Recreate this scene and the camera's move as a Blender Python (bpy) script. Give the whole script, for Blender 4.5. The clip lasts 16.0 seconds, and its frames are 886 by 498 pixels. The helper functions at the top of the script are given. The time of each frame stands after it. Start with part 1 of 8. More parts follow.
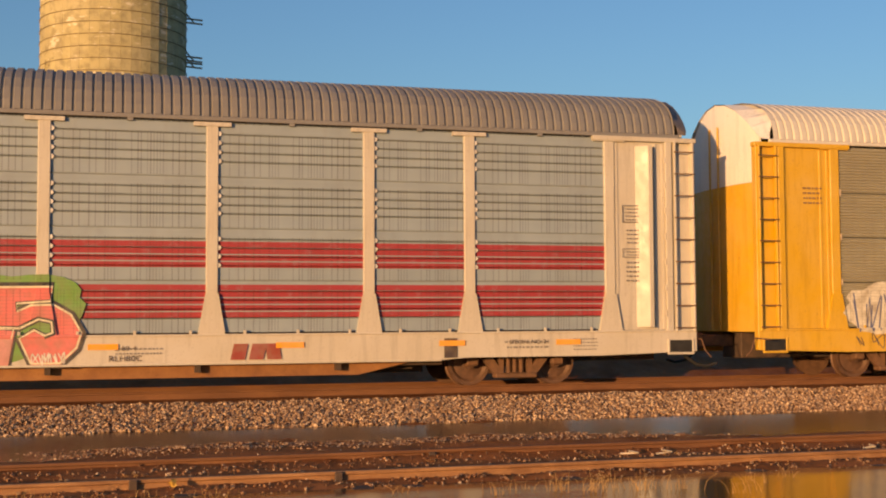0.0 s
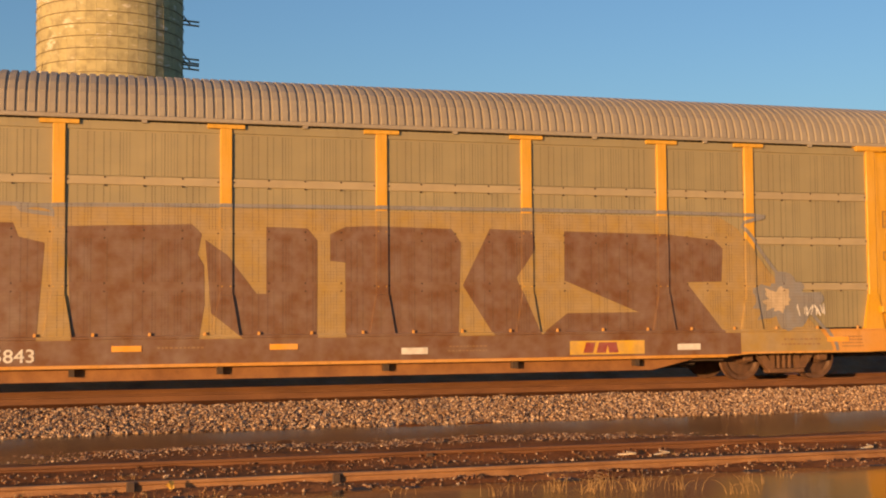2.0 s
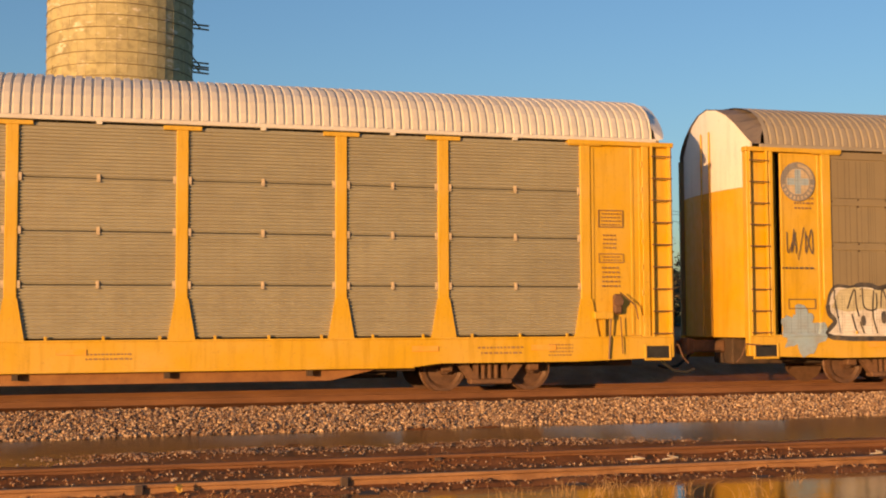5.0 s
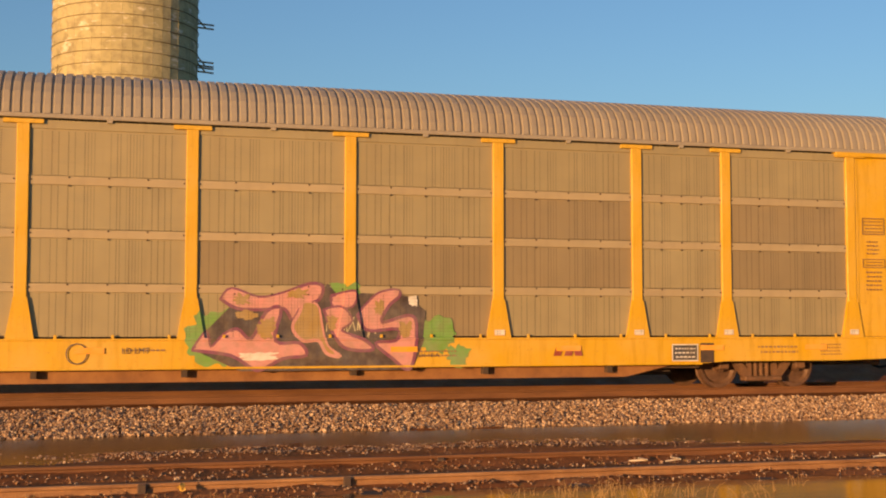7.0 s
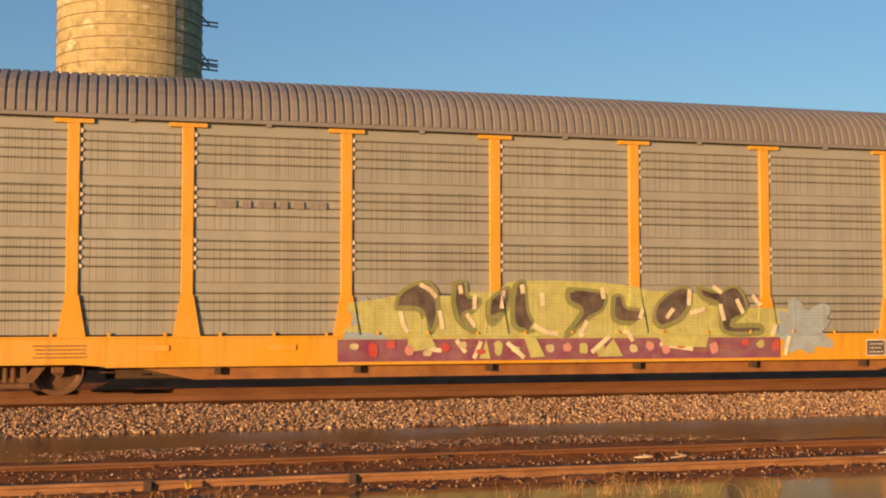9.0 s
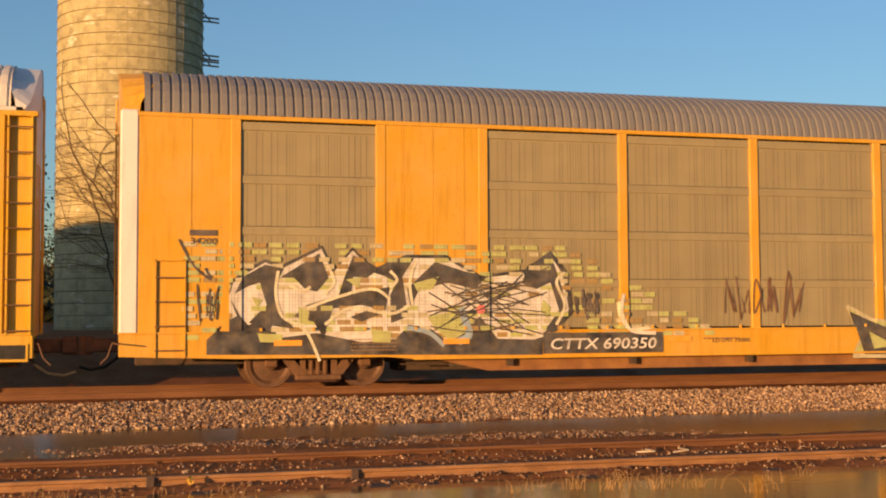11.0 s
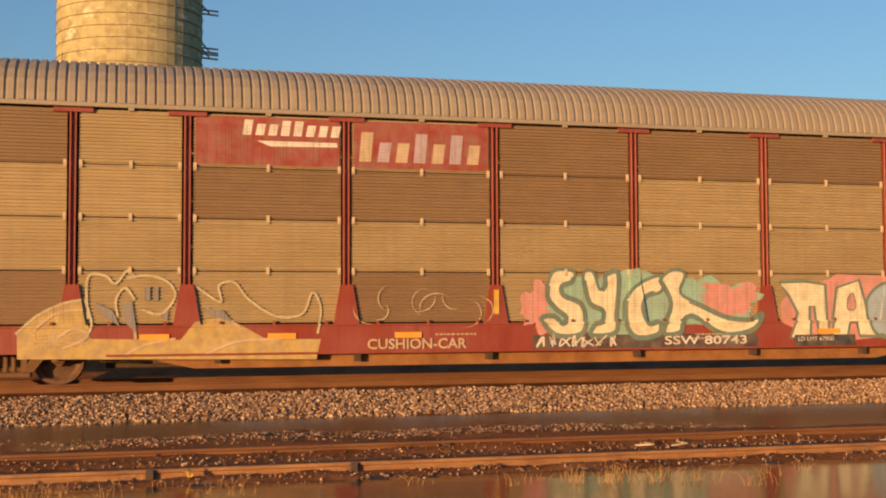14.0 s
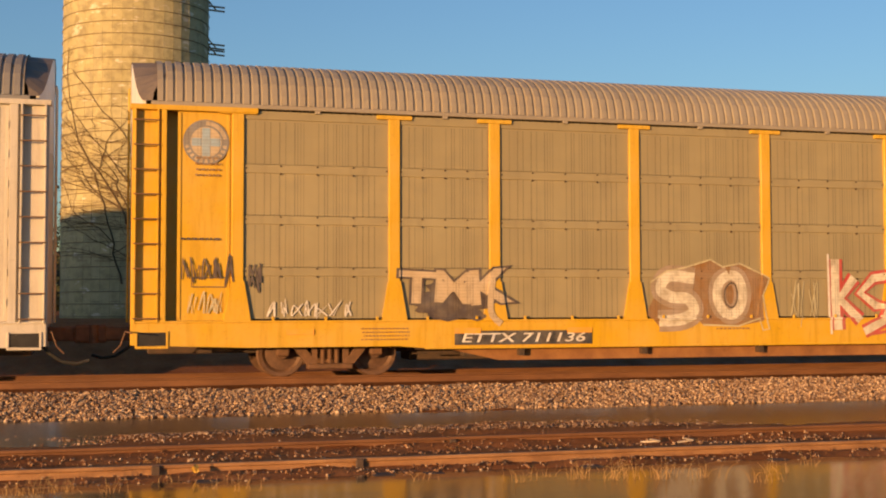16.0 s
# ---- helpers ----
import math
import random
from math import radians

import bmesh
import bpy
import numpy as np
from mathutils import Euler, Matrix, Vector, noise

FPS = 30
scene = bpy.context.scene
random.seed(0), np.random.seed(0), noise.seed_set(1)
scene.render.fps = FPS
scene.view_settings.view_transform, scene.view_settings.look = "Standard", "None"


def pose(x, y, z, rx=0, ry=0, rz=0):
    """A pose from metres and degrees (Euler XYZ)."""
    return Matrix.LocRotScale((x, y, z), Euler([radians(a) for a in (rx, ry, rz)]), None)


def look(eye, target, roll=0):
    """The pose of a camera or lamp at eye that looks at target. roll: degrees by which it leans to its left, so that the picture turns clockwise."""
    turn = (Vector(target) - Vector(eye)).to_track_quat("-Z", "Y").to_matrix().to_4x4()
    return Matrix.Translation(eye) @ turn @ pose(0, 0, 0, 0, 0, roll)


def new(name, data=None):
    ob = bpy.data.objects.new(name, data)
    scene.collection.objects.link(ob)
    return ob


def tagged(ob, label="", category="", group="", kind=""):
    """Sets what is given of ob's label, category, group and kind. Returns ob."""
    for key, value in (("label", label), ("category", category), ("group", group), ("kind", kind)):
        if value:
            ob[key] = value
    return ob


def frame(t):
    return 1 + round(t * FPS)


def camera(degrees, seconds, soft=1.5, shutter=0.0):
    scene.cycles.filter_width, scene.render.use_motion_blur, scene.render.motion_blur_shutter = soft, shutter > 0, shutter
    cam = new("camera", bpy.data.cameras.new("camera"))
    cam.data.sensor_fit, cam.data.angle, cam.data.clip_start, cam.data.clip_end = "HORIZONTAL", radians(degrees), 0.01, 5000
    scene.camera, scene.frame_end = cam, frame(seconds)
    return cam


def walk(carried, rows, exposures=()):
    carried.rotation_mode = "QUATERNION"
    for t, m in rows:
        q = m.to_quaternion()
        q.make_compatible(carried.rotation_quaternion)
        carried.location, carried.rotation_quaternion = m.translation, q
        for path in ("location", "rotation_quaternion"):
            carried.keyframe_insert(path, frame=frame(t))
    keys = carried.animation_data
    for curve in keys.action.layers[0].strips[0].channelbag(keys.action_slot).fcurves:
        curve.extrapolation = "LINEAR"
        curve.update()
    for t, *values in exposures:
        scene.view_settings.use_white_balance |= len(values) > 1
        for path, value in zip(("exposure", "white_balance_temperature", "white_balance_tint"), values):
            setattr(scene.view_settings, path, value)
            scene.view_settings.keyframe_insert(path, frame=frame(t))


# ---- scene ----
# Axes: x along the track the way the train runs, y away from the viewer (0 = face of the train's near side), z = 0 at the rail head.
LENS = 40.0
EYE = (0.0, -21.6, 1.31)
# seconds, yaw, pitch, roll of the hand-held camera
TURNS = [
    (0.0, -16.10, 3.20, 0.30), (0.5, -16.12, 3.19, 0.36), (1.0, -16.15, 3.20, 0.38), (1.5, -16.19, 3.24, 0.39),
    (2.0, -16.22, 3.26, 0.44), (2.5, -16.15, 3.33, 0.46), (3.0, -16.07, 3.40, 0.44), (3.5, -15.99, 3.44, 0.38),
    (4.0, -15.95, 3.43, 0.33), (6.5, -15.62, 3.49, 0.13), (7.0, -15.66, 3.47, -0.03), (7.5, -15.59, 3.47, -0.15),
    (8.0, -15.55, 3.40, -0.13), (8.5, -15.48, 3.37, -0.02), (11.0, -15.34, 3.11, 0.27), (11.5, -15.31, 3.07, 0.28),
    (12.0, -15.30, 3.03, 0.29), (12.5, -15.37, 2.99, 0.29), (13.0, -15.40, 2.93, 0.25), (13.5, -15.39, 2.87, 0.17),
    (14.0, -15.38, 2.79, 0.20), (14.5, -15.34, 2.75, 0.08), (15.0, -15.24, 2.71, 0.09), (15.5, -15.17, 2.67, 0.16),
    (16.0, -15.10, 2.62, 0.11)]
cam = camera(LENS, 16.0, soft=2.0)
walk(cam, [(t, pose(*EYE, 90 + p, r, w)) for t, w, p, r in TURNS], [(0.0, 0.42, 7500, 18.0), (2.0, 0.51, 7750, 18.0), (16.0, 0.57, 7750, 18.0)])

# ---- light ----
SUN_AZ, SUN_EL = radians(228), radians(4.2)      # azimuth of the sun, counted clockwise from +y
to_sun = Vector((math.sin(SUN_AZ) * math.cos(SUN_EL), math.cos(SUN_AZ) * math.cos(SUN_EL), math.sin(SUN_EL)))
sun = new("sun", bpy.data.lights.new("sun", "SUN"))
sun.data.energy, sun.data.angle, sun.data.color = 4.2, radians(0.6), (1.0, 0.60, 0.27)
sun.matrix_world = look(to_sun * 200, (0, 0, 0))
world = bpy.data.worlds.new("world")
scene.world = world
world.use_nodes = True
sky = world.node_tree.nodes.new("ShaderNodeTexSky")
sky.sky_type, sky.sun_disc = "NISHITA", False
sky.sun_elevation, sky.sun_rotation = SUN_EL, SUN_AZ
sky.air_density, sky.dust_density, sky.ozone_density = 1.0, 0.7, 3.6
back = world.node_tree.nodes["Background"]
back.inputs[1].default_value = 0.20
world.node_tree.links.new(sky.outputs[0], back.inputs[0])

# ---- materials ----
def rgb(c):
    return (*c, 1.0)


class Nodes:
    """A node material with a Principled shader and a few short ways to wire it."""

    def __init__(self, name, rough=0.6, metal=0.0, spec=0.5):
        self.m = bpy.data.materials.new(name)
        self.m.use_nodes = True
        self.t = self.m.node_tree
        self.b = self.t.nodes["Principled BSDF"]
        self.b.inputs["Roughness"].default_value = rough
        self.b.inputs["Metallic"].default_value = metal
        self.b.inputs["Specular IOR Level"].default_value = spec
        self.co = self.t.nodes.new("ShaderNodeTexCoord").outputs["Object"]

    def node(self, kind, **sets):
        n = self.t.nodes.new(kind)
        for k, v in sets.items():
            n.inputs[k.replace("_", " ")].default_value = v
        return n

    def link(self, a, b):
        self.t.links.new(a, b)

    def mapped(self, scale, co=None):
        n = self.t.nodes.new("ShaderNodeMapping")
        n.inputs["Scale"].default_value = scale
        self.link(co or self.co, n.inputs["Vector"])
        return n.outputs[0]

    def noise(self, scale, detail=4.0, stretch=(1, 1, 1), rough=0.6):
        n = self.node("ShaderNodeTexNoise", Scale=scale, Detail=detail, Roughness=rough)
        self.link(self.mapped(stretch), n.inputs["Vector"])
        return n.outputs["Fac"]

    def ramp(self, fac, lo, hi, a=0.0, b=1.0):
        n = self.t.nodes.new("ShaderNodeMapRange")
        for i, v in enumerate((lo, hi, a, b)):
            n.inputs[i + 1].default_value = v
        self.link(fac, n.inputs[0])
        return n.outputs[0]

    def mix(self, fac, a, b, blend="MIX"):
        n = self.t.nodes.new("ShaderNodeMix")
        n.data_type, n.blend_type = "RGBA", blend
        for value, slot in ((fac, 0), (a, 6), (b, 7)):
            if isinstance(value, (int, float)):
                n.inputs[slot].default_value = value
            elif isinstance(value, tuple):
                n.inputs[slot].default_value = rgb(value) if len(value) == 3 else value
            else:
                self.link(value, n.inputs[slot])
        return n.outputs[2]

    def math(self, op, a, b=0.0, c=0.0):
        n = self.t.nodes.new("ShaderNodeMath")
        n.operation = op
        for value, slot in ((a, 0), (b, 1), (c, 2)):
            if isinstance(value, (int, float)):
                n.inputs[slot].default_value = value
            else:
                self.link(value, n.inputs[slot])
        return n.outputs[0]

    def xyz(self):
        n = self.t.nodes.new("ShaderNodeSeparateXYZ")
        self.link(self.co, n.inputs[0])
        return n.outputs

    def colour(self, c):
        if isinstance(c, tuple):
            self.b.inputs["Base Color"].default_value = rgb(c)
        else:
            self.link(c, self.b.inputs["Base Color"])
        return self

    def rough(self, fac, lo, hi):
        self.link(self.ramp(fac, 0.3, 0.7, lo, hi), self.b.inputs["Roughness"])
        return self

    def bump(self, height, strength=0.3, distance=0.01):
        n = self.node("ShaderNodeBump", Strength=strength, Distance=distance)
        self.link(height, n.inputs["Height"])
        self.link(n.outputs[0], self.b.inputs["Normal"])
        return self


RUST = (0.16, 0.055, 0.022)
GRIME = (0.10, 0.07, 0.045)


def painted(name, base, fade=0.18, rust=0.5, rough=0.45):
    """Weathered railway paint: chalky fading, vertical dirt runs, rust spots."""
    n = Nodes(name, rough)
    pale = tuple(c + (0.75 - c) * fade for c in base)
    dark = tuple(c * 0.72 for c in base)
    c = n.mix(n.ramp(n.noise(0.9, 5), 0.35, 0.7), base, pale)
    c = n.mix(n.ramp(n.noise(2.2, 5, (3.5, 3.5, 0.35)), 0.5, 0.78, 0, 0.75), c, dark)
    c = n.mix(n.ramp(n.noise(9.0, 6), 0.63, 0.8, 0, 0.8 * rust), c, RUST)
    c = n.mix(n.ramp(n.noise(28.0, 3), 0.6, 0.8, 0, 0.35), c, GRIME)
    return n.colour(c).rough(n.noise(5, 4), rough - 0.1, rough + 0.2).bump(n.noise(14, 5), 0.12, 0.01).m


def punched(n, x, z):
    """Rows of small punched holes in irregular groups of columns; plain along the laps between the sheets."""
    u = n.math("MULTIPLY", x, 1 / 0.054)
    dice = n.t.nodes.new("ShaderNodeTexWhiteNoise")
    dice.noise_dimensions = "1D"
    n.link(n.math("FLOOR", u), dice.inputs["W"])
    column = n.math("MULTIPLY", n.math("GREATER_THAN", dice.outputs["Value"], 0.48), n.math("COMPARE", n.math("FRACT", u), 0.5, 0.20))
    dot = n.math("COMPARE", n.math("FRACT", n.math("MULTIPLY", z, 1 / 0.042)), 0.5, 0.30)
    plain = n.math("LESS_THAN", n.math("FRACT", n.math("MULTIPLY", n.math("SUBTRACT", z, 1.06), 1 / 0.92)), 0.83)
    return n.math("MULTIPLY", n.math("MULTIPLY", n.math("MULTIPLY", column, dot), plain), n.ramp(dice.outputs["Value"], 0.48, 1.0, 0.45, 1.0))


def sheet_metal(name, base, holes=True, streak=0.55, stripes=None, rust=0.3, grain=0.0):
    """Galvanised side sheet: zinc mottling, dirt runs and rows of punched holes; stripes = painted bands by height."""
    n = Nodes(name, 0.55, 0.12)
    x, y, z = n.xyz()
    c = n.mix(n.ramp(n.noise(2.0, 6), 0.3, 0.7), tuple(v * 0.90 for v in base), tuple(min(1, v * 1.10) for v in base))
    c = n.mix(n.ramp(n.noise(0.5, 3), 0.35, 0.65, 0, 0.35), c, tuple(v * f for v, f in zip(base, (0.80, 0.70, 0.58))))
    own = n.t.nodes.new("ShaderNodeObjectInfo").outputs["Random"]
    c = n.mix(n.ramp(own, 0, 1, 0, 0.22), c, tuple(v * 0.62 for v in base))
    if stripes:
        colour, bands = stripes
        mask = None
        for lo, hi in bands:
            m = n.math("MULTIPLY", n.math("GREATER_THAN", z, lo), n.math("LESS_THAN", z, hi))
            mask = m if mask is None else n.math("MAXIMUM", mask, m)
        mask = n.math("MULTIPLY", mask, n.ramp(n.noise(7, 5), 0.25, 0.45, 0.7, 1.0))
        c = n.mix(mask, c, colour)
    c = n.mix(n.ramp(n.noise(1.1, 6, (5, 5, 0.35)), 0.52, 0.85, 0, streak * 0.6), c, (0.15, 0.105, 0.062))
    c = n.mix(n.ramp(n.noise(1.4, 4, (0.5, 1, 7)), 0.55, 0.8, 0, 0.22), c, tuple(v * 0.7 for v in base))
    c = n.mix(n.ramp(n.noise(6.0, 6), 0.70, 0.84, 0, rust), c, RUST)
    if grain:
        # dirt lying along the ribs, and pale scratches
        c = n.mix(n.ramp(n.noise(1.0, 4, (0.35, 1, 24)), 0.45, 0.75, 0, grain), c, tuple(v * f for v, f in zip(base, (0.66, 0.60, 0.52))))
        c = n.mix(n.ramp(n.noise(1.0, 3, (0.45, 1, 30)), 0.68, 0.74, 0, 0.5), c, tuple(min(1, v * 1.45) for v in base))
    if holes:
        c = n.mix(n.math("MULTIPLY", punched(n, x, z), 0.62), c, (0.03, 0.025, 0.02))
    return n.colour(c).rough(n.noise(8, 4), 0.42, 0.7).bump(n.noise(5, 4), 0.10, 0.02).m


def simple(name, a, b, scale=8.0, rough=0.7, metal=0.0, bump=0.25, stretch=(1, 1, 1), dist=0.01):
    n = Nodes(name, rough, metal)
    f = n.noise(scale, 6, stretch)
    c = n.mix(n.ramp(f, 0.3, 0.7), a, b)
    c = n.mix(n.ramp(n.noise(scale * 6, 3), 0.55, 0.8, 0, 0.4), c, tuple(v * 0.5 for v in a))
    return n.colour(c).bump(n.noise(scale * 3, 5), bump, dist).m


def spray(name, c, worn=0.35):
    """Spray paint: a flat film with thin and faded patches, and rib shadows put into its colour."""
    n = Nodes(name, 0.5)
    k = n.mix(n.ramp(n.noise(2.5, 5), 0.35, 0.7), c, tuple(v + (0.5 - v) * 0.18 for v in c))
    k = n.mix(n.ramp(n.noise(11, 6), 0.52, 0.75, 0, worn), k, tuple(v * 0.55 + 0.05 for v in c))
    k = n.mix(n.ramp(n.noise(4.0, 7), 0.42, 0.70, 0.0, 0.10 + worn), k, (0.27, 0.20, 0.12))      # where the film has worn thin
    x, y, z = n.xyz()
    up = n.math("GREATER_THAN", z, 1.05)             # punched sheets begin above the sill
    k = n.mix(n.math("MULTIPLY", n.math("MULTIPLY", punched(n, x, z), up), 0.5), k, (0.03, 0.025, 0.02))
    rib = n.math("MULTIPLY", n.math("LESS_THAN", n.math("FRACT", n.math("MULTIPLY", z, 1 / 0.06)), 0.3), up)
    k = n.mix(n.math("MULTIPLY", rib, 0.16), k, (0.12, 0.09, 0.06))             # shadow lines of the ribs, drawn into the colour
    return n.colour(k).bump(n.noise(20, 4), 0.08, 0.005).m


YELLOW = painted("yellow_paint", (0.62, 0.355, 0.014), fade=0.08)
YELLOW_DEEP = painted("orange_yellow_paint", (0.64, 0.33, 0.02), fade=0.08, rust=0.3)
YELLOW_OLD = painted("aged_yellow_paint", (0.60, 0.28, 0.05), fade=0.1, rust=0.9)
CREAM = painted("grey_cream_paint", (0.52, 0.47, 0.38), rust=0.4)
RED = painted("oxide_red_paint", (0.25, 0.042, 0.022), fade=0.06, rust=0.6)
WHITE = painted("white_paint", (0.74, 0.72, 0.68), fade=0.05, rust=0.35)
ROOF_GREY = sheet_metal("galvanised_roof", (0.24, 0.235, 0.23), holes=False, streak=0.35)
ROOF_TAN = sheet_metal("weathered_tan_roof", (0.365, 0.32, 0.25), holes=False, streak=0.35)
ROOF_WHITE = sheet_metal("white_roof", (0.72, 0.69, 0.62), holes=False, streak=0.25, rust=0.2)
ROOF_DARK = simple("dark_roof_cap", (0.13, 0.11, 0.10), (0.20, 0.16, 0.13), 3, 0.6)
SHEET_TAN = sheet_metal("weathered_perforated_sheet", (0.355, 0.30, 0.17))
SHEET_TAN_DARK = sheet_metal("darker_perforated_sheet", (0.30, 0.235, 0.135))
LAP = sheet_metal("pale_lap_strip", (0.43, 0.35, 0.215), holes=False, streak=0.3)
SHEET_RIB = sheet_metal("ribbed_grey_sheet", (0.37, 0.345, 0.25), holes=False, streak=0.3, grain=0.45)
SHEET_RIB_RUST = sheet_metal("ribbed_rusty_sheet", (0.43, 0.34, 0.195), holes=False, streak=0.4, rust=0.5, grain=0.6)
SHEET_RUST_DARK = sheet_metal("ribbed_dark_rusty_sheet", (0.28, 0.19, 0.11), holes=False, streak=0.45, rust=0.7, grain=0.55)
SHEET_SILVER = sheet_metal("silver_perforated_sheet", (0.34, 0.36, 0.33), streak=0.3, rust=0.15)
BANDS = [(lo, lo + 0.10) for lo in (2.20, 2.32, 2.44, 2.56, 1.32, 1.44, 1.56, 1.68, 1.80)]
# bluer than SHEET_SILVER: the sky's reflection is put into the base colour
SHEET_STRIPED = sheet_metal("silver_sheet_with_red_bands", (0.31, 0.375, 0.42), streak=0.3, rust=0.15,
                            stripes=((0.36, 0.045, 0.055), BANDS))
BLACK = simple("black_rubber_and_step_dark", (0.012, 0.012, 0.012), (0.03, 0.028, 0.026), 6, 0.75)
UNDER = simple("grimy_underframe", (0.05, 0.036, 0.028), (0.10, 0.06, 0.04), 5, 0.85)
BELLY = simple("rusty_painted_girder", (0.20, 0.085, 0.035), (0.34, 0.16, 0.06), 2.5, 0.8)
STEEL_RUSTY = simple("rusty_cast_steel", (0.10, 0.055, 0.032), (0.20, 0.10, 0.055), 7, 0.8)
WHEEL = simple("wheel_steel", (0.10, 0.055, 0.035), (0.17, 0.09, 0.055), 9, 0.6, 0.2)
TREAD = simple("polished_tread", (0.45, 0.42, 0.38), (0.6, 0.56, 0.5), 9, 0.3, 0.9)
LADDER = simple("ladder_steel", (0.12, 0.07, 0.04), (0.22, 0.12, 0.05), 12, 0.6)
REFLECT = spray("yellow_reflector", (0.85, 0.36, 0.02), 0.1)
PAINTS = {k: spray(k + "_spray", v, {"chalk": 0.6, "dust": 0.6, "faint": 0.6, "straw": 0.6, "ash": 0.5, "brown": 0.12}.get(k, 0.35)) for k, v in {
    "white": (0.74, 0.70, 0.62), "black": (0.018, 0.016, 0.016), "salmon": (0.72, 0.16, 0.14), "pink": (0.62, 0.27, 0.24),
    "green": (0.14, 0.32, 0.05), "lime": (0.47, 0.50, 0.16), "teal": (0.26, 0.48, 0.38), "brown": (0.155, 0.062, 0.02),
    "gold": (0.37, 0.235, 0.065), "blue": (0.08, 0.11, 0.26), "pale": (0.56, 0.50, 0.30), "lilac": (0.45, 0.36, 0.42),
    "orange": (0.70, 0.40, 0.03), "red": (0.50, 0.045, 0.035), "sky": (0.30, 0.42, 0.50), "grey": (0.22, 0.21, 0.20),
    "violet": (0.20, 0.04, 0.10), "maroon": (0.29, 0.037, 0.02), "ink": (0.05, 0.03, 0.025), "faint": (0.27, 0.13, 0.035), "sand": (0.55, 0.42, 0.26),
    "slate": (0.14, 0.15, 0.24), "dust": (0.36, 0.26, 0.18), "ash": (0.47, 0.43, 0.32), "straw": (0.50, 0.35, 0.11), "olive": (0.20, 0.24, 0.06), "chalk": (0.70, 0.64, 0.50), "soot": (0.10, 0.09, 0.08), "cream": (0.78, 0.72, 0.50), "deep_teal": (0.10, 0.19, 0.15)}.items()}


# ---- mesh helpers ----
def linked(name, mesh, material, parent=None, label=""):
    ob = new(name, mesh)
    if material is not None and not mesh.materials:
        mesh.materials.append(material)
    if parent is not None:
        ob.parent = parent
    return tagged(ob, label)


def part(name, bm, material, parent, label=""):
    me = bpy.data.meshes.new(name)
    bm.to_mesh(me)
    bm.free()
    return linked(name, me, material, parent, label)


def thing(name, label, category, group="", kind=""):
    return tagged(new(name), label, category, group, kind)


def add_box(bm, x0, x1, y0, y1, z0, z1, bevel=0.0):
    r = bmesh.ops.create_cube(bm, size=1.0)
    vs = r["verts"]
    for v in vs:
        v.co = Vector(((x0 + x1) / 2 + v.co.x * (x1 - x0), (y0 + y1) / 2 + v.co.y * (y1 - y0), (z0 + z1) / 2 + v.co.z * (z1 - z0)))
    if bevel:
        es = {e for v in vs for e in v.link_edges}
        bmesh.ops.bevel(bm, geom=list(es), offset=bevel, segments=1, affect="EDGES")
    return bm


def box(x0, x1, y0, y1, z0, z1, bevel=0.0):
    return add_box(bmesh.new(), x0, x1, y0, y1, z0, z1, bevel)


def add_tube(bm, a, b, r, seg=8, r2=None):
    a, b = Vector(a), Vector(b)
    d = b - a
    m = Matrix.Translation((a + b) / 2) @ d.to_track_quat("Z", "Y").to_matrix().to_4x4()
    bmesh.ops.create_cone(bm, cap_ends=True, segments=seg, radius1=r, radius2=r if r2 is None else r2, depth=d.length, matrix=m)
    return bm


def tube(a, b, r, seg=8, r2=None):
    return add_tube(bmesh.new(), a, b, r, seg, r2)


def add_prism(bm, pts, y0, y1):
    """A flat outline of (x, z) pairs, given thickness from y0 to y1."""
    a = [bm.verts.new((x, y0, z)) for x, z in pts]
    b = [bm.verts.new((x, y1, z)) for x, z in pts]
    n = len(pts)
    bm.faces.new(a), bm.faces.new(b[::-1])
    for i in range(n):
        bm.faces.new((a[i], b[i], b[(i + 1) % n], a[(i + 1) % n]))
    bmesh.ops.recalc_face_normals(bm, faces=bm.faces)
    return bm


def prism(pts, y0, y1):
    return add_prism(bmesh.new(), pts, y0, y1)


def sweep(profile, x0, x1, thick=None):
    """A sheet: the profile of (y, z) pairs drawn out along x."""
    bm = bmesh.new()
    ring = profile + [(y + thick, z) for y, z in profile[::-1]]
    a = [bm.verts.new((x0, y, z)) for y, z in ring]
    b = [bm.verts.new((x1, y, z)) for y, z in ring]
    n = len(ring)
    for i in range(n):
        j = (i + 1) % n
        bm.faces.new((a[i], b[i], b[j], a[j]))
    bmesh.ops.recalc_face_normals(bm, faces=bm.faces)
    return bm


# ---- ground, water, tracks ----
WATER_Z = -0.42
X0, X1 = -14.0, 44.0


def lerp_table(table, y):
    for (a, za), (b, zb) in zip(table, table[1:]):
        if a <= y <= b:
            return za + (zb - za) * (y - a) / (b - a)
    return table[0][1] if y < table[0][0] else table[-1][1]


PROFILE = [(-3000, -0.6), (-60, -0.55), (-14, -0.52), (-11.0, -0.50), (-9.6, -0.47), (-9.2, -0.40), (-8.75, -0.385), (-8.2, -0.415),
           (-7.7, -0.385), (-7.3, -0.325), (-6.9, -0.34), (-6.2, -0.372), (-5.5, -0.392), (-5.0, -0.405), (-4.5, -0.425), (-4.0, -0.47), (-2.6, -0.47),
           # the rise past y = 4.2 is added to block sky in the puddle's reflection
           (-2.2, -0.42), (-1.2, -0.30), (-0.2, -0.19), (0.4, -0.155), (3.2, -0.155), (4.2, -0.3), (6.0, 0.25), (9.0, 0.9), (60, 1.0), (3000, 1.0)]


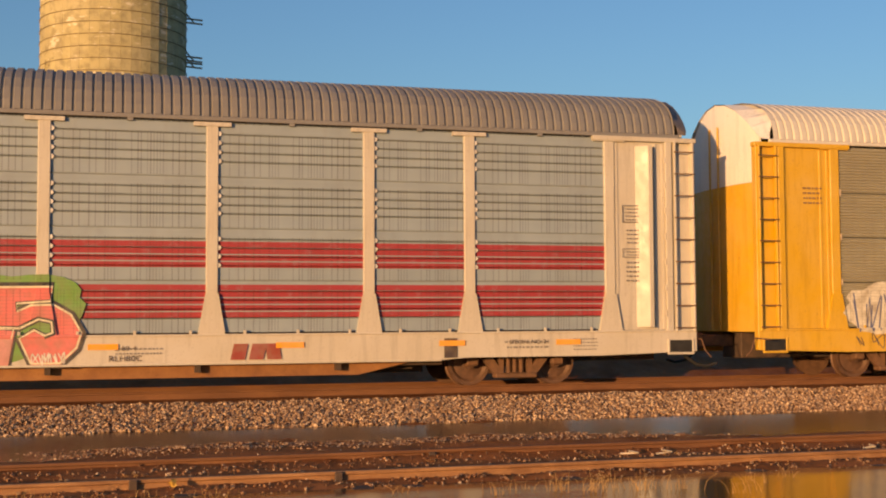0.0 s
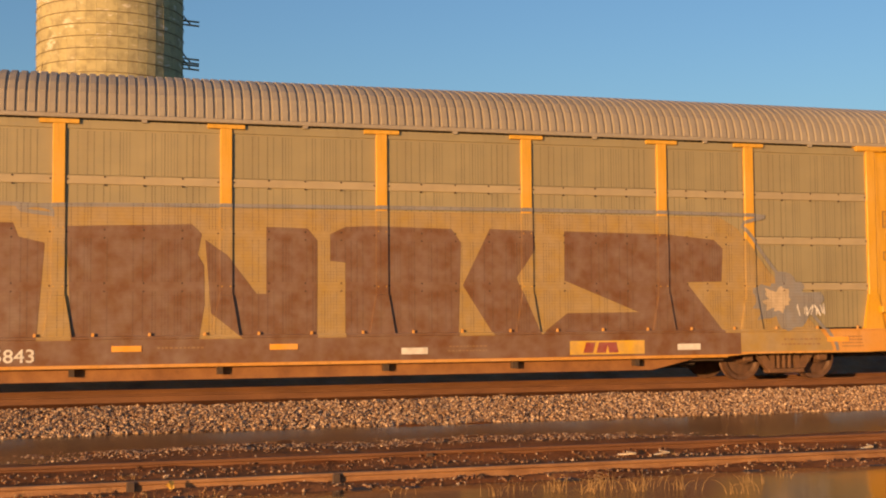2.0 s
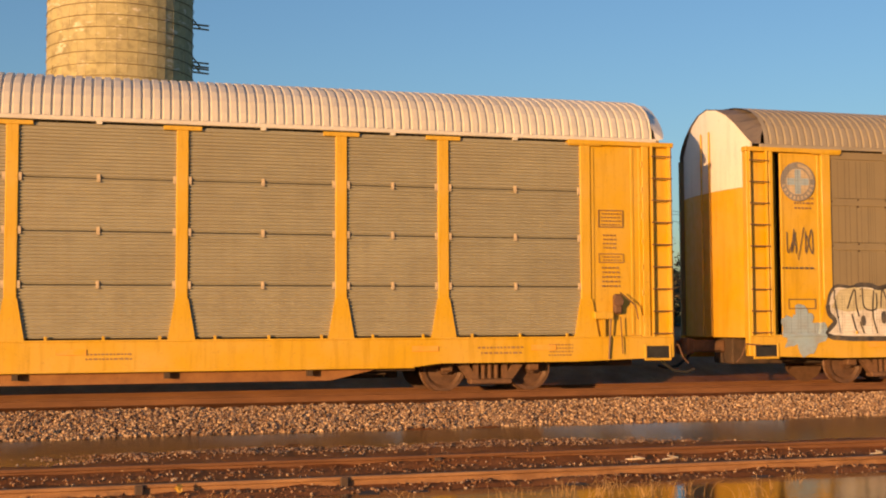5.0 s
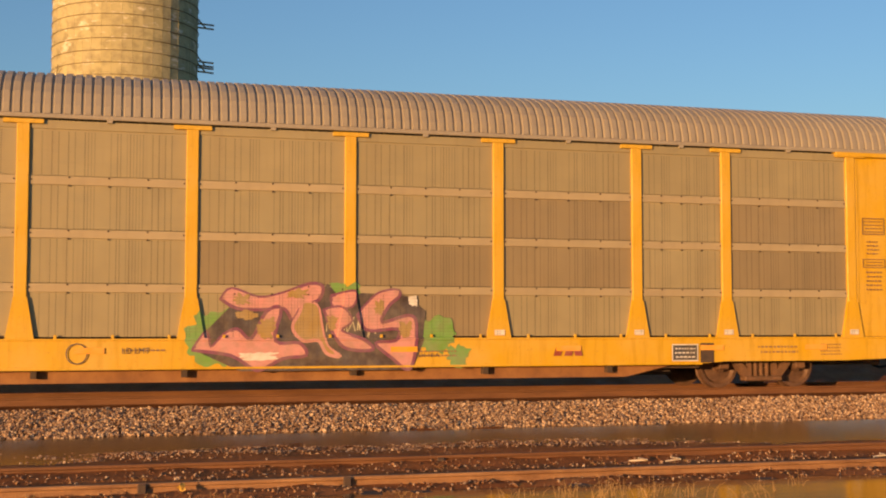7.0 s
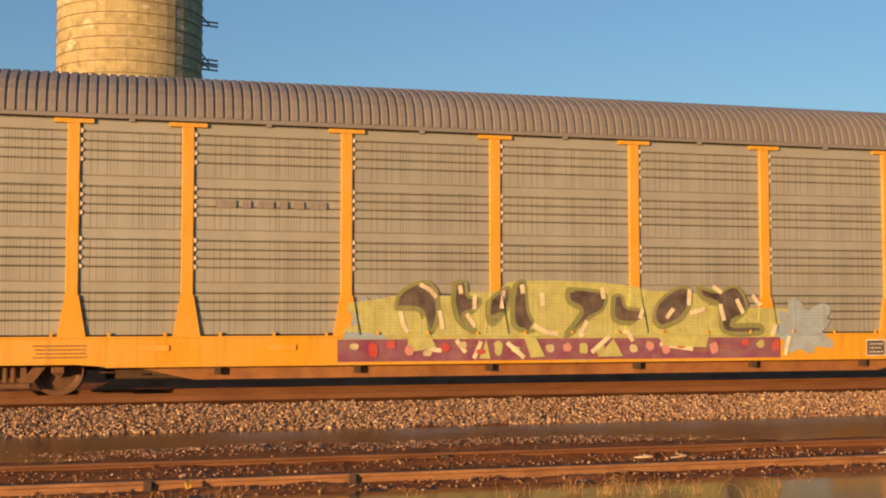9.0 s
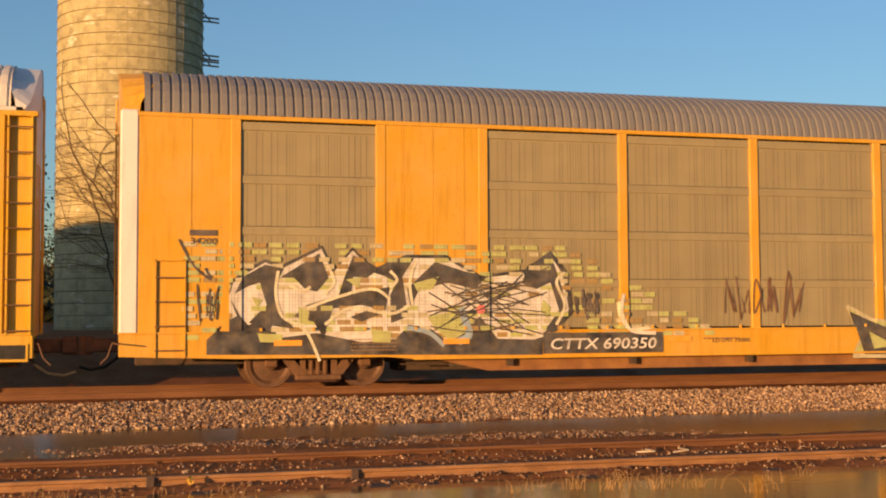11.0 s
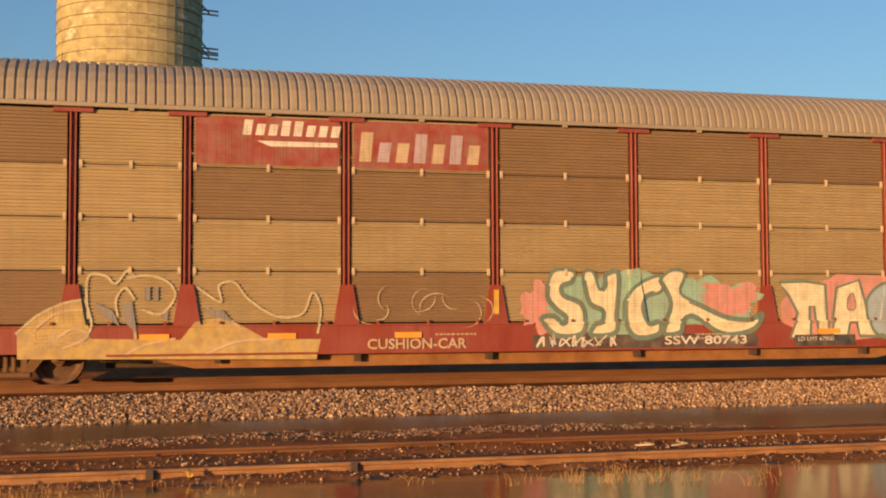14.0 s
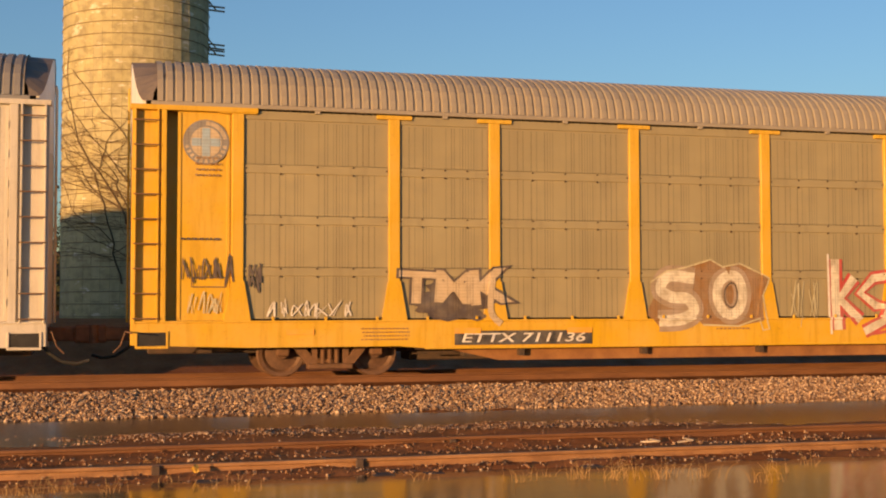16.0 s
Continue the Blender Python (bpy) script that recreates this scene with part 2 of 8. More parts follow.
def bank(x, y):
    z = lerp_table(PROFILE, y)
    if -11.5 < y < -2.3:
        z += 0.045 * noise.noise((x * 0.35, y * 1.1, 3.0)) + 0.03 * noise.noise((x * 1.7, y * 3.0, 8.0)) + 0.016 * noise.noise((x * 5.0, y * 7.0, 2.0))
    if -6.4 < y < -4.3:                       # the gravel bank is widest in the middle and drowned at both ends
        z -= 0.045 * max(0.0, abs(x - 4.0) - 2.6) / 3.0
    return z


MUD = Nodes("rusty_mud", 0.85, 0.0, 0.06)
_c = MUD.mix(MUD.ramp(MUD.noise(1.3, 6), 0.3, 0.7), (0.22, 0.076, 0.026), (0.36, 0.145, 0.055))
_c = MUD.mix(MUD.ramp(MUD.noise(14, 5), 0.5, 0.75, 0, 0.5), _c, (0.09, 0.036, 0.016))
MUD.colour(_c).rough(MUD.noise(2, 4), 0.6, 1.0).bump(MUD.noise(22, 6), 0.6, 0.03)


def build_ground():
    ys = sorted({p[0] for p in PROFILE} | {-12 + 0.09 * i for i in range(150)} | {-500, -120, -30, 12, 20, 30, 45, 90, 180, 400, 900})
    xs = sorted({X0 + 0.22 * i for i in range(int((X1 - X0) / 0.22) + 1)} | {-3000, -900, -300, -100, -40, 80, 150, 400, 1000, 3000})
    me = bpy.data.meshes.new("ground")
    verts = [(x, y, bank(x, y)) for y in ys for x in xs]
    n = len(xs)
    faces = [(j * n + i, j * n + i + 1, (j + 1) * n + i + 1, (j + 1) * n + i) for j in range(len(ys) - 1) for i in range(n - 1)]
    me.from_pydata(verts, [], faces)
    me.polygons.foreach_set("use_smooth", [True] * len(faces))
    tagged(linked("ground", me, MUD.m), "rust-brown muddy ground beside the tracks", "ground", kind="structure")
    # standing water
    w = Nodes("flood_water", 0.10)
    w.b.inputs["IOR"].default_value = 1.33
    w.colour(w.mix(w.ramp(w.noise(0.8, 4), 0.3, 0.7), (0.085, 0.046, 0.022), (0.13, 0.072, 0.034)))
    h = w.math("ADD", w.noise(3.2, 3, (1.0, 2.2, 1.0)), w.math("MULTIPLY", w.noise(0.35, 2), 1.5))
    w.bump(h, 0.09, 0.02)
    p = Nodes("puddle_water", 0.20)
    p.b.inputs["IOR"].default_value = 1.33
    p.colour(p.mix(p.ramp(p.noise(0.6, 4), 0.3, 0.7), (0.11, 0.06, 0.028), (0.16, 0.088, 0.042)))
    p.bump(p.math("ADD", p.noise(5.0, 3, (0.7, 2.4, 1.0)), p.noise(0.5, 2)), 0.05, 0.02)
    for name, y0, y1, label in (("water_1", -90.0, -6.0, "still brown flood water over the near track"),
                                ("water_2", -6.0, -1.9, "rippled muddy puddle beside the ballast")):
        bm = bmesh.new()
        bmesh.ops.create_grid(bm, x_segments=2, y_segments=2, size=0.5)
        for v in bm.verts:
            v.co = Vector((15 + v.co.x * 120, (y0 + y1) / 2 + v.co.y * (y1 - y0), WATER_Z))
        tagged(part(name, bm, w.m if y0 < -50 else p.m, None), label, "water", kind="structure")


def rail_mesh(length, h=0.17):
    bm = bmesh.new()
    half = [(0.07, 0.0), (0.07, 0.012), (0.012, 0.03), (0.009, h - 0.045), (0.035, h - 0.034), (0.036, h - 0.006), (0.028, h)]
    pts = [(a, b) for a, b in half] + [(-a, b) for a, b in half[::-1]]
    a = [bm.verts.new((-length / 2, y, z)) for y, z in pts]
    b = [bm.verts.new((length / 2, y, z)) for y, z in pts]
    for i in range(len(pts)):
        j = (i + 1) % len(pts)
        bm.faces.new((a[i], a[j], b[j], b[i]))
    bm.faces.new(a[::-1]), bm.faces.new(b)
    bmesh.ops.recalc_face_normals(bm, faces=bm.faces)
    return bm


def build_tracks():
    rust = simple("rusty_rail", (0.13, 0.054, 0.024), (0.22, 0.098, 0.042), 3, 0.75, 0.1, 0.4, (0.4, 2, 2))
    near_rust = simple("pale_rusty_rail", (0.20, 0.092, 0.04), (0.40, 0.21, 0.095), 5, 0.7, 0.1, 0.4, (0.5, 2, 2))
    wood = simple("soaked_tie_wood", (0.035, 0.024, 0.018), (0.08, 0.05, 0.034), 4, 0.85, 0, 0.5, (6, 1, 1))
    tie = bpy.data.meshes.new("tie")
    bm = box(-0.115, 0.115, -1.3, 1.3, -0.17, 0.0, 0.012)
    bm.to_mesh(tie), bm.free()
    tie.materials.append(wood)
    main = thing("main_track", "rusty main line rails on ballasted ties", "railway track", "tracks")
    for y in (0.90, 2.40):
        r = part("rail", rail_mesh(140), rust, main)
        r.location = (20, y, -0.17)
    for i in range(116):
        linked("tie", tie, wood, main).location = (-8 + 0.52 * i, 1.65, -0.165)
    side = thing("flooded_track", "rusty siding rails half sunk in mud and water", "railway track", "tracks")
    for y, z, m in ((-8.93, -0.465, near_rust), (-7.43, -0.44, rust)):
        r = part("rail", rail_mesh(140), m, side)
        r.location = (20, y, z)
    for i in range(60):
        t = linked("tie", tie, wood, side)
        t.location = (-8 + 0.56 * i + 0.05 * math.sin(i * 3.1), -8.18, -0.43 + 0.02 * math.sin(i * 1.7))
        t.rotation_euler = (0, 0, 0.03 * math.sin(i * 2.3))
    # dark joint bars and leaning spikes on the rails
    for x, y in ((0.42, -8.99), (2.50, -8.99), (3.93, -7.49), (9.6, -8.99)):
        bm = box(x - 0.045, x + 0.045, y - 0.02, y + 0.01, -0.46, -0.295, 0.012)
        part("joint_bar", bm, UNDER, side, "dark joint bar")


def stones(name, label, places, sizes, colours, seed):
    """Loose crushed stones, each a small uneven lump, in one object."""
    rng = np.random.default_rng(seed)
    base = np.array([(1, 0, 0), (-1, 0, 0), (0, 1, 0), (0, -1, 0), (0, 0, 1), (0, 0, -1), (.62, .62, .55), (-.62, .6, .5), (.6, -.62, .55), (-.6, -.6, .55)])
    tris = np.array([(0, 6, 8), (0, 2, 6), (2, 7, 6), (2, 1, 7), (1, 9, 7), (1, 3, 9), (3, 8, 9), (3, 0, 8), (6, 7, 4), (7, 9, 4), (9, 8, 4), (8, 6, 4),
                     (0, 5, 2), (2, 5, 1), (1, 5, 3), (3, 5, 0)])
    n = len(places)
    v = base[None] * (1 + rng.uniform(-0.32, 0.32, (n, 10, 1))) * rng.uniform(0.65, 1.3, (n, 1, 3))
    a = rng.uniform(0, 6.283, n)
    ca, sa = np.cos(a)[:, None], np.sin(a)[:, None]
    b = rng.uniform(-0.9, 0.9, n)
    cb, sb = np.cos(b)[:, None], np.sin(b)[:, None]
    x, y, z = v[..., 0], v[..., 1], v[..., 2]
    x, z = x * cb - z * sb, x * sb + z * cb
    x, y = x * ca - y * sa, x * sa + y * ca
    v = np.stack([x, y, z], -1) * sizes[:, None, None] + places[:, None, :]
    f = (tris[None] + 10 * np.arange(n)[:, None, None]).reshape(-1, 3)
    me = bpy.data.meshes.new(name)
    me.from_pydata(v.reshape(-1, 3).tolist(), [], f.tolist())
    m = Nodes(name + "_stone", 0.8)
    geo = m.t.nodes.new("ShaderNodeNewGeometry").outputs["Random Per Island"]
    r = m.t.nodes.new("ShaderNodeValToRGB")
    m.link(geo, r.inputs[0])
    for i, (pos, c) in enumerate(colours):
        e = r.color_ramp.elements[i] if i < 2 else r.color_ramp.elements.new(pos)
        e.position, e.color = pos, rgb(c)
    c = m.mix(m.ramp(m.noise(30, 4), 0.4, 0.7, 0, 0.6), r.outputs[0], (0.10, 0.05, 0.028))
    m.colour(c).bump(m.noise(60, 4), 0.4, 0.01)
    tagged(linked(name, me, m.m), label, "gravel", kind="stuff")


def build_stones():
    rng = np.random.default_rng(4)
    n = 46000
    x = rng.uniform(-4, 24, n)
    y = rng.uniform(-2.35, 0.02, n) + 0.06 * np.sin(x * 2.1) + 0.05 * np.sin(x * 5.3)
    z = np.array([bank(a, b) for a, b in zip(x, y)]) + rng.uniform(-0.01, 0.03, n)
    grey = [(0.0, (0.18, 0.095, 0.045)), (1.0, (0.82, 0.58, 0.36)), (0.35, (0.36, 0.215, 0.12)), (0.7, (0.58, 0.385, 0.23))]
    stones("ballast", "pale crushed stone ballast shoulder beside the rails", np.stack([x, y, z], -1), rng.uniform(0.012, 0.031, n), grey, 5)
    n = 9000
    x = rng.uniform(-4, 20, n)
    y = rng.normal(-5.15, 0.42, n)
    z = np.array([bank(a, b) for a, b in zip(x, y)])
    ok = z > WATER_Z - 0.012
    p = np.stack([x, y, z], -1)[ok]
    brown = [(0.0, (0.16, 0.075, 0.036)), (1.0, (0.62, 0.45, 0.30)), (0.5, (0.30, 0.165, 0.09)), (0.8, (0.44, 0.29, 0.18))]
    stones("pebble_bank", "wet brown pebbles along the puddle's edge", p, rng.uniform(0.008, 0.022, len(p)), brown, 6)
    n = 1500
    x = rng.uniform(-3, 16, n)
    y = np.where(rng.random(n) < 0.55, rng.normal(-7.85, 0.25, n), rng.normal(-9.3, 0.2, n))
    z = np.array([bank(a, b) for a, b in zip(x, y)]) + 0.004
    clods = [(0.0, (0.13, 0.052, 0.022)), (1.0, (0.42, 0.24, 0.12)), (0.5, (0.20, 0.083, 0.034)), (0.8, (0.27, 0.125, 0.052))]
    m = 2400
    cx = rng.uniform(-3, 15, m)
    cy = np.choose(rng.integers(0, 4, m), [rng.normal(-7.66, 0.10, m), rng.normal(-7.2, 0.12, m), rng.normal(-9.12, 0.07, m), rng.normal(-8.3, 0.22, m)])
    cz = np.array([bank(a, b) for a, b in zip(cx, cy)]) + rng.uniform(-0.01, 0.012, m)
    stones("mud_clods", "dark rusty clods and chips heaped along the rails", np.stack([cx, cy, cz], -1), rng.uniform(0.006, 0.022, m) * (0.6 + 0.5 * np.sin(cx * 1.3) ** 2), clods, 8)
    stones("track_debris", "small stones and clods between the sunken rails", np.stack([x, y, z], -1), rng.uniform(0.008, 0.024, n), brown, 7)


def build_weeds():
    """Dry grass, bleached sticks and a fallen leaf beside the near rail."""
    straw = simple("dry_straw", (0.30, 0.17, 0.06), (0.50, 0.32, 0.13), 20, 0.8)
    rng = random.Random(8)
    spots = [(3.85, -10.25, 12, 0.20), (4.5, -10.2, 16, 0.22), (4.8, -10.35, 20, 0.26), (5.0, -10.2, 16, 0.22), (5.3, -10.4, 18, 0.24), (5.7, -10.5, 14, 0.24), (6.1, -10.9, 10, 0.26),
             (5.2, -9.75, 14, 0.16), (4.65, -9.8, 12, 0.16), (2.9, -9.9, 6, 0.14), (1.2, -9.5, 6, 0.14), (-0.85, -9.8, 20, 0.22), (-0.6, -9.7, 20, 0.22), (-0.4, -9.65, 14, 0.18),
             (0.0, -9.9, 12, 0.2), (0.87, -9.95, 9, 0.18), (1.2, -10.1, 8, 0.2), (6.6, -10.3, 10, 0.2), (7.2, -10.0, 8, 0.2), (0.5, -9.3, 10, 0.10), (-0.2, -8.1, 12, 0.08),
             (0.4, -8.0, 12, 0.08), (3.9, -7.75, 10, 0.07), (5.8, -7.8, 10, 0.07), (7.0, -7.8, 9, 0.07), (5.5, -10.1, 14, 0.18), (4.2, -10.0, 8, 0.14)]
    bm = bmesh.new()
    for x, y, n, h in spots:
        foot = Vector((x, y, max(bank(x, y), WATER_Z) - 0.01))
        for _ in range(n):
            a, lean, l = rng.uniform(0, 6.28), rng.uniform(0.1, 1.5), h * rng.uniform(0.4, 1.15)
            p = foot + Vector((rng.gauss(0, 0.09), rng.gauss(0, 0.05), 0))
            for k in range(3):
                q = p + Vector((math.cos(a) * lean * 0.5 * (k + 1) / 2, math.sin(a) * lean * 0.5 * (k + 1) / 2, 1.0 - 0.3 * k * lean)) * l / 3
                add_tube(bm, p, q, 0.003 - 0.0007 * k, 4, 0.0023 - 0.0007 * k)
                p = q
    tagged(part("dry_grass", bm, straw, None), "dry straw-coloured grass tufts at the water's edge", "grass", kind="stuff")
    pale = simple("bleached_wood", (0.50, 0.40, 0.28), (0.66, 0.56, 0.42), 20, 0.7)
    for x, y, dx, dy in ((6.28, -7.66, 0.20, -0.12), (9.62, -7.86, 0.16, -0.03), (6.75, -7.72, 0.22, 0.02)):
        z = bank(x, y) + 0.012
        bm = tube((0, 0, 0), (dx, dy, 0.02), 0.012, 6)
        add_tube(bm, (dx, dy, 0.02), (dx * 0.3, dy - 0.03, 0.05), 0.010, 6)
        st = part("stick", bm, pale, None)
        st.location = (x, y, z)
        tagged(st, "bleached broken stick lying on the mud", "stick", "sticks")
    bm = bmesh.new()
    ring = [bm.verts.new((0.04 * math.cos(a) * (1.2 if k % 2 else 0.7), 0.02 * math.sin(2 * a), 0.05 + 0.045 * math.sin(a))) for k, a in enumerate(2 * math.pi * i / 10 for i in range(10))]
    bm.faces.new(ring)
    lf = part("fallen_leaf", bm, simple("yellow_leaf", (0.42, 0.24, 0.04), (0.52, 0.33, 0.07), 30, 0.6), None)
    lf.location = (0.80, -9.12, bank(0.80, -9.12) + 0.01)
    tagged(lf, "yellow fallen leaf standing against the rail", "leaf")


build_ground()
build_tracks()
build_stones()
build_weeds()


# ---- the silo and what lies behind the track ----
def build_silo():
    cx, cy, r = 0.62, 18.6, 2.28
    silo = thing("silo", "weathered concrete stave silo with iron hoops and dead vines", "silo")
    silo.location = (cx, cy, -0.45)
    n = Nodes("silo_concrete", 0.85)
    c = n.mix(n.ramp(n.noise(0.8, 6), 0.3, 0.7), (0.40, 0.345, 0.165), (0.55, 0.485, 0.265))
    c = n.mix(n.ramp(n.noise(3.5, 6), 0.46, 0.68, 0, 0.75), c, (0.25, 0.215, 0.11))
    c = n.mix(n.ramp(n.noise(1.3, 5, (4, 4, 0.4)), 0.58, 0.8, 0, 0.5), c, (0.20, 0.17, 0.11))
    c = n.mix(n.ramp(n.noise(2.0, 6, (1, 1, 2.5)), 0.60, 0.66, 0, 0.9), c, (0.74, 0.68, 0.52))
    geo = n.t.nodes.new("ShaderNodeNewGeometry").outputs["Random Per Island"]
    c = n.mix(n.ramp(geo, 0, 1, 0, 0.35), c, (0.33, 0.29, 0.19))
    n.colour(c).bump(n.noise(18, 6), 0.5, 0.02)
    # inner wall and the staves with open joints
    part("inner_wall", tube((0, 0, 0), (0, 0, 17.0), r - 0.03, 64), UNDER, silo)
    verts, faces = [], []
    cols, rows = 46, 23
    for j in range(rows):
        for i in range(cols):
            a0 = 2 * math.pi * (i + 0.006) / cols
            a1 = 2 * math.pi * (i + 0.994) / cols
            z0 = 0.75 * j + (0.375 if i % 2 else 0.0) - 0.37
            z1 = z0 + 0.745
            rr = r + random.uniform(-0.003, 0.004)
            k = len(verts)
            for rad in (r - 0.06, rr):
                verts += [(rad * math.cos(a), rad * math.sin(a), z) for a, z in ((a0, z0), (a1, z0), (a1, z1), (a0, z1))]
            faces += [tuple(k + q for q in f) for f in ((4, 5, 6, 7), (0, 4, 7, 3), (1, 2, 6, 5), (3, 7, 6, 2), (0, 1, 5, 4))]
    me = bpy.data.meshes.new("stave_cladding")
    me.from_pydata(verts, [], faces)
    tagged(linked("stave_cladding", me, n.m, silo), "buff concrete staves", kind="stuff")
    iron = simple("hoop_iron", (0.20, 0.155, 0.085), (0.32, 0.25, 0.145), 6, 0.7)
    hoop = bpy.data.meshes.new("hoop")
    bm = bmesh.new()
    pr = [(0.0, -0.012), (0.016, 0.0), (0.0, 0.012)]
    rings = [[bm.verts.new(((r + 0.012 + d) * math.cos(2 * math.pi * k / 64), (r + 0.012 + d) * math.sin(2 * math.pi * k / 64), z)) for d, z in pr] for k in range(64)]
    for k in range(64):
        p, q = rings[k], rings[(k + 1) % 64]
        for j in range(2):
            bm.faces.new((p[j], q[j], q[j + 1], p[j + 1]))
    bm.to_mesh(hoop), bm.free()
    hoop.materials.append(iron)
    z = 0.3
    while z < 16.5:
        h = linked("hoop", hoop, iron, silo)
        h.location, h.rotation_euler = (0, 0, z), (0, 0, z * 7)
        z += 0.375
    # bracket stubs of a lost chute on the shaded side
    for z in (8.45, 9.95, 10.15, 11.4):
        def bracket():
            bm = bmesh.new()
            for dz in (0.0, 0.13):
                add_tube(bm, (r - 0.05, -0.2, z + dz), (r + 0.50, -0.25, z + dz - 0.05), 0.03, 6)
            add_tube(bm, (r - 0.05, -0.2, z + 0.32), (r + 0.22, -0.22, z), 0.025, 6)
            return bm
        part("bracket", bracket(), iron, silo, "rusty bracket stubs")
    # dead vines
    rng = random.Random(3)
    bm = bmesh.new()

    def vine(a, z, da, dz, length, rad):
        while length > 0 and rad > 0.004:
            na, nz = a + da * 0.16 + rng.uniform(-0.035, 0.035), z + dz * 0.30 + rng.uniform(-0.05, 0.08)
            add_tube(bm, ((r + 0.03) * math.cos(a), (r + 0.03) * math.sin(a), z), ((r + 0.03) * math.cos(na), (r + 0.03) * math.sin(na), nz), rad, 4, rad * 0.9)
            if rng.random() < 0.55:
                vine(na, nz, da + rng.uniform(-1.0, 1.0), dz * rng.uniform(0.0, 0.8), length - 1, rad * 0.6)
            a, z, length, rad = na, nz, length - 1, rad * 0.93
            da += rng.uniform(-0.25, 0.25)
    for a0, z0 in ((-1.75, 2.4), (-1.62, 3.0), (-1.55, 2.0), (-1.30, 2.6), (-1.45, 3.6), (-1.70, 4.2)):
        vine(a0, z0, rng.uniform(-0.3, 0.3), 1.0, 17, 0.032)
    part("vines", bm, simple("dead_vine", (0.11, 0.075, 0.04), (0.18, 0.12, 0.06), 10, 0.9), silo, "bare brown climbing vines")


def leaf_material(name, a, b):
    n = Nodes(name, 0.7)
    geo = n.t.nodes.new("ShaderNodeNewGeometry").outputs["Random Per Island"]
    return n.colour(n.mix(geo, a, b)).m


BARK = simple("bark", (0.06, 0.045, 0.03), (0.12, 0.09, 0.06), 6, 0.9, 0, 0.6, (4, 4, 1))
LEAVES = [leaf_material("dark_leaves", (0.022, 0.032, 0.012), (0.06, 0.07, 0.025)),
          leaf_material("dry_leaves", (0.07, 0.05, 0.02), (0.13, 0.10, 0.04))]


def tree(x, y, height, spread, seed, dry=0, gaps=0.5):
    rng = random.Random(seed)
    tr = thing("tree", "dark autumn tree with a loose uneven crown" if not dry else "brown half-bare autumn tree beyond the tracks", "tree", "trees behind the tracks")
    tr.location = (x, y, 0.6)
    bm = tube((0, 0, 0), (rng.uniform(-.2, .2), 0, height * 0.45), 0.028 * height, 8, 0.017 * height)
    tips = []
    for k in range(11):
        a = rng.uniform(0, 6.28)
        z0 = height * rng.uniform(0.22, 0.48)
        e = Vector((math.cos(a) * spread * rng.uniform(0.4, 1.0), math.sin(a) * spread * rng.uniform(0.4, 1.0), height * rng.uniform(0.4, 0.98)))
        add_tube(bm, (0, 0, z0), e, 0.010 * height, 5, 0.003 * height)
        tips += [e, Vector((0, 0, z0)).lerp(e, 0.65)]
    part("trunk", bm, BARK, tr)
    verts, faces = [], []
    for c in tips:
        blob = spread * rng.uniform(0.25, 0.5)
        for _ in range(int(190 * (1 - 0.4 * gaps))):
            p = c + Vector((rng.gauss(0, 0.5), rng.gauss(0, 0.5), rng.gauss(0, 0.42))) * blob
            s = rng.uniform(0.05, 0.12) * (height / 9) ** 0.5
            u = Vector((rng.uniform(-1, 1), rng.uniform(-1, 1), rng.uniform(-1, 1))).normalized() * s
            w = u.orthogonal().normalized() * s * 0.7
            k = len(verts)
            verts += [tuple(p - u), tuple(p + w), tuple(p + u), tuple(p - w)]
            faces.append((k, k + 1, k + 2, k + 3))
    me = bpy.data.meshes.new("crown")
    me.from_pydata(verts, [], faces)
    linked("crown", me, LEAVES[dry], tr)


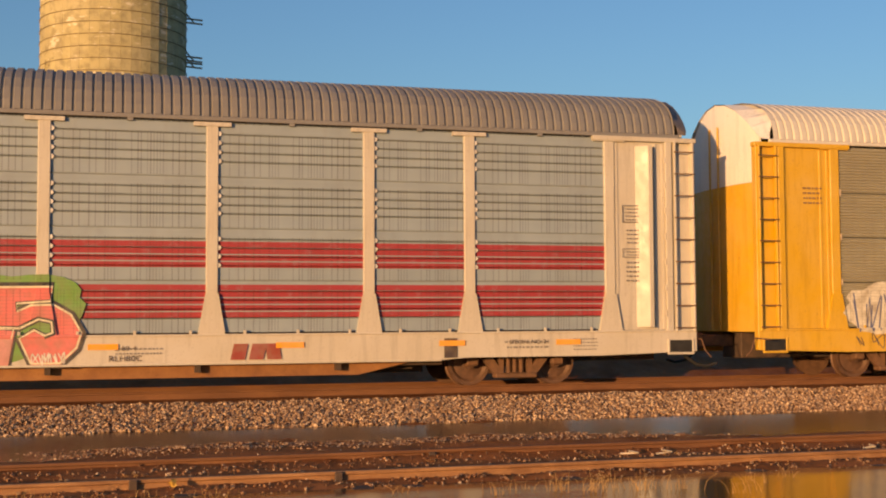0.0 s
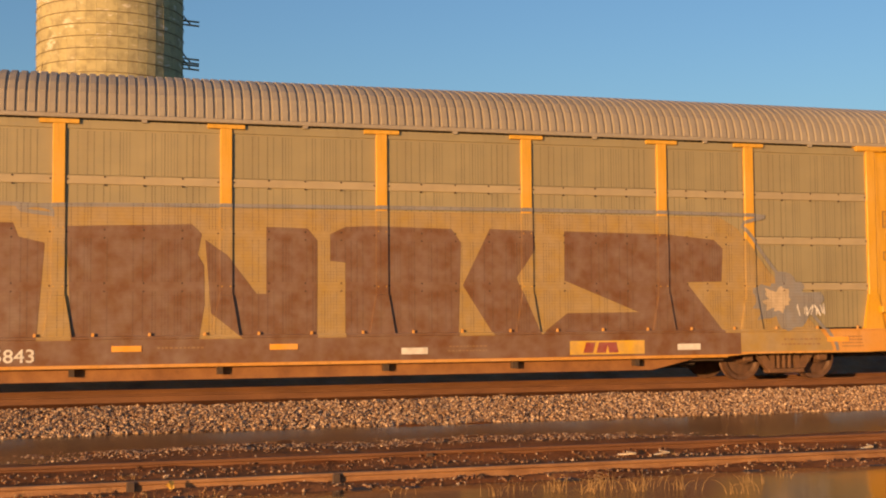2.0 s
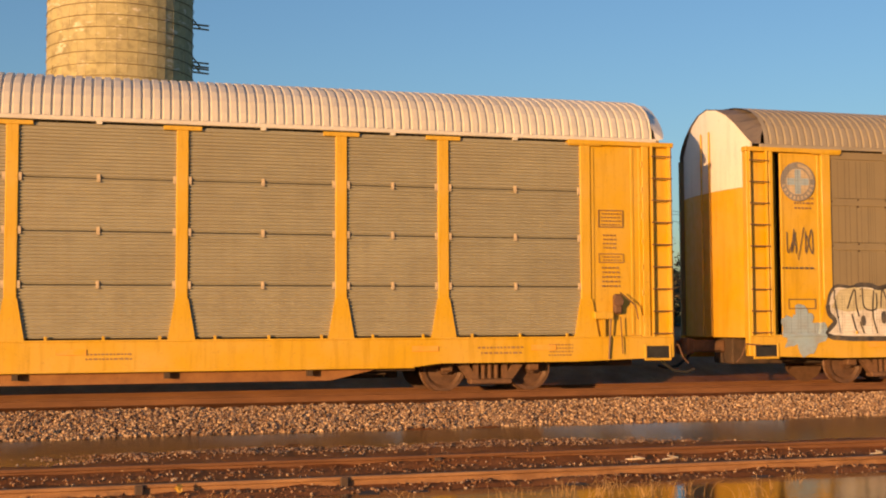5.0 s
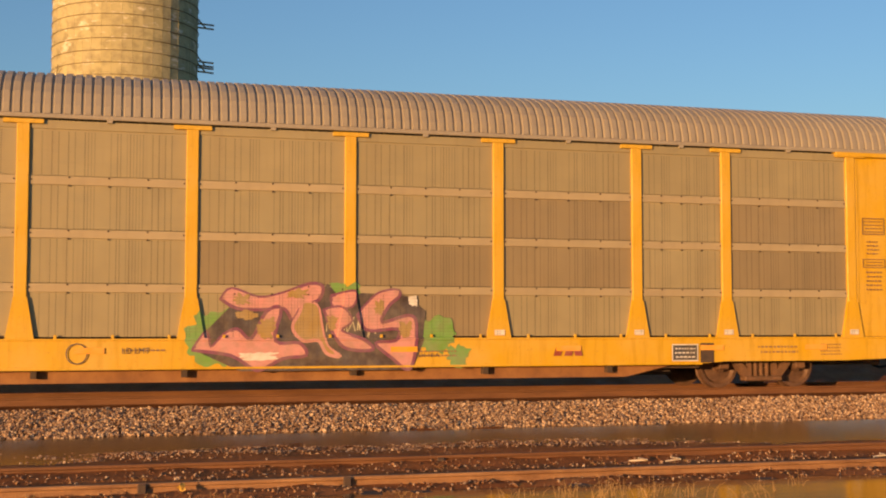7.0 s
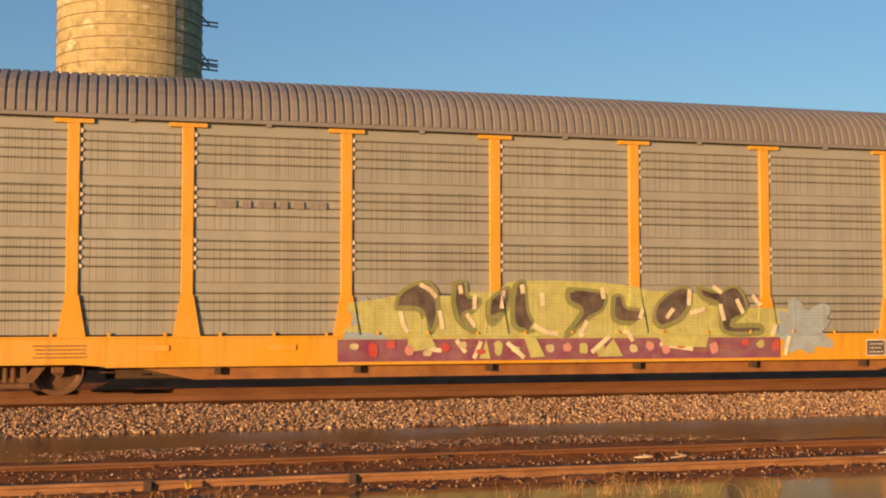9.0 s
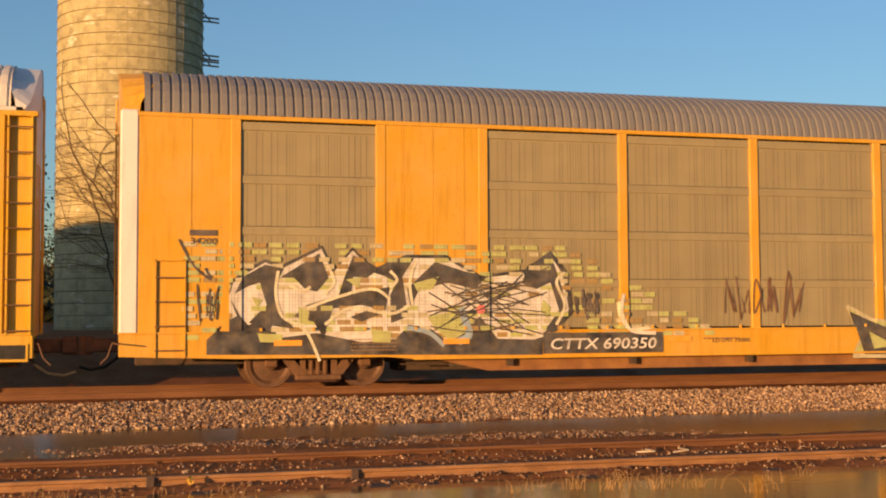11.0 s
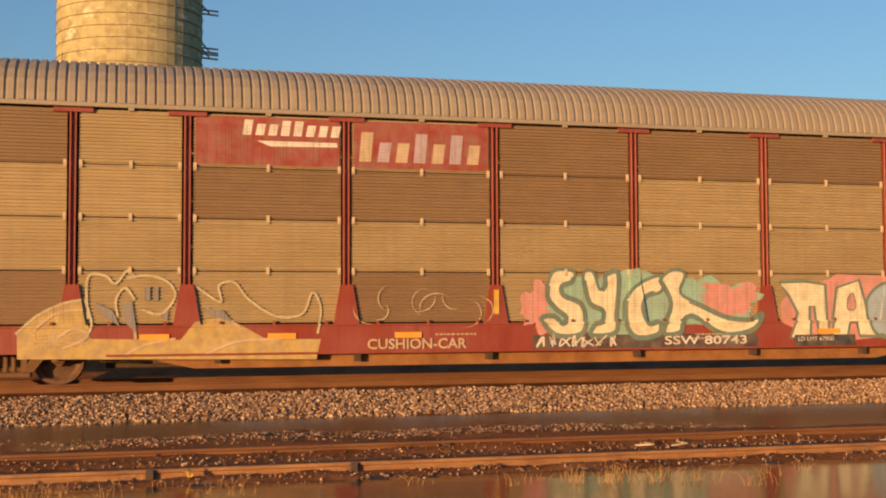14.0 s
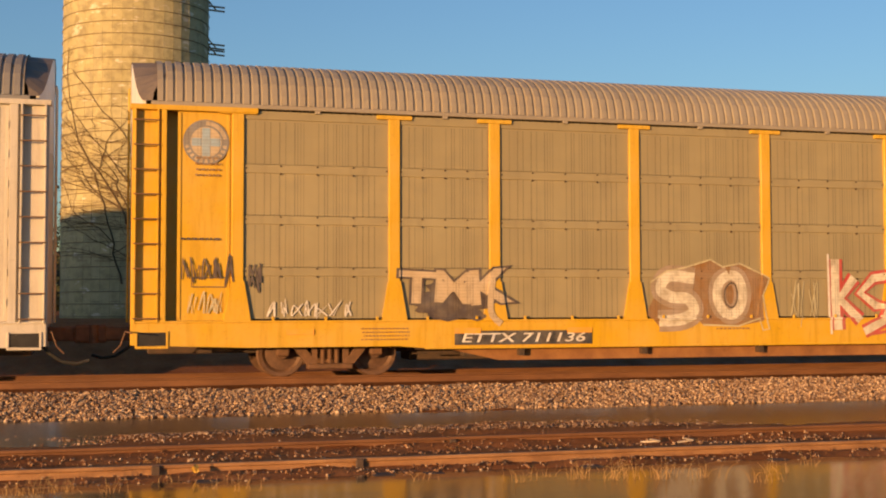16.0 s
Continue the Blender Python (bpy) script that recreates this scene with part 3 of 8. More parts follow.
def build_behind():
    for k, (x, y, h, s, d) in enumerate(((9.2, 30, 4.5, 2.6, 0), (12.8, 38, 5.2, 3.2, 0), (17.5, 36, 4.6, 2.8, 1), (22.5, 40, 4.8, 3.0, 0), (28, 38, 5.6, 2.6, 1),
                                          (33, 42, 6.4, 3.0, 0), (39, 44, 6.0, 3.0, 1), (45, 44, 6.5, 3.2, 0), (-5.2, 34, 9.8, 3.4, 0), (-9.5, 30, 9.0, 3.2, 0),
                                          (4.6, 44, 8.0, 3.0, 1), (-1.6, 48, 7.0, 3.0, 0), (52, 48, 7.0, 3.2, 0))):
        tree(x, y, h, s, 40 + k, d)
    rng = np.random.default_rng(9)
    verts, faces = [], []
    for _ in range(42000):
        x, y = rng.uniform(-40, 130), rng.uniform(50, 64)
        h = 5.2 + 2.0 * noise.noise((x * 0.06, 0, 0)) + 1.2 * noise.noise((x * 0.3, 5, 0))
        p = Vector((x, y, 0.9 + max(0.5, h - 1.2) * rng.random() ** 1.2))
        u = Vector(rng.normal(size=3)).normalized() * rng.uniform(0.18, 0.42)
        w = u.orthogonal().normalized() * 0.22
        k = len(verts)
        verts += [tuple(p - u), tuple(p + w), tuple(p + u), tuple(p - w)]
        faces.append((k, k + 1, k + 2, k + 3))
    me = bpy.data.meshes.new("woods")
    me.from_pydata(verts, [], faces)
    tagged(linked("far_woods", me, LEAVES[0]), "low dark line of far woods", "trees", kind="stuff")
    wood = simple("pole_wood", (0.09, 0.06, 0.04), (0.15, 0.10, 0.07), 5, 0.9)
    for x in (-8.0, 30.0, 68.0):
        pole = thing("utility_pole", "weathered wooden utility pole carrying wires", "utility pole", "utility poles")
        pole.location = (x, 48, 0.9)
        part("mast", tube((0, 0, 0), (0, 0, 8.2), 0.15, 10, 0.1), wood, pole)
        part("crossarm", box(-0.06, 0.06, -0.9, 0.9, 7.3, 7.45, 0.01), wood, pole)
    for h, dx in ((7.46, -0.8), (7.46, 0.8), (6.9, -0.13)):
        bm = bmesh.new()
        for a, b in ((-46, -8), (-8, 30), (30, 68), (68, 106)):
            pts = [(a + (b - a) * k / 12, 48 + dx, h + 0.9 - 0.5 * (1 - (k / 6 - 1) ** 2)) for k in range(13)]
            for p, q in zip(pts, pts[1:]):
                add_tube(bm, p, q, 0.012, 4)
        tagged(part("overhead_wire", bm, BLACK, None), "thin black overhead wire between the poles", "wire", "overhead wires")


build_silo()
build_behind()


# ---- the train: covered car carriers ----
sunlit_white = WHITE
CAR_HALF = 13.65
ROOF_Z, EAVE_Z = 5.80, 4.86
POSTS = (-11.8, -8.97, -7.05, -4.23, -1.41, 1.41, 4.23, 7.05, 8.97, 11.8)
WIDE = 3.2                      # width over the posts
SLOTS = (0.28, 0.45, 0.62, 0.79)
SHEET_ROWS = ((1.06, 1.98), (1.98, 2.90), (2.90, 3.81), (3.81, 4.765))
ARCH = [(0.03, 4.86), (0.05, 5.02), (0.13, 5.24), (0.28, 5.42), (0.52, 5.57), (0.85, 5.69), (1.2, 5.765), (1.6, 5.80)]
ARCH = ARCH + [(WIDE - y, z) for y, z in ARCH[-2::-1]]
MESHES = {}


def cached(key, build):
    if key not in MESHES:
        bm = build()
        me = bpy.data.meshes.new(key[0])
        bm.to_mesh(me), bm.free()
        MESHES[key] = me
    return MESHES[key]


def piece(name, key, build, material, parent, label=""):
    """A part whose mesh is shared by all parts of the same shape and material."""
    me = cached((name, *key, material.name), build)
    return linked(name, me, material, parent, label)


def sheet(x0, x1, z0, z1, style):
    if style == "rib":
        prof, z, k = [], z0 + 0.008, 0
        while z < z1 - 0.05:
            prof += [(0.062, z), (0.062, z + 0.016), (0.036, z + 0.028), (0.036, z + 0.046)]
            z += 0.060
        prof += [(0.062, z1 - 0.012)]
    elif style == "silver":
        # courses lapped over one another with open slots between them
        bm, low = bmesh.new(), z0
        for c in [z0 + f * (z1 - z0) for f in SLOTS] + [z1]:
            top = c - 0.007 if c < z1 else z1
            strip = sweep([(0.060, low), (0.056, low + 0.02), (0.050, top - 0.02), (0.030, top)], x0, x1, 0.006)
            me = bpy.data.meshes.new("course")
            strip.to_mesh(me), strip.free()
            bm.from_mesh(me)
            bpy.data.meshes.remove(me)
            low = c + 0.007
        return bm
    else:
        prof = [(0.058, z0 + 0.006), (0.058, z1 - 0.155), (0.040, z1 - 0.15), (0.040, z1 - 0.004)]
    return sweep(prof, x0, x1, 0.006)


def post(w, gusset=True, groove=False):
    """One side post: a channel with a flared foot and a cap plate under the roof rail."""
    if groove:
        bm = box(-w, -0.45 * w, 0.0, 0.12, 1.0, 4.74, 0.008)
        add_box(bm, 0.45 * w, w, 0.0, 0.12, 1.0, 4.74, 0.008)
        add_box(bm, -0.46 * w, 0.46 * w, 0.085, 0.12, 1.0, 4.74, 0.002)
    else:
        bm = box(-w, w, 0.0, 0.12, 1.0, 4.74, 0.012)
    if gusset:
        add_prism(bm, [(-0.24, 1.0), (0.24, 1.0), (0.112, 1.74), (-0.112, 1.74)], -0.016, 0.10)
    add_box(bm, -0.33, 0.33, -0.016, 0.05, 4.69, 4.765, 0.006)
    for z in (1.9, 2.9, 3.8, 4.5):
        for x in (-w + 0.03, w - 0.03):
            add_tube(bm, (x, 0.0, z), (x, -0.012, z), 0.012, 6)
    return bm


def roof_mesh(x0, x1, pitch=0.165):
    """Arched sheet with ribs running across the car."""
    bm = bmesh.new()
    n = int((x1 - x0) / pitch)
    steps = []
    for i in range(n):
        a = x0 + (x1 - x0) * i / n
        w = (x1 - x0) / n
        steps += [(a, 0.034), (a + 0.60 * w, 0.034), (a + 0.68 * w, 0.0), (a + 0.90 * w, 0.0)]
    steps.append((x1, 0.034))
    rows = []
    for x, d in steps:
        row = []
        for y, z in ARCH:
            c = Vector((y - 1.6, z - 4.2))
            c += c.normalized() * d
            row.append(bm.verts.new((x, c.x + 1.6, c.y + 4.2)))
        rows.append(row)
    for a, b in zip(rows, rows[1:]):
        for i in range(len(ARCH) - 1):
            bm.faces.new((a[i], b[i], b[i + 1], a[i + 1]))
    bmesh.ops.recalc_face_normals(bm, faces=bm.faces)
    return bm


def end_wall(side, z0, z1):
    """A slice of the bulging end doors between two heights."""
    bm = bmesh.new()
    cols = []
    for k in range(9):
        y = 0.16 + (WIDE - 0.32) * k / 8
        bulge = 0.20 * (1 - ((y - 1.6) / 1.5) ** 2)
        top = min(z1, 5.79 - 0.95 * abs((y - 1.6) / 1.57) ** 1.9)
        x = side * (13.42 + bulge)
        top = max(top, z0 + 0.01)
        cols.append([bm.verts.new(c) for c in ((x, y, z0), (x, y, top), (x - side * 0.05, y, top), (x - side * 0.05, y, z0))])
    for a, b in zip(cols, cols[1:]):
        for i in range(4):
            j = (i + 1) % 4
            bm.faces.new((a[i], b[i], b[j], a[j]))
    bm.faces.new(cols[0]), bm.faces.new(cols[-1])
    bmesh.ops.recalc_face_normals(bm, faces=bm.faces)
    return bm


def end_cap(side):
    """The smooth hood that closes the roof over the end doors; its edge slants back to the crown."""
    bm = bmesh.new()
    a, b = [], []
    for y, z in ARCH:
        rise = max(0.0, (z - EAVE_Z) / (ROOF_Z - EAVE_Z))
        c = Vector((y - 1.6, z - 4.2)) * 1.012
        a.append(bm.verts.new((side * (13.28 - 0.85 * rise ** 2), c.x + 1.6, c.y + 4.2)))
        low = 5.80 - 0.95 * min(1.0, abs((y - 1.6) / 1.57)) ** 1.9
        b.append(bm.verts.new((side * (13.43 + 0.20 * rise), c.x + 1.6, min(c.y + 4.2, low + 0.012))))
    for i in range(len(ARCH) - 1):
        bm.faces.new((a[i], b[i], b[i + 1], a[i + 1]))
    bmesh.ops.recalc_face_normals(bm, faces=bm.faces)
    return bm


def wheelset():
    """Two dished wheels with flanges on one axle, about the y axis."""
    bm = bmesh.new()
    for s in (-1, 1):
        prof = [(0.0, 0.16), (0.10, 0.16), (0.105, 0.10), (0.30, 0.075), (0.355, 0.115), (0.42, 0.12), (0.425, 0.0), (0.45, -0.02), (0.45, -0.035), (0.34, -0.03), (0.0, -0.02)]
        rings = []
        for k in range(24):
            a = 2 * math.pi * k / 24
            rings.append([bm.verts.new((r * math.cos(a), s * (0.72 + o), r * math.sin(a))) for r, o in prof[1:-1]])
        for i in range(24):
            p, q = rings[i], rings[(i + 1) % 24]
            for j in range(len(p) - 1):
                bm.faces.new((p[j], p[j + 1], q[j + 1], q[j]))
        bm.faces.new([r[0] for r in rings]), bm.faces.new([r[-1] for r in rings])
        # three cap bolts on the bearing end
        for k in range(3):
            a = 2 * math.pi * k / 3
            add_tube(bm, (0.055 * math.cos(a), s * 0.93, 0.055 * math.sin(a)), (0.055 * math.cos(a), s * 0.965, 0.055 * math.sin(a)), 0.016, 6)
        add_tube(bm, (0, s * 0.70, 0), (0, s * 0.95, 0), 0.095, 14)
    add_tube(bm, (0, -0.7, 0), (0, 0.7, 0), 0.08, 10)
    bmesh.ops.recalc_face_normals(bm, faces=bm.faces)
    for f in bm.faces:
        f.material_index = 0
    return bm


def side_frame():
    """Cast truck side frame: arched top chord, sloping legs, spring seat, journal pockets."""
    bm = bmesh.new()
    top = [(-1.05, 0.50), (-1.0, 0.60), (-0.62, 0.66), (-0.30, 0.74), (0.30, 0.74), (0.62, 0.66), (1.0, 0.60), (1.05, 0.50), (0.70, 0.50), (0.34, 0.60), (-0.34, 0.60), (-0.70, 0.50)]
    add_prism(bm, top, -0.07, 0.07)
    for s in (-1, 1):
        add_prism(bm, [(s * 0.72, 0.56), (s * 0.52, 0.58), (s * 0.22, 0.20), (s * 0.40, 0.16)], -0.06, 0.06)
        add_prism(bm, [(s * 0.34, 0.62), (s * 0.24, 0.62), (s * 0.24, 0.2), (s * 0.34, 0.2)], -0.05, 0.05)
        add_box(bm, s * 0.865 - 0.12, s * 0.865 + 0.12, -0.09, 0.09, 0.36, 0.56, 0.03)
    add_box(bm, -0.42, 0.42, -0.12, 0.12, 0.12, 0.22, 0.02)
    add_box(bm, -0.20, 0.20, -0.10, 0.10, 0.52, 0.68, 0.03)
    return bm


def springs():
    bm = bmesh.new()
    for x in (-0.13, 0.0, 0.13):
        for k in range(7):
            bmesh.ops.create_cone(bm, cap_ends=True, segments=10, radius1=0.058, radius2=0.058, depth=0.018,
                                  matrix=Matrix.Translation((x, 0, 0.24 + 0.044 * k)) @ Matrix.Rotation(0.12, 4, "Y"))
        add_tube(bm, (x, 0, 0.22), (x, 0, 0.52), 0.035, 8)
    return bm


WHEELS = []


def truck(car, x):
    t = piece("truck", (), lambda: box(-0.22, 0.22, -1.0, 1.0, 0.44, 0.72, 0.04), STEEL_RUSTY, car, "rusty cast steel two-axle truck")
    t.location = (x, 1.65, 0.02)
    for y in (-1.02, 1.02):
        piece("side_frame", (), side_frame, STEEL_RUSTY, t).location = (0, y, 0)
        piece("spring_nest", (), springs, STEEL_RUSTY, t).location = (0, y, 0)
    for a in (-0.865, 0.865):
        w = piece("wheelset", (), wheelset, WHEEL, t)
        w.location = (a, 0, 0.40)
        WHEELS.append((w, a))
    return t


def ladder(car, x0, x1, paint):
    la = piece("ladder", (x0, x1), lambda: add_box(box(x0, x0 + 0.035, -0.05, 0.05, 1.0, 4.72, 0.006), x1 - 0.035, x1, -0.05, 0.05, 1.0, 4.72, 0.006), paint, car)
    for k in range(9):
        z = 1.08 + 0.43 * k
        piece("rung", (x0, x1, k), lambda: tube((x0 - 0.01, -0.065, z), (x1 + 0.01, -0.065, z), 0.013, 6), LADDER, la)


def brake_gear(car, paint):
    """Hand brake housing, platform and bent lever by the corner door."""
    g = piece("brake_housing", (), lambda: add_tube(box(12.32, 12.50, -0.12, 0.0, 1.46, 1.84, 0.04), (12.40, -0.15, 1.70), (12.40, -0.10, 1.70), 0.10, 16), STEEL_RUSTY, car, "rusty hand brake housing")
    piece("platform", (), lambda: add_box(box(11.92, 12.30, -0.12, 0.02, 1.36, 1.50, 0.01), 12.1, 12.16, -0.05, 0, 1.0, 1.4), paint, g)
    piece("lever", (), lambda: add_tube(tube((12.42, -0.17, 1.86), (12.74, -0.15, 1.62), 0.016, 6), (12.74, -0.15, 1.62), (12.80, -0.14, 1.36), 0.013, 6), LADDER, g)
    piece("chain", (), lambda: add_tube(tube((12.45, -0.1, 1.4), (12.5, -0.08, 0.7), 0.012, 5), (12.25, -0.1, 1.4), (12.22, -0.06, 0.6), 0.02, 5), LADDER, g)


def coupler(car, side):
    def build():
        bm = box(13.3, 14.18, -0.11, 0.11, 0.66, 0.92, 0.03)
        add_box(bm, 14.0, 14.34, -0.17, 0.13, 0.62, 0.96, 0.05)
        add_tube(bm, (14.25, 0.12, 0.62), (14.25, 0.12, 0.96), 0.09, 10)
        return bm
    c = piece("coupler", (), build, STEEL_RUSTY, car)
    c.location = (0, 1.65, 0)
    if side < 0:
        c.rotation_euler = (0, 0, math.pi)

    def hose():
        bm = bmesh.new()
        pts = [(13.45, 0.55, 0.72), (13.62, 0.5, 0.50), (13.85, 0.5, 0.34), (14.1, 0.5, 0.30), (14.3, 0.5, 0.36)]
        for a, b in zip(pts, pts[1:]):
            add_tube(bm, a, b, 0.03, 7)
        return bm
    h = piece("air_hose", (), hose, BLACK, car)
    if side < 0:
        h.rotation_euler, h.location = (0, 0, math.pi), (0, 3.2, 0)

    def cut_lever():
        bm = tube((13.70, -0.02, 0.86), (13.78, -0.04, 0.62), 0.014, 6)
        add_tube(bm, (13.78, -0.04, 0.62), (13.90, -0.04, 0.50), 0.014, 6)
        add_tube(bm, (13.70, -0.02, 0.86), (13.60, 0.4, 0.84), 0.014, 6)
        return bm
    u = piece("uncoupling_lever", (), cut_lever, STEEL_RUSTY, car, "bent steel uncoupling lever")
    if side < 0:
        u.scale = (1, 1, 1)
        u.rotation_euler, u.location = (0, 0, math.pi), (0, -0.02, 0)


def underframe(car, paint):
    piece("centre_sill", (), lambda: add_box(box(-13.3, 13.3, 1.25, 2.05, 0.42, 1.0, 0.02), -8.4, 8.4, 1.30, 2.00, 0.25, 0.43, 0.02), UNDER, car)
    piece("deck", (), lambda: box(-13.4, 13.4, 0.08, 3.12, 0.98, 1.04), UNDER, car)

    def belly():
        bm = bmesh.new()
        add_prism(bm, [(-8.3, 0.58), (8.3, 0.58), (6.9, 0.27), (-6.9, 0.27)], 0.26, 0.34)
        return bm
    piece("fish_belly_sill", (), belly, BELLY, car, "rust-stained deep girder under the deck")
    for x in (-6.5, -4, -1.5, 1.5, 4, 6.5):
        piece("cross_bearer", (), lambda: box(-0.05, 0.05, 0.10, 2.9, 0.36, 0.50), UNDER, car).location = (x, 0, 0)

    def gear():
        bm = tube((-3.2, 0.55, 0.42), (-2.3, 0.55, 0.42), 0.17, 14)
        add_tube(bm, (2.2, 0.6, 0.44), (2.9, 0.6, 0.44), 0.12, 12)
        add_tube(bm, (-8.5, 0.35, 0.50), (8.5, 0.35, 0.44), 0.02, 6)
        add_tube(bm, (-8.5, 0.62, 0.40), (8.0, 0.62, 0.36), 0.015, 6)
        add_box(bm, 3.3, 3.55, 0.3, 0.6, 0.34, 0.56, 0.02)
        add_box(bm, -7.6, -7.35, 0.28, 0.5, 0.34, 0.6, 0.02)
        return bm
    piece("brake_rigging", (), gear, UNDER, car)


def side_sill(paint_key, drop):
    """Deep edge girder with a lip, tie-down lugs, and raised ends over the trucks."""
    bm = bmesh.new()
    low = 0.52 - drop
    pts = [(-13.6, 1.02), (-13.6, 0.62), (-11.6, 0.56), (-8.9, 0.56), (-8.4, low), (8.4, low), (8.9, 0.56), (11.6, 0.56), (13.6, 0.62), (13.6, 1.02)]
    add_prism(bm, pts, -0.012, 0.06)
    add_box(bm, -13.6, 13.6, -0.035, 0.0, 1.0, 1.035, 0.006)
    add_box(bm, -8.4, 8.4, -0.035, 0.03, low - 0.02, low + 0.02, 0.006)
    x = -11.2
    while x < 11.5:
        add_box(bm, x, x + 0.05, -0.03, 0.0, 1.03, 1.10, 0.006)
        x += 0.94
    return bm


def corner(car, side, paint, style):
    """The corner bay: door sheet, jambs, top plate, ladder recess, step well."""
    s = side
    deep = s < 0 and style == "flat"             # a dark recess between door and ladder
    a, b = sorted((s * 11.9, s * (12.84 if deep else 13.0)))

    def door():
        return box(a, b, 0.05, 0.075, 1.04, 4.70)
    d = piece("corner_door", (s, deep), door, paint, car)
    for f in ((0.03, 0.93) if deep else (0.05, 0.80, 0.95)):
        x = a + (b - a) * f
        piece("door_stiffener", (s, f, deep), lambda: box(x - 0.03, x + 0.03, 0.03, 0.05, 1.06, 4.68, 0.006), paint, d)

    def jamb():
        near = 13.03 if deep else 12.98
        bm = box(min(s * near, s * 13.12), max(s * near, s * 13.12), -0.02, 0.30 if deep else 0.10, 1.0, 4.72, 0.01)
        for k in range(7 if s > 0 else 0):
            z = 1.3 + 0.5 * k
            add_tube(bm, (s * 12.96, -0.02, z), (s * 12.96, -0.02, z + 0.12), 0.016, 6)
        return bm
    piece("door_jamb", (s, deep), jamb, paint, car)
    if deep:
        piece("recess_plate", (), lambda: box(-13.02, -12.80, 0.28, 0.30, 1.0, 4.72), paint, car)
    elif s > 0 and style == "silver":
        def angled():
            bm = bmesh.new()
            plan = [(12.36, 0.045), (12.40, 0.02), (12.58, -0.10), (12.66, -0.10), (12.74, 0.045)]
            low, top = ([bm.verts.new((x, y, z)) for x, y in plan] for z in (1.10, 4.62))
            for k in range(len(plan)):
                m = (k + 1) % len(plan)
                bm.faces.new((low[k], low[m], top[m], top[k]))
            bm.faces.new(low[::-1]), bm.faces.new(top)
            bmesh.ops.recalc_face_normals(bm, faces=bm.faces)
            return bm
        piece("angled_panel", (), angled, paint, d, "sunlit angled door panel")
    piece("back_plate", (s,), lambda: box(min(s * 13.1, s * 13.56), max(s * 13.1, s * 13.56), 0.075, 0.095, 0.9, 4.72), paint, car)
    piece("corner_post", (s,), lambda: box(min(s * 13.54, s * 13.62), max(s * 13.54, s * 13.62), 0.0, 0.16, 0.62, 4.74, 0.01), paint, car)
    piece("top_plate", (s,), lambda: box(min(s * 11.45, s * 13.65), max(s * 11.45, s * 13.65), -0.03, 0.14, 4.71, 4.80, 0.008), paint, car)
    ladder(car, min(s * 13.16, s * 13.58), max(s * 13.16, s * 13.58), paint)
    lo, hi = min(s * 12.98, s * 13.54), max(s * 12.98, s * 13.54)
    piece("step_well", (s,), lambda: add_box(add_box(box(lo, hi, -0.04, 0.0, 0.56, 0.605, 0.006), lo, lo + 0.04, -0.04, 0.0, 0.606, 0.86, 0.006), hi - 0.04, hi, -0.04, 0.0, 0.606, 0.86, 0.006), paint, car)
    # flat black plate before the sill: the opening's shade put in as colour
    piece("step_hole", (s,), lambda: box(min(s * 13.0, s * 13.5), max(s * 13.0, s * 13.5), -0.018, -0.0145, 0.61, 0.84), BLACK, car, "black plate for the dark of the step opening")


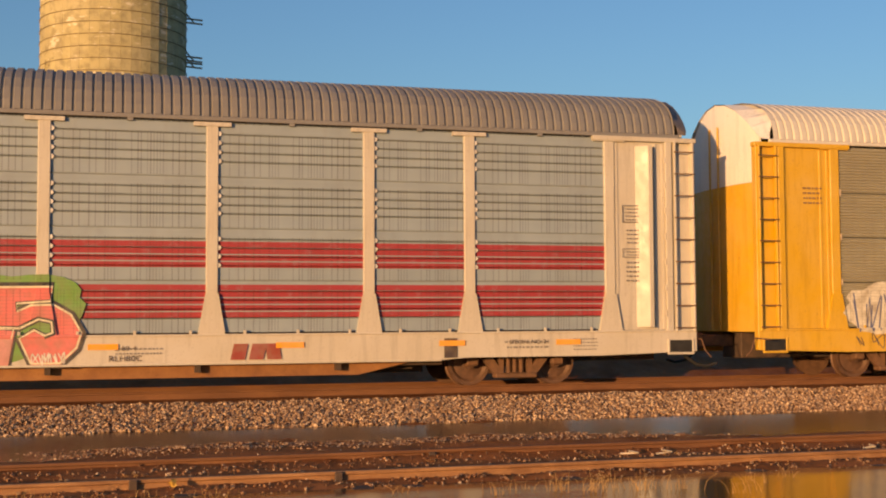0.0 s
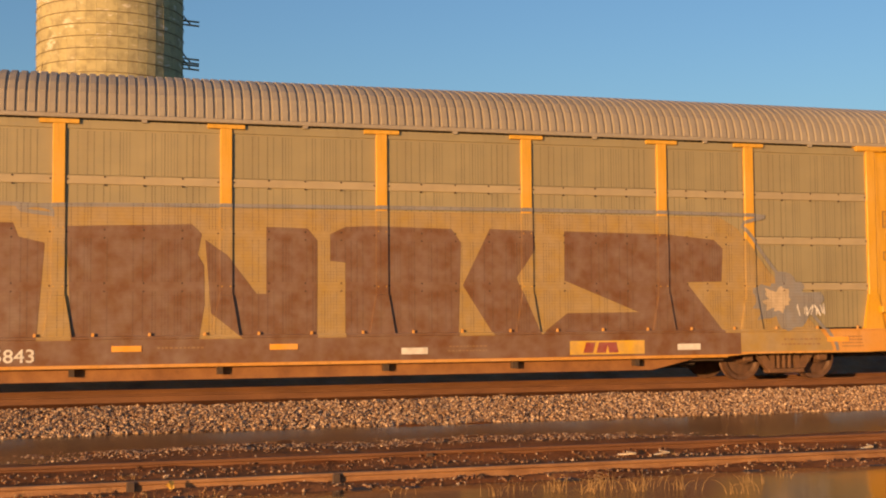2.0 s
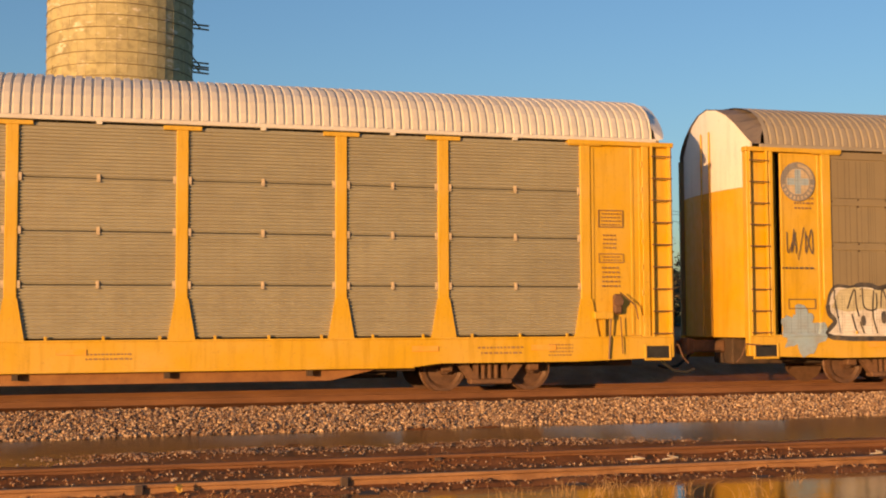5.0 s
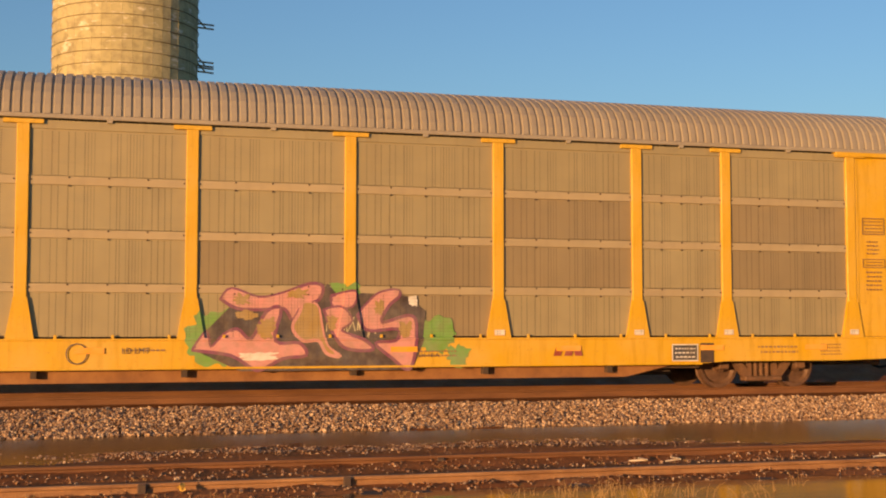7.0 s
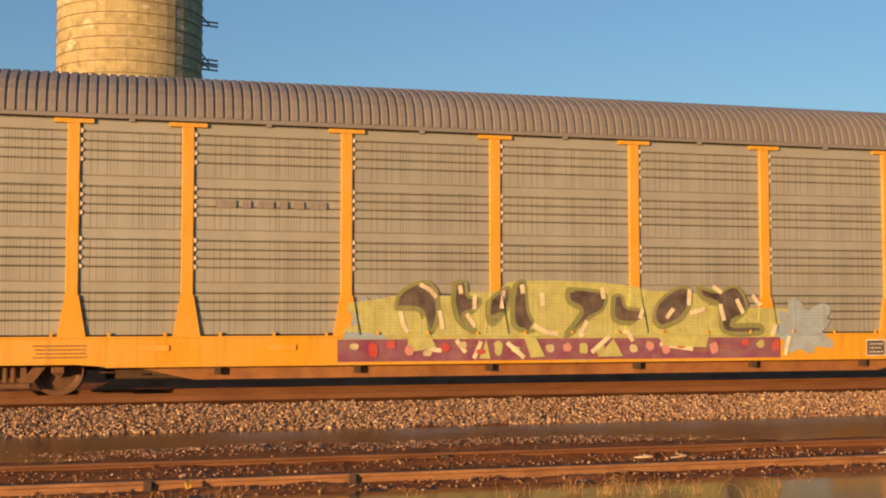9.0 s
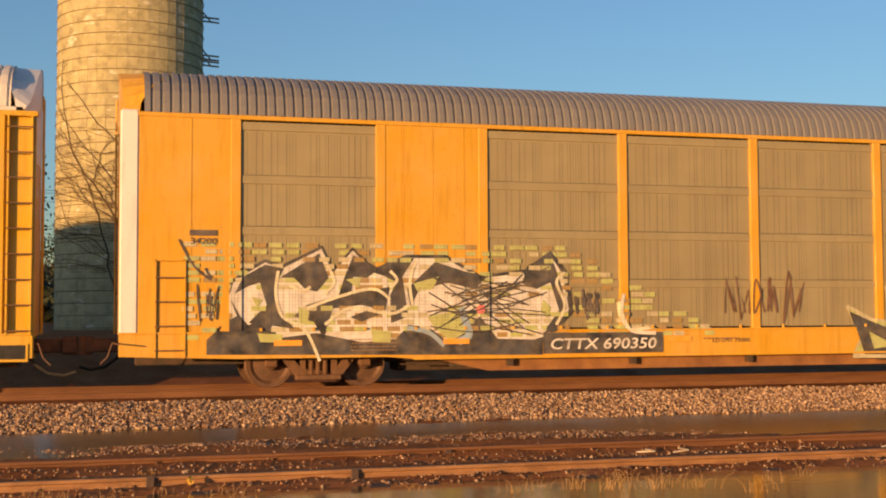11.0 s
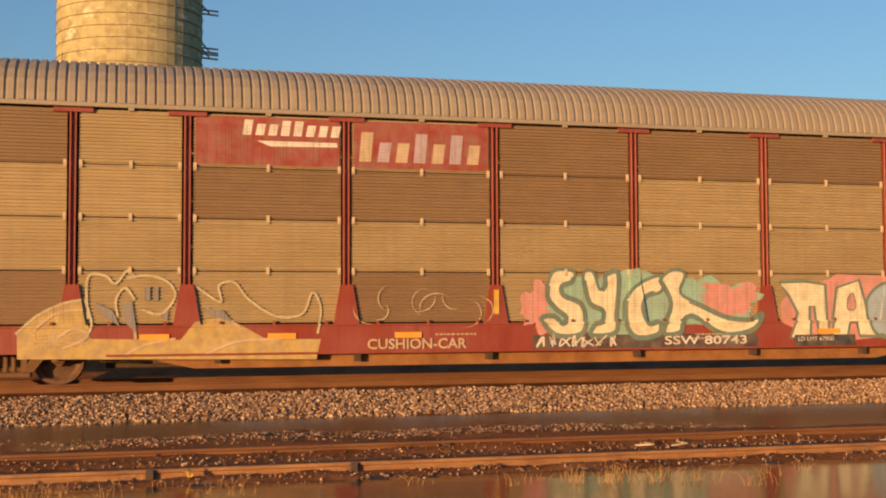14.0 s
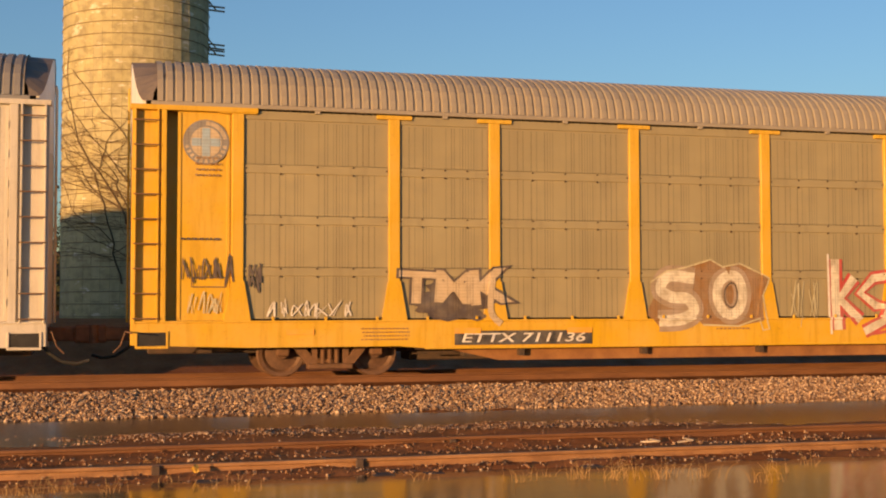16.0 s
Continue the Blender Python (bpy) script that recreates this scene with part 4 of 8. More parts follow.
def make_car(label, paint, sheets, style, roof, cap=ROOF_DARK, end_top=WHITE, end_low=None, sill=None, drop=0.0, brake=True, plain=False, dark_rows=(), post_w=0.105, laps=False):
    car = thing("autorack_car", label, "freight car", "autorack cars of the train")
    sill = sill or paint
    dark = SHEET_RUST_DARK if style == "rib" else SHEET_TAN_DARK
    end_low = end_low or paint
    underframe(car, sill)
    piece("side_sill", (drop,), lambda: side_sill(0, drop), sill, car)
    piece("roof", (), lambda: roof_mesh(-13.2, 13.2), roof, car, "ribbed arched steel roof")
    piece("eave_rail", (), lambda: box(-13.3, 13.3, -0.006, 0.05, 4.79, 4.87, 0.01), roof if roof is ROOF_WHITE else (paint if plain else roof), car)
    piece("far_side", (), lambda: box(-13.5, 13.5, WIDE - 0.08, WIDE - 0.03, 1.0, 4.88), sheets, car)
    piece("far_sill", (), lambda: box(-13.5, 13.5, WIDE - 0.06, WIDE, 0.52, 1.0), sill, car)
    for s in (-1, 1):
        piece("roof_cap", (s,), lambda: end_cap(s), cap, car, "smooth roof end hood")
        e = piece("end_door", (s,), lambda: end_wall(s, 0.98, 4.02), end_low, car, "bulging end doors")
        piece("end_hood", (s,), lambda: end_wall(s, 4.024, 5.82), end_top, car, "pale top of the end doors")
        piece("door_rod", (s,), lambda: add_tube(tube((s * 13.66, 1.45, 1.0), (s * 13.66, 1.45, 5.3), 0.02, 6), (s * 13.66, 1.8, 1.0), (s * 13.66, 1.8, 5.3), 0.02, 6), end_low, e)
        coupler(car, s)
    if not plain:
        for x in POSTS:
            piece("post", (post_w, paint is RED), lambda: post(post_w, True, paint is RED), paint, car).location = (x, 0, 0)
        for x0, x1 in zip(POSTS, POSTS[1:]):
            w = x1 - x0 - 0.20
            for r, (z0, z1) in enumerate(SHEET_ROWS):
                m = dark if (r, x0) in dark_rows else sheets
                piece("side_sheet", (round(w, 2), r, style), lambda: sheet(-w / 2, w / 2, z0, z1, style), m, car).location = ((x0 + x1) / 2, 0, 0)
            if laps:
                for z0, z1 in SHEET_ROWS[:3]:
                    piece("lap_strip", (round(w, 2),), lambda: box(-w / 2, w / 2, 0.0372, 0.0395, -0.15, -0.01), LAP, car).location = ((x0 + x1) / 2, 0, z1)
            if style == "flat":
                def bolts():
                    bm = bmesh.new()
                    for _, z in SHEET_ROWS[:3]:
                        for f, dz in ((-0.485, 0.07), (0.485, 0.07), (-0.25, 0.025), (0.0, 0.025), (0.25, 0.025), (-0.25, 0.165), (0.0, 0.165), (0.25, 0.165)):
                            add_tube(bm, (f * w, 0.065, z - dz), (f * w, 0.026, z - dz), 0.017, 6)
                    return bm
                piece("bolt_row", (round(w, 2),), bolts, UNDER, car).location = ((x0 + x1) / 2, 0, 0)
            piece("eave_clip", (), lambda: box(-0.05, 0.05, 0.0, 0.05, 4.74, 4.80, 0.006), roof, car).location = ((x0 + x1) / 2, 0, 0)
            if style == "rib":
                for _, z in SHEET_ROWS[:3]:
                    for x in (-w / 2 + 0.03, 0.0, w / 2 - 0.03):
                        piece("sheet_clip", (), lambda: box(-0.03, 0.03, 0.012, 0.04, -0.07, 0.07, 0.006), PAINTS["sand"], car).location = ((x0 + x1) / 2 + x, 0, z)
            elif style == "silver":
                def scallops():
                    bm = bmesh.new()
                    for z0, z1 in SHEET_ROWS[1:]:
                        for f in SLOTS:
                            z = z0 + f * (z1 - z0)
                            add_prism(bm, [(-w / 2 + 0.0, z - 0.05), (-w / 2 + 0.045, z - 0.03), (-w / 2 + 0.06, z), (-w / 2 + 0.045, z + 0.03), (-w / 2, z + 0.05)], 0.016, 0.028)
                    return bm
                # sunlight on the rib ends is put in as white colour
                piece("end_tabs", (round(w, 2),), scallops, PAINTS["white"], car, "rib ends in white that stands for sunlight").location = ((x0 + x1) / 2, 0, 0)
        for s in (-1, 1):
            corner(car, s, paint, style)
    else:
        plain_side(car, paint, sheets)
    if brake and not plain:
        brake_gear(car, paint)
    for x in (-10.05, 10.05):
        truck(car, x)
    return car


def plain_side(car, paint, sheets):
    """A fully panelled side: wide plate bay, narrow posts, flush perforated bays, low corner ladder."""
    posts = (-11.62, -9.0, -7.05, -4.23, -1.41, 1.41, 4.23, 7.05, 9.0, 11.62)
    for x in posts:
        piece("narrow_post", (), lambda: box(-0.09, 0.09, 0.0, 0.12, 1.0, 4.80, 0.01), paint, car).location = (x, 0, 0)
    for x0, x1 in zip(posts, posts[1:]):
        w = x1 - x0 - 0.16
        if abs((x0 + x1) / 2) > 7.9 and abs((x0 + x1) / 2) < 8.2:
            def plate():
                bm = box(-w / 2, w / 2, 0.015, 0.04, 1.0, 4.80)
                for x in (-w * 0.5 + 0.3, -w * 0.5 + 0.34, 0.0, w / 2 - 0.3):
                    add_box(bm, x - 0.006, x + 0.006, 0.008, 0.016, 1.0, 4.8)
                for z in (1.5, 2.4, 3.0, 3.9, 4.4):
                    for x in (-0.6, -0.2, 0.2, 0.6):
                        add_tube(bm, (x, 0.02, z), (x, 0.0, z), 0.018, 6)
                return bm
            piece("plate_bay", (round(w, 2),), plate, paint, car).location = ((x0 + x1) / 2, 0, 0)
            continue
        for r, (z0, z1) in enumerate(SHEET_ROWS):
            piece("side_sheet", (round(w, 2), r, "flush"), lambda: sheet(-w / 2, w / 2, z0, z1, "flat"), sheets, car).location = ((x0 + x1) / 2, 0, 0)
    for s in (-1, 1):
        a, b = sorted((s * 11.7, s * 13.28))

        def corner_plate():
            bm = box(a, b, 0.01, 0.05, 1.0, 4.82, 0.01)
            add_box(bm, s * 12.4 - 0.012, s * 12.4 + 0.012, 0.0, 0.011, 1.0, 4.8)
            return bm
        plate = piece("corner_plate", (s,), corner_plate, paint, car)
        for k in range(6):
            piece("raised_line", (s, k), lambda: box(s * 12.05 - 0.24, s * 12.05 + 0.24, 0.002, 0.011, 3.05 + 0.05 * k, 3.065 + 0.05 * k), paint, plate)
        # white paint here carries the sunlight on the car's corner
        piece("corner_edge", (s,), lambda: box(min(s * 13.285, s * 13.60), max(s * 13.285, s * 13.60), -0.01, 0.30, 0.7, 4.9, 0.03), sunlit_white, car, "corner strip whitened as if sunlit")
        la = piece("ladder", (s, "low"), lambda: add_box(add_box(box(s * 12.5 - 0.02, s * 12.5 + 0.02, -0.05, 0.0, 0.6, 2.3), s * 13.0 - 0.02, s * 13.0 + 0.02, -0.05, 0.0, 0.6, 2.3), min(s * 12.5, s * 13.0), max(s * 12.5, s * 13.0), -0.05, 0.0, 2.27, 2.3), paint, car)
        for k in range(4):
            z = 0.72 + 0.42 * k
            piece("rung", (s, k, "low"), lambda: tube((s * 12.5, -0.06, z), (s * 13.0, -0.06, z), 0.014, 6), LADDER, la)


SPEED, GAP0, PITCH = 17.1, 12.02, 28.6


def centre_at(i, t, shift=0.0):
    return GAP0 + SPEED * t - PITCH * i + PITCH / 2 + shift


# how far the train runs ahead of or behind the even speed, in metres
RUN = [(0.0, 0.078), (0.5, -0.007), (1.0, -0.10), (1.5, -0.108), (2.0, 0.354), (2.5, 0.226), (3.0, 0.155), (3.5, 0.05), (4.0, -0.09), (4.2, -0.12), (6.3, -0.10), (6.5, -0.10),
       (7.0, -0.21), (7.5, -0.36), (8.0, -0.416), (8.5, -0.508), (8.7, -0.53), (10.8, -0.407), (11.0, -0.453), (11.5, -0.32), (12.0, -0.382), (12.5, -0.482), (13.0, -0.57),
       (13.5, -0.12), (14.0, -0.176), (14.5, -0.267), (15.0, -0.35), (15.5, -0.43), (16.0, -0.526)]
TRAIN = []


def add_car(i, shift, *args, **kw):
    car = make_car(*args, **kw)
    TRAIN.append((car, i, shift))
    return car


car_a = add_car(0, 0, "yellow autorack with white roof and ribbed brown sheets", YELLOW, SHEET_RIB, "rib", ROOF_WHITE, cap=WHITE, brake=False)
car_b = add_car(1, 0, "grey autorack with silver sheets and red bands", CREAM, SHEET_STRIPED, "silver", ROOF_GREY, brake=False)
car_c = add_car(2, 0.056, "yellow autorack covered with huge faded brown letters", YELLOW_DEEP, SHEET_TAN, "flat", ROOF_TAN, sill=YELLOW_OLD, laps=True)
car_d = add_car(3, 0.184, "yellow autorack with brown sheets and white bubble lettering", YELLOW, SHEET_TAN_DARK, "flat", ROOF_TAN)
car_e = add_car(4, -0.09, "yellow autorack with white roof and a square yellow sign", YELLOW, SHEET_RIB, "rib", ROOF_WHITE, cap=WHITE, drop=0.02)
car_f = add_car(5, 0.1, "yellow autorack with pink spray-painted lettering", YELLOW, SHEET_TAN, "flat", ROOF_TAN, brake=False, laps=True, dark_rows={(0, 1.41), (1, 1.41), (2, 4.23), (1, 4.23), (1, 8.97), (2, 8.97), (1, -1.41)})
car_g = add_car(6, 0.3, "yellow autorack with silver sheets and green spray lettering", YELLOW_DEEP, SHEET_SILVER, "silver", ROOF_GREY)
car_h = add_car(7, 0, "orange-yellow plated autorack with black and white wild lettering", YELLOW_DEEP, SHEET_TAN, "flat", ROOF_GREY, cap=YELLOW_DEEP, plain=True, end_top=YELLOW_DEEP)
car_i = add_car(8, 0, "yellow autorack with white roof and ribbed sheets", YELLOW, SHEET_RIB, "rib", ROOF_WHITE, cap=WHITE, drop=0.14)
car_j = add_car(9, 0.23, "oxide red autorack with rusty ribbed sheets", RED, SHEET_RIB_RUST, "rib", ROOF_TAN, cap=ROOF_TAN, post_w=0.06, dark_rows={(3, -11.8), (3, -1.41), (3, 4.23), (2, -7.05), (2, -4.23), (0, -4.23), (0, -11.8), (3, 8.97), (2, -1.41), (3, 1.41)})
car_k = add_car(10, 0.495, "yellow autorack with brown sheets and red-white lettering", YELLOW, SHEET_TAN, "flat", ROOF_TAN)
car_l = add_car(11, 0.495, "pale grey autorack with silver sheets", CREAM, SHEET_SILVER, "silver", ROOF_GREY, brake=False)


# ---- lettering, notices and spray paint on the cars ----
SKIN = {"flat": 0.036, "rib": 0.031, "silver": 0.024}


def conform(bm, style, layer, plain=False, loose=False):
    """Lays a flat outline of paint on the car's side: over sheets, posts, post feet and sill."""
    posts = (-11.62, -9.0, -7.05, -4.23, -1.41, 1.41, 4.23, 7.05, 9.0, 11.62) if plain else POSTS
    lo, hi = min(v.co.x for v in bm.verts), max(v.co.x for v in bm.verts)
    zlo, zhi = min(v.co.z for v in bm.verts), max(v.co.z for v in bm.verts)

    def cut(co, no):
        bmesh.ops.bisect_plane(bm, geom=bm.verts[:] + bm.edges[:] + bm.faces[:], plane_co=co, plane_no=no)
    near = [p for p in posts if lo - 0.3 < p < hi + 0.3]
    for z in (0.992, 0.999, 1.04, 1.047, 1.745, 1.752):
        if zlo < z < zhi:
            cut((0, 0, z), (0, 0, 1))
    for p in near:
        for s in (-1, 1):
            for d in (0.106, 0.112):
                cut((p + s * d, 0, 0), (1, 0, 0))
            if zlo < 1.74 and not plain:
                for d in (0.24, 0.247):
                    cut((p + s * d, 0, 1.0), (0.74, 0, s * 0.128))

    def skin(x, z):
        y = SKIN[style]
        if abs(x) > 11.9:
            y = 0.026 if not plain else -0.002
        if plain and 7.05 < abs(x) < 9.0:
            y = 0.004
        if abs(x) > 12.96 and not plain:
            y = -0.024
        for p in near:
            d = abs(x - p)
            if d < 0.109:
                y = -0.004
            if not plain and z < 1.748 and d < 0.2435 - (z - 1.0) * 0.173:
                y = -0.020
        if z < 0.995:
            y = -0.016
        elif z < 1.043:
            y = -0.040
        return y
    lift = layer * 0.0025
    if loose:
        bmesh.ops.split_edges(bm, edges=bm.edges[:])
        for f in bm.faces:
            up = lift + 0.0008 * random.random()
            for v in f.verts:
                v.co.y += skin(v.co.x, v.co.z) - up
    else:
        for v in bm.verts:
            v.co.y += skin(v.co.x, v.co.z) - lift
    bm.normal_update()
    if bm.faces and sum(f.normal.y * f.calc_area() for f in bm.faces) > 0:
        bmesh.ops.reverse_faces(bm, faces=bm.faces[:])
    return bm


class Side:
    """Paints on one car."""

    def __init__(self, car, style, plain=False):
        self.car, self.style, self.plain, self.count = car, style, plain, 0

    def put(self, bm, paint, layer, name, label="", loose=False):
        if not bm.faces:
            bm.free()
            return
        self.count = (self.count + 1) % 160
        layer += self.count * 0.035
        ob = part(name, conform(bm, self.style, layer, self.plain, loose), PAINTS.get(paint, None) or paint, self.car, label)
        if name in ("small_lettering", "emblem_lettering", "scrawled_tag"):
            tagged(ob, label, kind="stuff")

    def plate(self, x0, x1, z0, z1, paint, layer=1, name="painted_panel", slant=0.0, label=""):
        bm = bmesh.new()
        bm.faces.new([bm.verts.new((x, 0, z)) for x, z in ((x0, z0), (x1, z0), (x1 + slant, z1), (x0 + slant, z1))])
        self.put(bm, paint, layer, name, label)

    def shape(self, pts, paint, layer=1, name="spray_patch", label=""):
        bm = bmesh.new()
        bm.faces.new([bm.verts.new((x, 0, z)) for x, z in pts])
        bm.normal_update()
        bmesh.ops.triangulate(bm, faces=bm.faces[:])
        self.put(bm, paint, layer, name, label)

    def cloud(self, x0, x1, z0, z1, paint, seed, layer=0, rough=0.22, n=44, name="spray_patch", label=""):
        """A ragged soft-cornered patch of paint."""
        cx, cz, a, b = (x0 + x1) / 2, (z0 + z1) / 2, (x1 - x0) / 2, (z1 - z0) / 2
        pts = []
        for k in range(n):
            t = 2 * math.pi * k / n
            c, s = math.cos(t), math.sin(t)
            r = 1 / (abs(c) ** 3 + abs(s) ** 3) ** (1 / 3) * (1 - rough / 2 + rough * noise.noise((c * 2.2 + seed, s * 2.2, seed * 1.7)) + rough * 0.6 * noise.noise((c * 7 + seed, s * 7, 1)))
            pts.append((cx + a * c * r, cz + b * s * r))
        self.shape(pts, paint, layer, name, label)

    @staticmethod
    def curved(pts, steps=6):
        """Points of a smooth curve through the given ones."""
        out = []
        q = [pts[0]] + list(pts) + [pts[-1]]
        for a, b, c, d in zip(q, q[1:], q[2:], q[3:]):
            for k in range(steps):
                t = k / steps
                out.append(tuple(0.5 * (2 * b[i] + (c[i] - a[i]) * t + (2 * a[i] - 5 * b[i] + 4 * c[i] - d[i]) * t * t + (3 * b[i] - a[i] - 3 * c[i] + d[i]) * t ** 3) for i in (0, 1)))
        return out + [pts[-1]]

    def stroke(self, pts, width, paint, layer=2, name="spray_line", label="", sharp=False):
        bm = bmesh.new()
        pts = pts if sharp else self.curved(pts)
        self.strip(bm, pts, width)
        self.put(bm, paint, layer, name, label)

    @staticmethod
    def strip(bm, pts, width):
        p = [Vector((x, 0, z)) for x, z in pts]
        rows = []
        for i, q in enumerate(p):
            d = (p[min(i + 1, len(p) - 1)] - p[max(i - 1, 0)])
            d = d.normalized() if d.length > 1e-6 else Vector((1, 0, 0))
            n = Vector((-d.z, 0, d.x)) * width / 2
            rise = Vector((0, -0.00006 * i, 0))
            rows.append((bm.verts.new(q + n + rise), bm.verts.new(q - n + rise)))
        for a, b in zip(rows, rows[1:]):
            bm.faces.new((a[0], a[1], b[1], b[0]))

    def letter(self, pts, fill, line, label="", layer=2.0, edge=0.05, inner=None, round=True):
        """One painted letter: its outline, the filled body and, if asked, a pale line inside the edge."""
        ring = self.curved(pts + pts[:1], 4)[:-1] if round else pts
        self.stroke(ring + ring[:2], edge * 2, line, layer, "spray_outline", sharp=True)
        self.shape(ring, fill, layer + 0.3, "spray_letter", label)
        self.stroke(ring + ring[:2], edge * 0.55, line, layer + 0.6, "spray_outline", sharp=True)
        if inner:
            cx, cz = sum(p[0] for p in ring) / len(ring), sum(p[1] for p in ring) / len(ring)
            near = [(x + (cx - x) * 0.05, z + (cz - z) * 0.05) for x, z in ring]
            self.stroke(near + near[:2], 0.035, inner, layer + 0.9, "spray_highlight", sharp=True)

    def scrawl(self, x0, x1, z0, z1, paint, seed, count=5, width=0.025, layer=2, loops=3, name="scrawled_tag", label=""):
        """A tag too loose to read: looping strokes side by side."""
        rng = random.Random(seed)
        bm = bmesh.new()
        w = (x1 - x0) / count
        for k in range(count):
            a, b = x0 + k * w, x0 + (k + 1.15) * w
            n = rng.choice((4, 5, 6))
            pts = [(rng.uniform(a, b), z0 + (z1 - z0) * (0.08 * rng.random() if (i + k) % 2 else 1 - 0.35 * rng.random())) for i in range(n)]
            if k % 3 == 1:
                pts[1:-1] = [(x, z + rng.uniform(-0.3, 0.3) * (z1 - z0)) for x, z in pts[1:-1]]
            self.strip(bm, self.curved(pts, 5) if rng.random() < 0.65 else pts, width)
        self.put(bm, paint, layer, name, label)

    def bars(self, x0, x1, z0, z1, rows, paint, seed=1, layer=2, name="small_lettering", label=""):
        """Rows of small lettering that cannot be read."""
        rng = random.Random(seed)
        bm = bmesh.new()
        h = (z1 - z0) / rows
        for r in range(rows):
            x = x0 + rng.uniform(0, 0.08) * (x1 - x0)
            zz = z0 + (r + 0.22) * h
            while x < x1 - 0.02:
                w = min(rng.uniform(0.3, 0.9) * h, x1 - x)
                bm.faces.new([bm.verts.new(c) for c in ((x, 0, zz), (x + w, 0, zz), (x + w, 0, zz + 0.34 * h), (x, 0, zz + 0.34 * h))])
                x += w + 0.28 * h
        self.put(bm, paint, layer, name, label)

    def frame_box(self, x0, x1, z0, z1, paint, w=0.02, layer=2):
        bm = bmesh.new()
        for a, b, c, d in ((x0, x1, z0, z0 + w), (x0, x1, z1 - w, z1), (x0, x0 + w, z0 + w, z1 - w), (x1 - w, x1, z0 + w, z1 - w)):
            bm.faces.new([bm.verts.new(p) for p in ((a, 0, c), (b, 0, c), (b, 0, d), (a, 0, d))])
        self.put(bm, paint, layer, "notice_border")

    def ring(self, cx, cz, r0, r1, paint, layer=1, name="round_emblem", label=""):
        bm = bmesh.new()
        a = [bm.verts.new((cx + r0 * math.cos(k * 0.2618), 0, cz + r0 * math.sin(k * 0.2618))) for k in range(24)]
        b = [bm.verts.new((cx + r1 * math.cos(k * 0.2618), 0, cz + r1 * math.sin(k * 0.2618))) for k in range(24)]
        for i in range(24):
            j = (i + 1) % 24
            bm.faces.new((a[i], b[i], b[j], a[j]))
        self.put(bm, paint, layer, name, label)

    def words(self, text, x0, x1, z0, z1, paint, grow=0.0, layer=2, name="stencilled_lettering", label="", shear=0.0, jitter=0, seed=1, squeeze=0.0):
        """Built-in font letters fitted to a box; with jitter each letter is turned and sized by itself."""
        rng = random.Random(seed)
        groups = [text] if not jitter else list(text)
        out = bmesh.new()
        step = (x1 - x0) / len(groups)
        for k, g in enumerate(groups):
            if g == " ":
                continue
            cu = bpy.data.curves.new("letters", "FONT")
            cu.body, cu.align_x, cu.shear, cu.resolution_u = g, "LEFT", shear, 3
            ob = bpy.data.objects.new("letters", cu)
            plain_me = bpy.data.meshes.new_from_object(ob)
            co = np.array([v.co for v in plain_me.vertices])
            mn, mx = co.min(0), co.max(0)
            cu.offset = grow
            me = bpy.data.meshes.new_from_object(ob) if grow else plain_me
            a, b = (x0, x1) if not jitter else (x0 + step * k, x0 + step * (k + 1))
            turn, size, dz = (rng.uniform(-jitter, jitter) * 0.16, 1 + rng.uniform(-0.1, 0.12) * jitter, rng.uniform(-0.07, 0.07) * jitter * (z1 - z0)) if jitter else (0, 1, 0)
            a, b = a + squeeze * (b - a), b - squeeze * (b - a)
            sx, sz = (b - a) / max(1e-6, mx[0] - mn[0]), (z1 - z0) / max(1e-6, mx[1] - mn[1])
            if jitter:
                sx = min(sx, sz * 2.2)
            tmp = bmesh.new()
            tmp.from_mesh(me)
            for v in tmp.verts:
                u, w = (v.co.x - (mn[0] + mx[0]) / 2) * sx * size, (v.co.y - (mn[1] + mx[1]) / 2) * sz * size
                u, w = u * math.cos(turn) - w * math.sin(turn), u * math.sin(turn) + w * math.cos(turn)
                v.co = Vector(((a + b) / 2 + u, -0.0009 * (k % 2), (z0 + z1) / 2 + w + dz))
            mid = bpy.data.meshes.new("letters")
            tmp.to_mesh(mid), tmp.free()
            out.from_mesh(mid)
            for dead in {plain_me, me, mid}:
                bpy.data.meshes.remove(dead)
            bpy.data.objects.remove(ob)
            bpy.data.curves.remove(cu)
        self.put(out, paint, layer, name, label, grow > 0.02)

    def tagged_piece(self, text, x0, x1, z0, z1, fill, line="black", glow=None, jitter=1.0, seed=1, fat=0.05, label="", light=None, squeeze=0.06):
        """Fat spray lettering: glow, outline, fill and a lighter inner patch."""
        kw = dict(jitter=jitter, seed=seed, squeeze=squeeze)
        if glow:
            self.words(text, x0, x1, z0, z1, glow, fat + 0.085, 1, "spray_halo", **kw)
        self.words(text, x0, x1, z0, z1, line, fat + 0.045, 2, "spray_outline", **kw)
        self.words(text, x0, x1, z0, z1, fill, fat, 3, "spray_lettering", label, **kw)
        if light:
            h = z1 - z0
            self.words(text, x0, x1, z0, z1, light, max(-0.02, fat - 0.055), 4, "spray_highlight", **kw)

    def crescent(self, cx, cz, r, a0, a1, thick, paint, layer, flat=1.0, name="spray_shape"):
        """One curved blade of paint, thick in the middle and pointed at its ends."""
        out, inn = [], []
        for k in range(10):
            t = k / 9
            a = a0 + (a1 - a0) * t
            w = thick * math.sin(math.pi * min(0.97, max(0.03, t))) / 2
            out.append((cx + (r + w) * math.cos(a), cz + (r + w) * math.sin(a) * flat))
            inn.append((cx + (r - w) * math.cos(a), cz + (r - w) * math.sin(a) * flat))
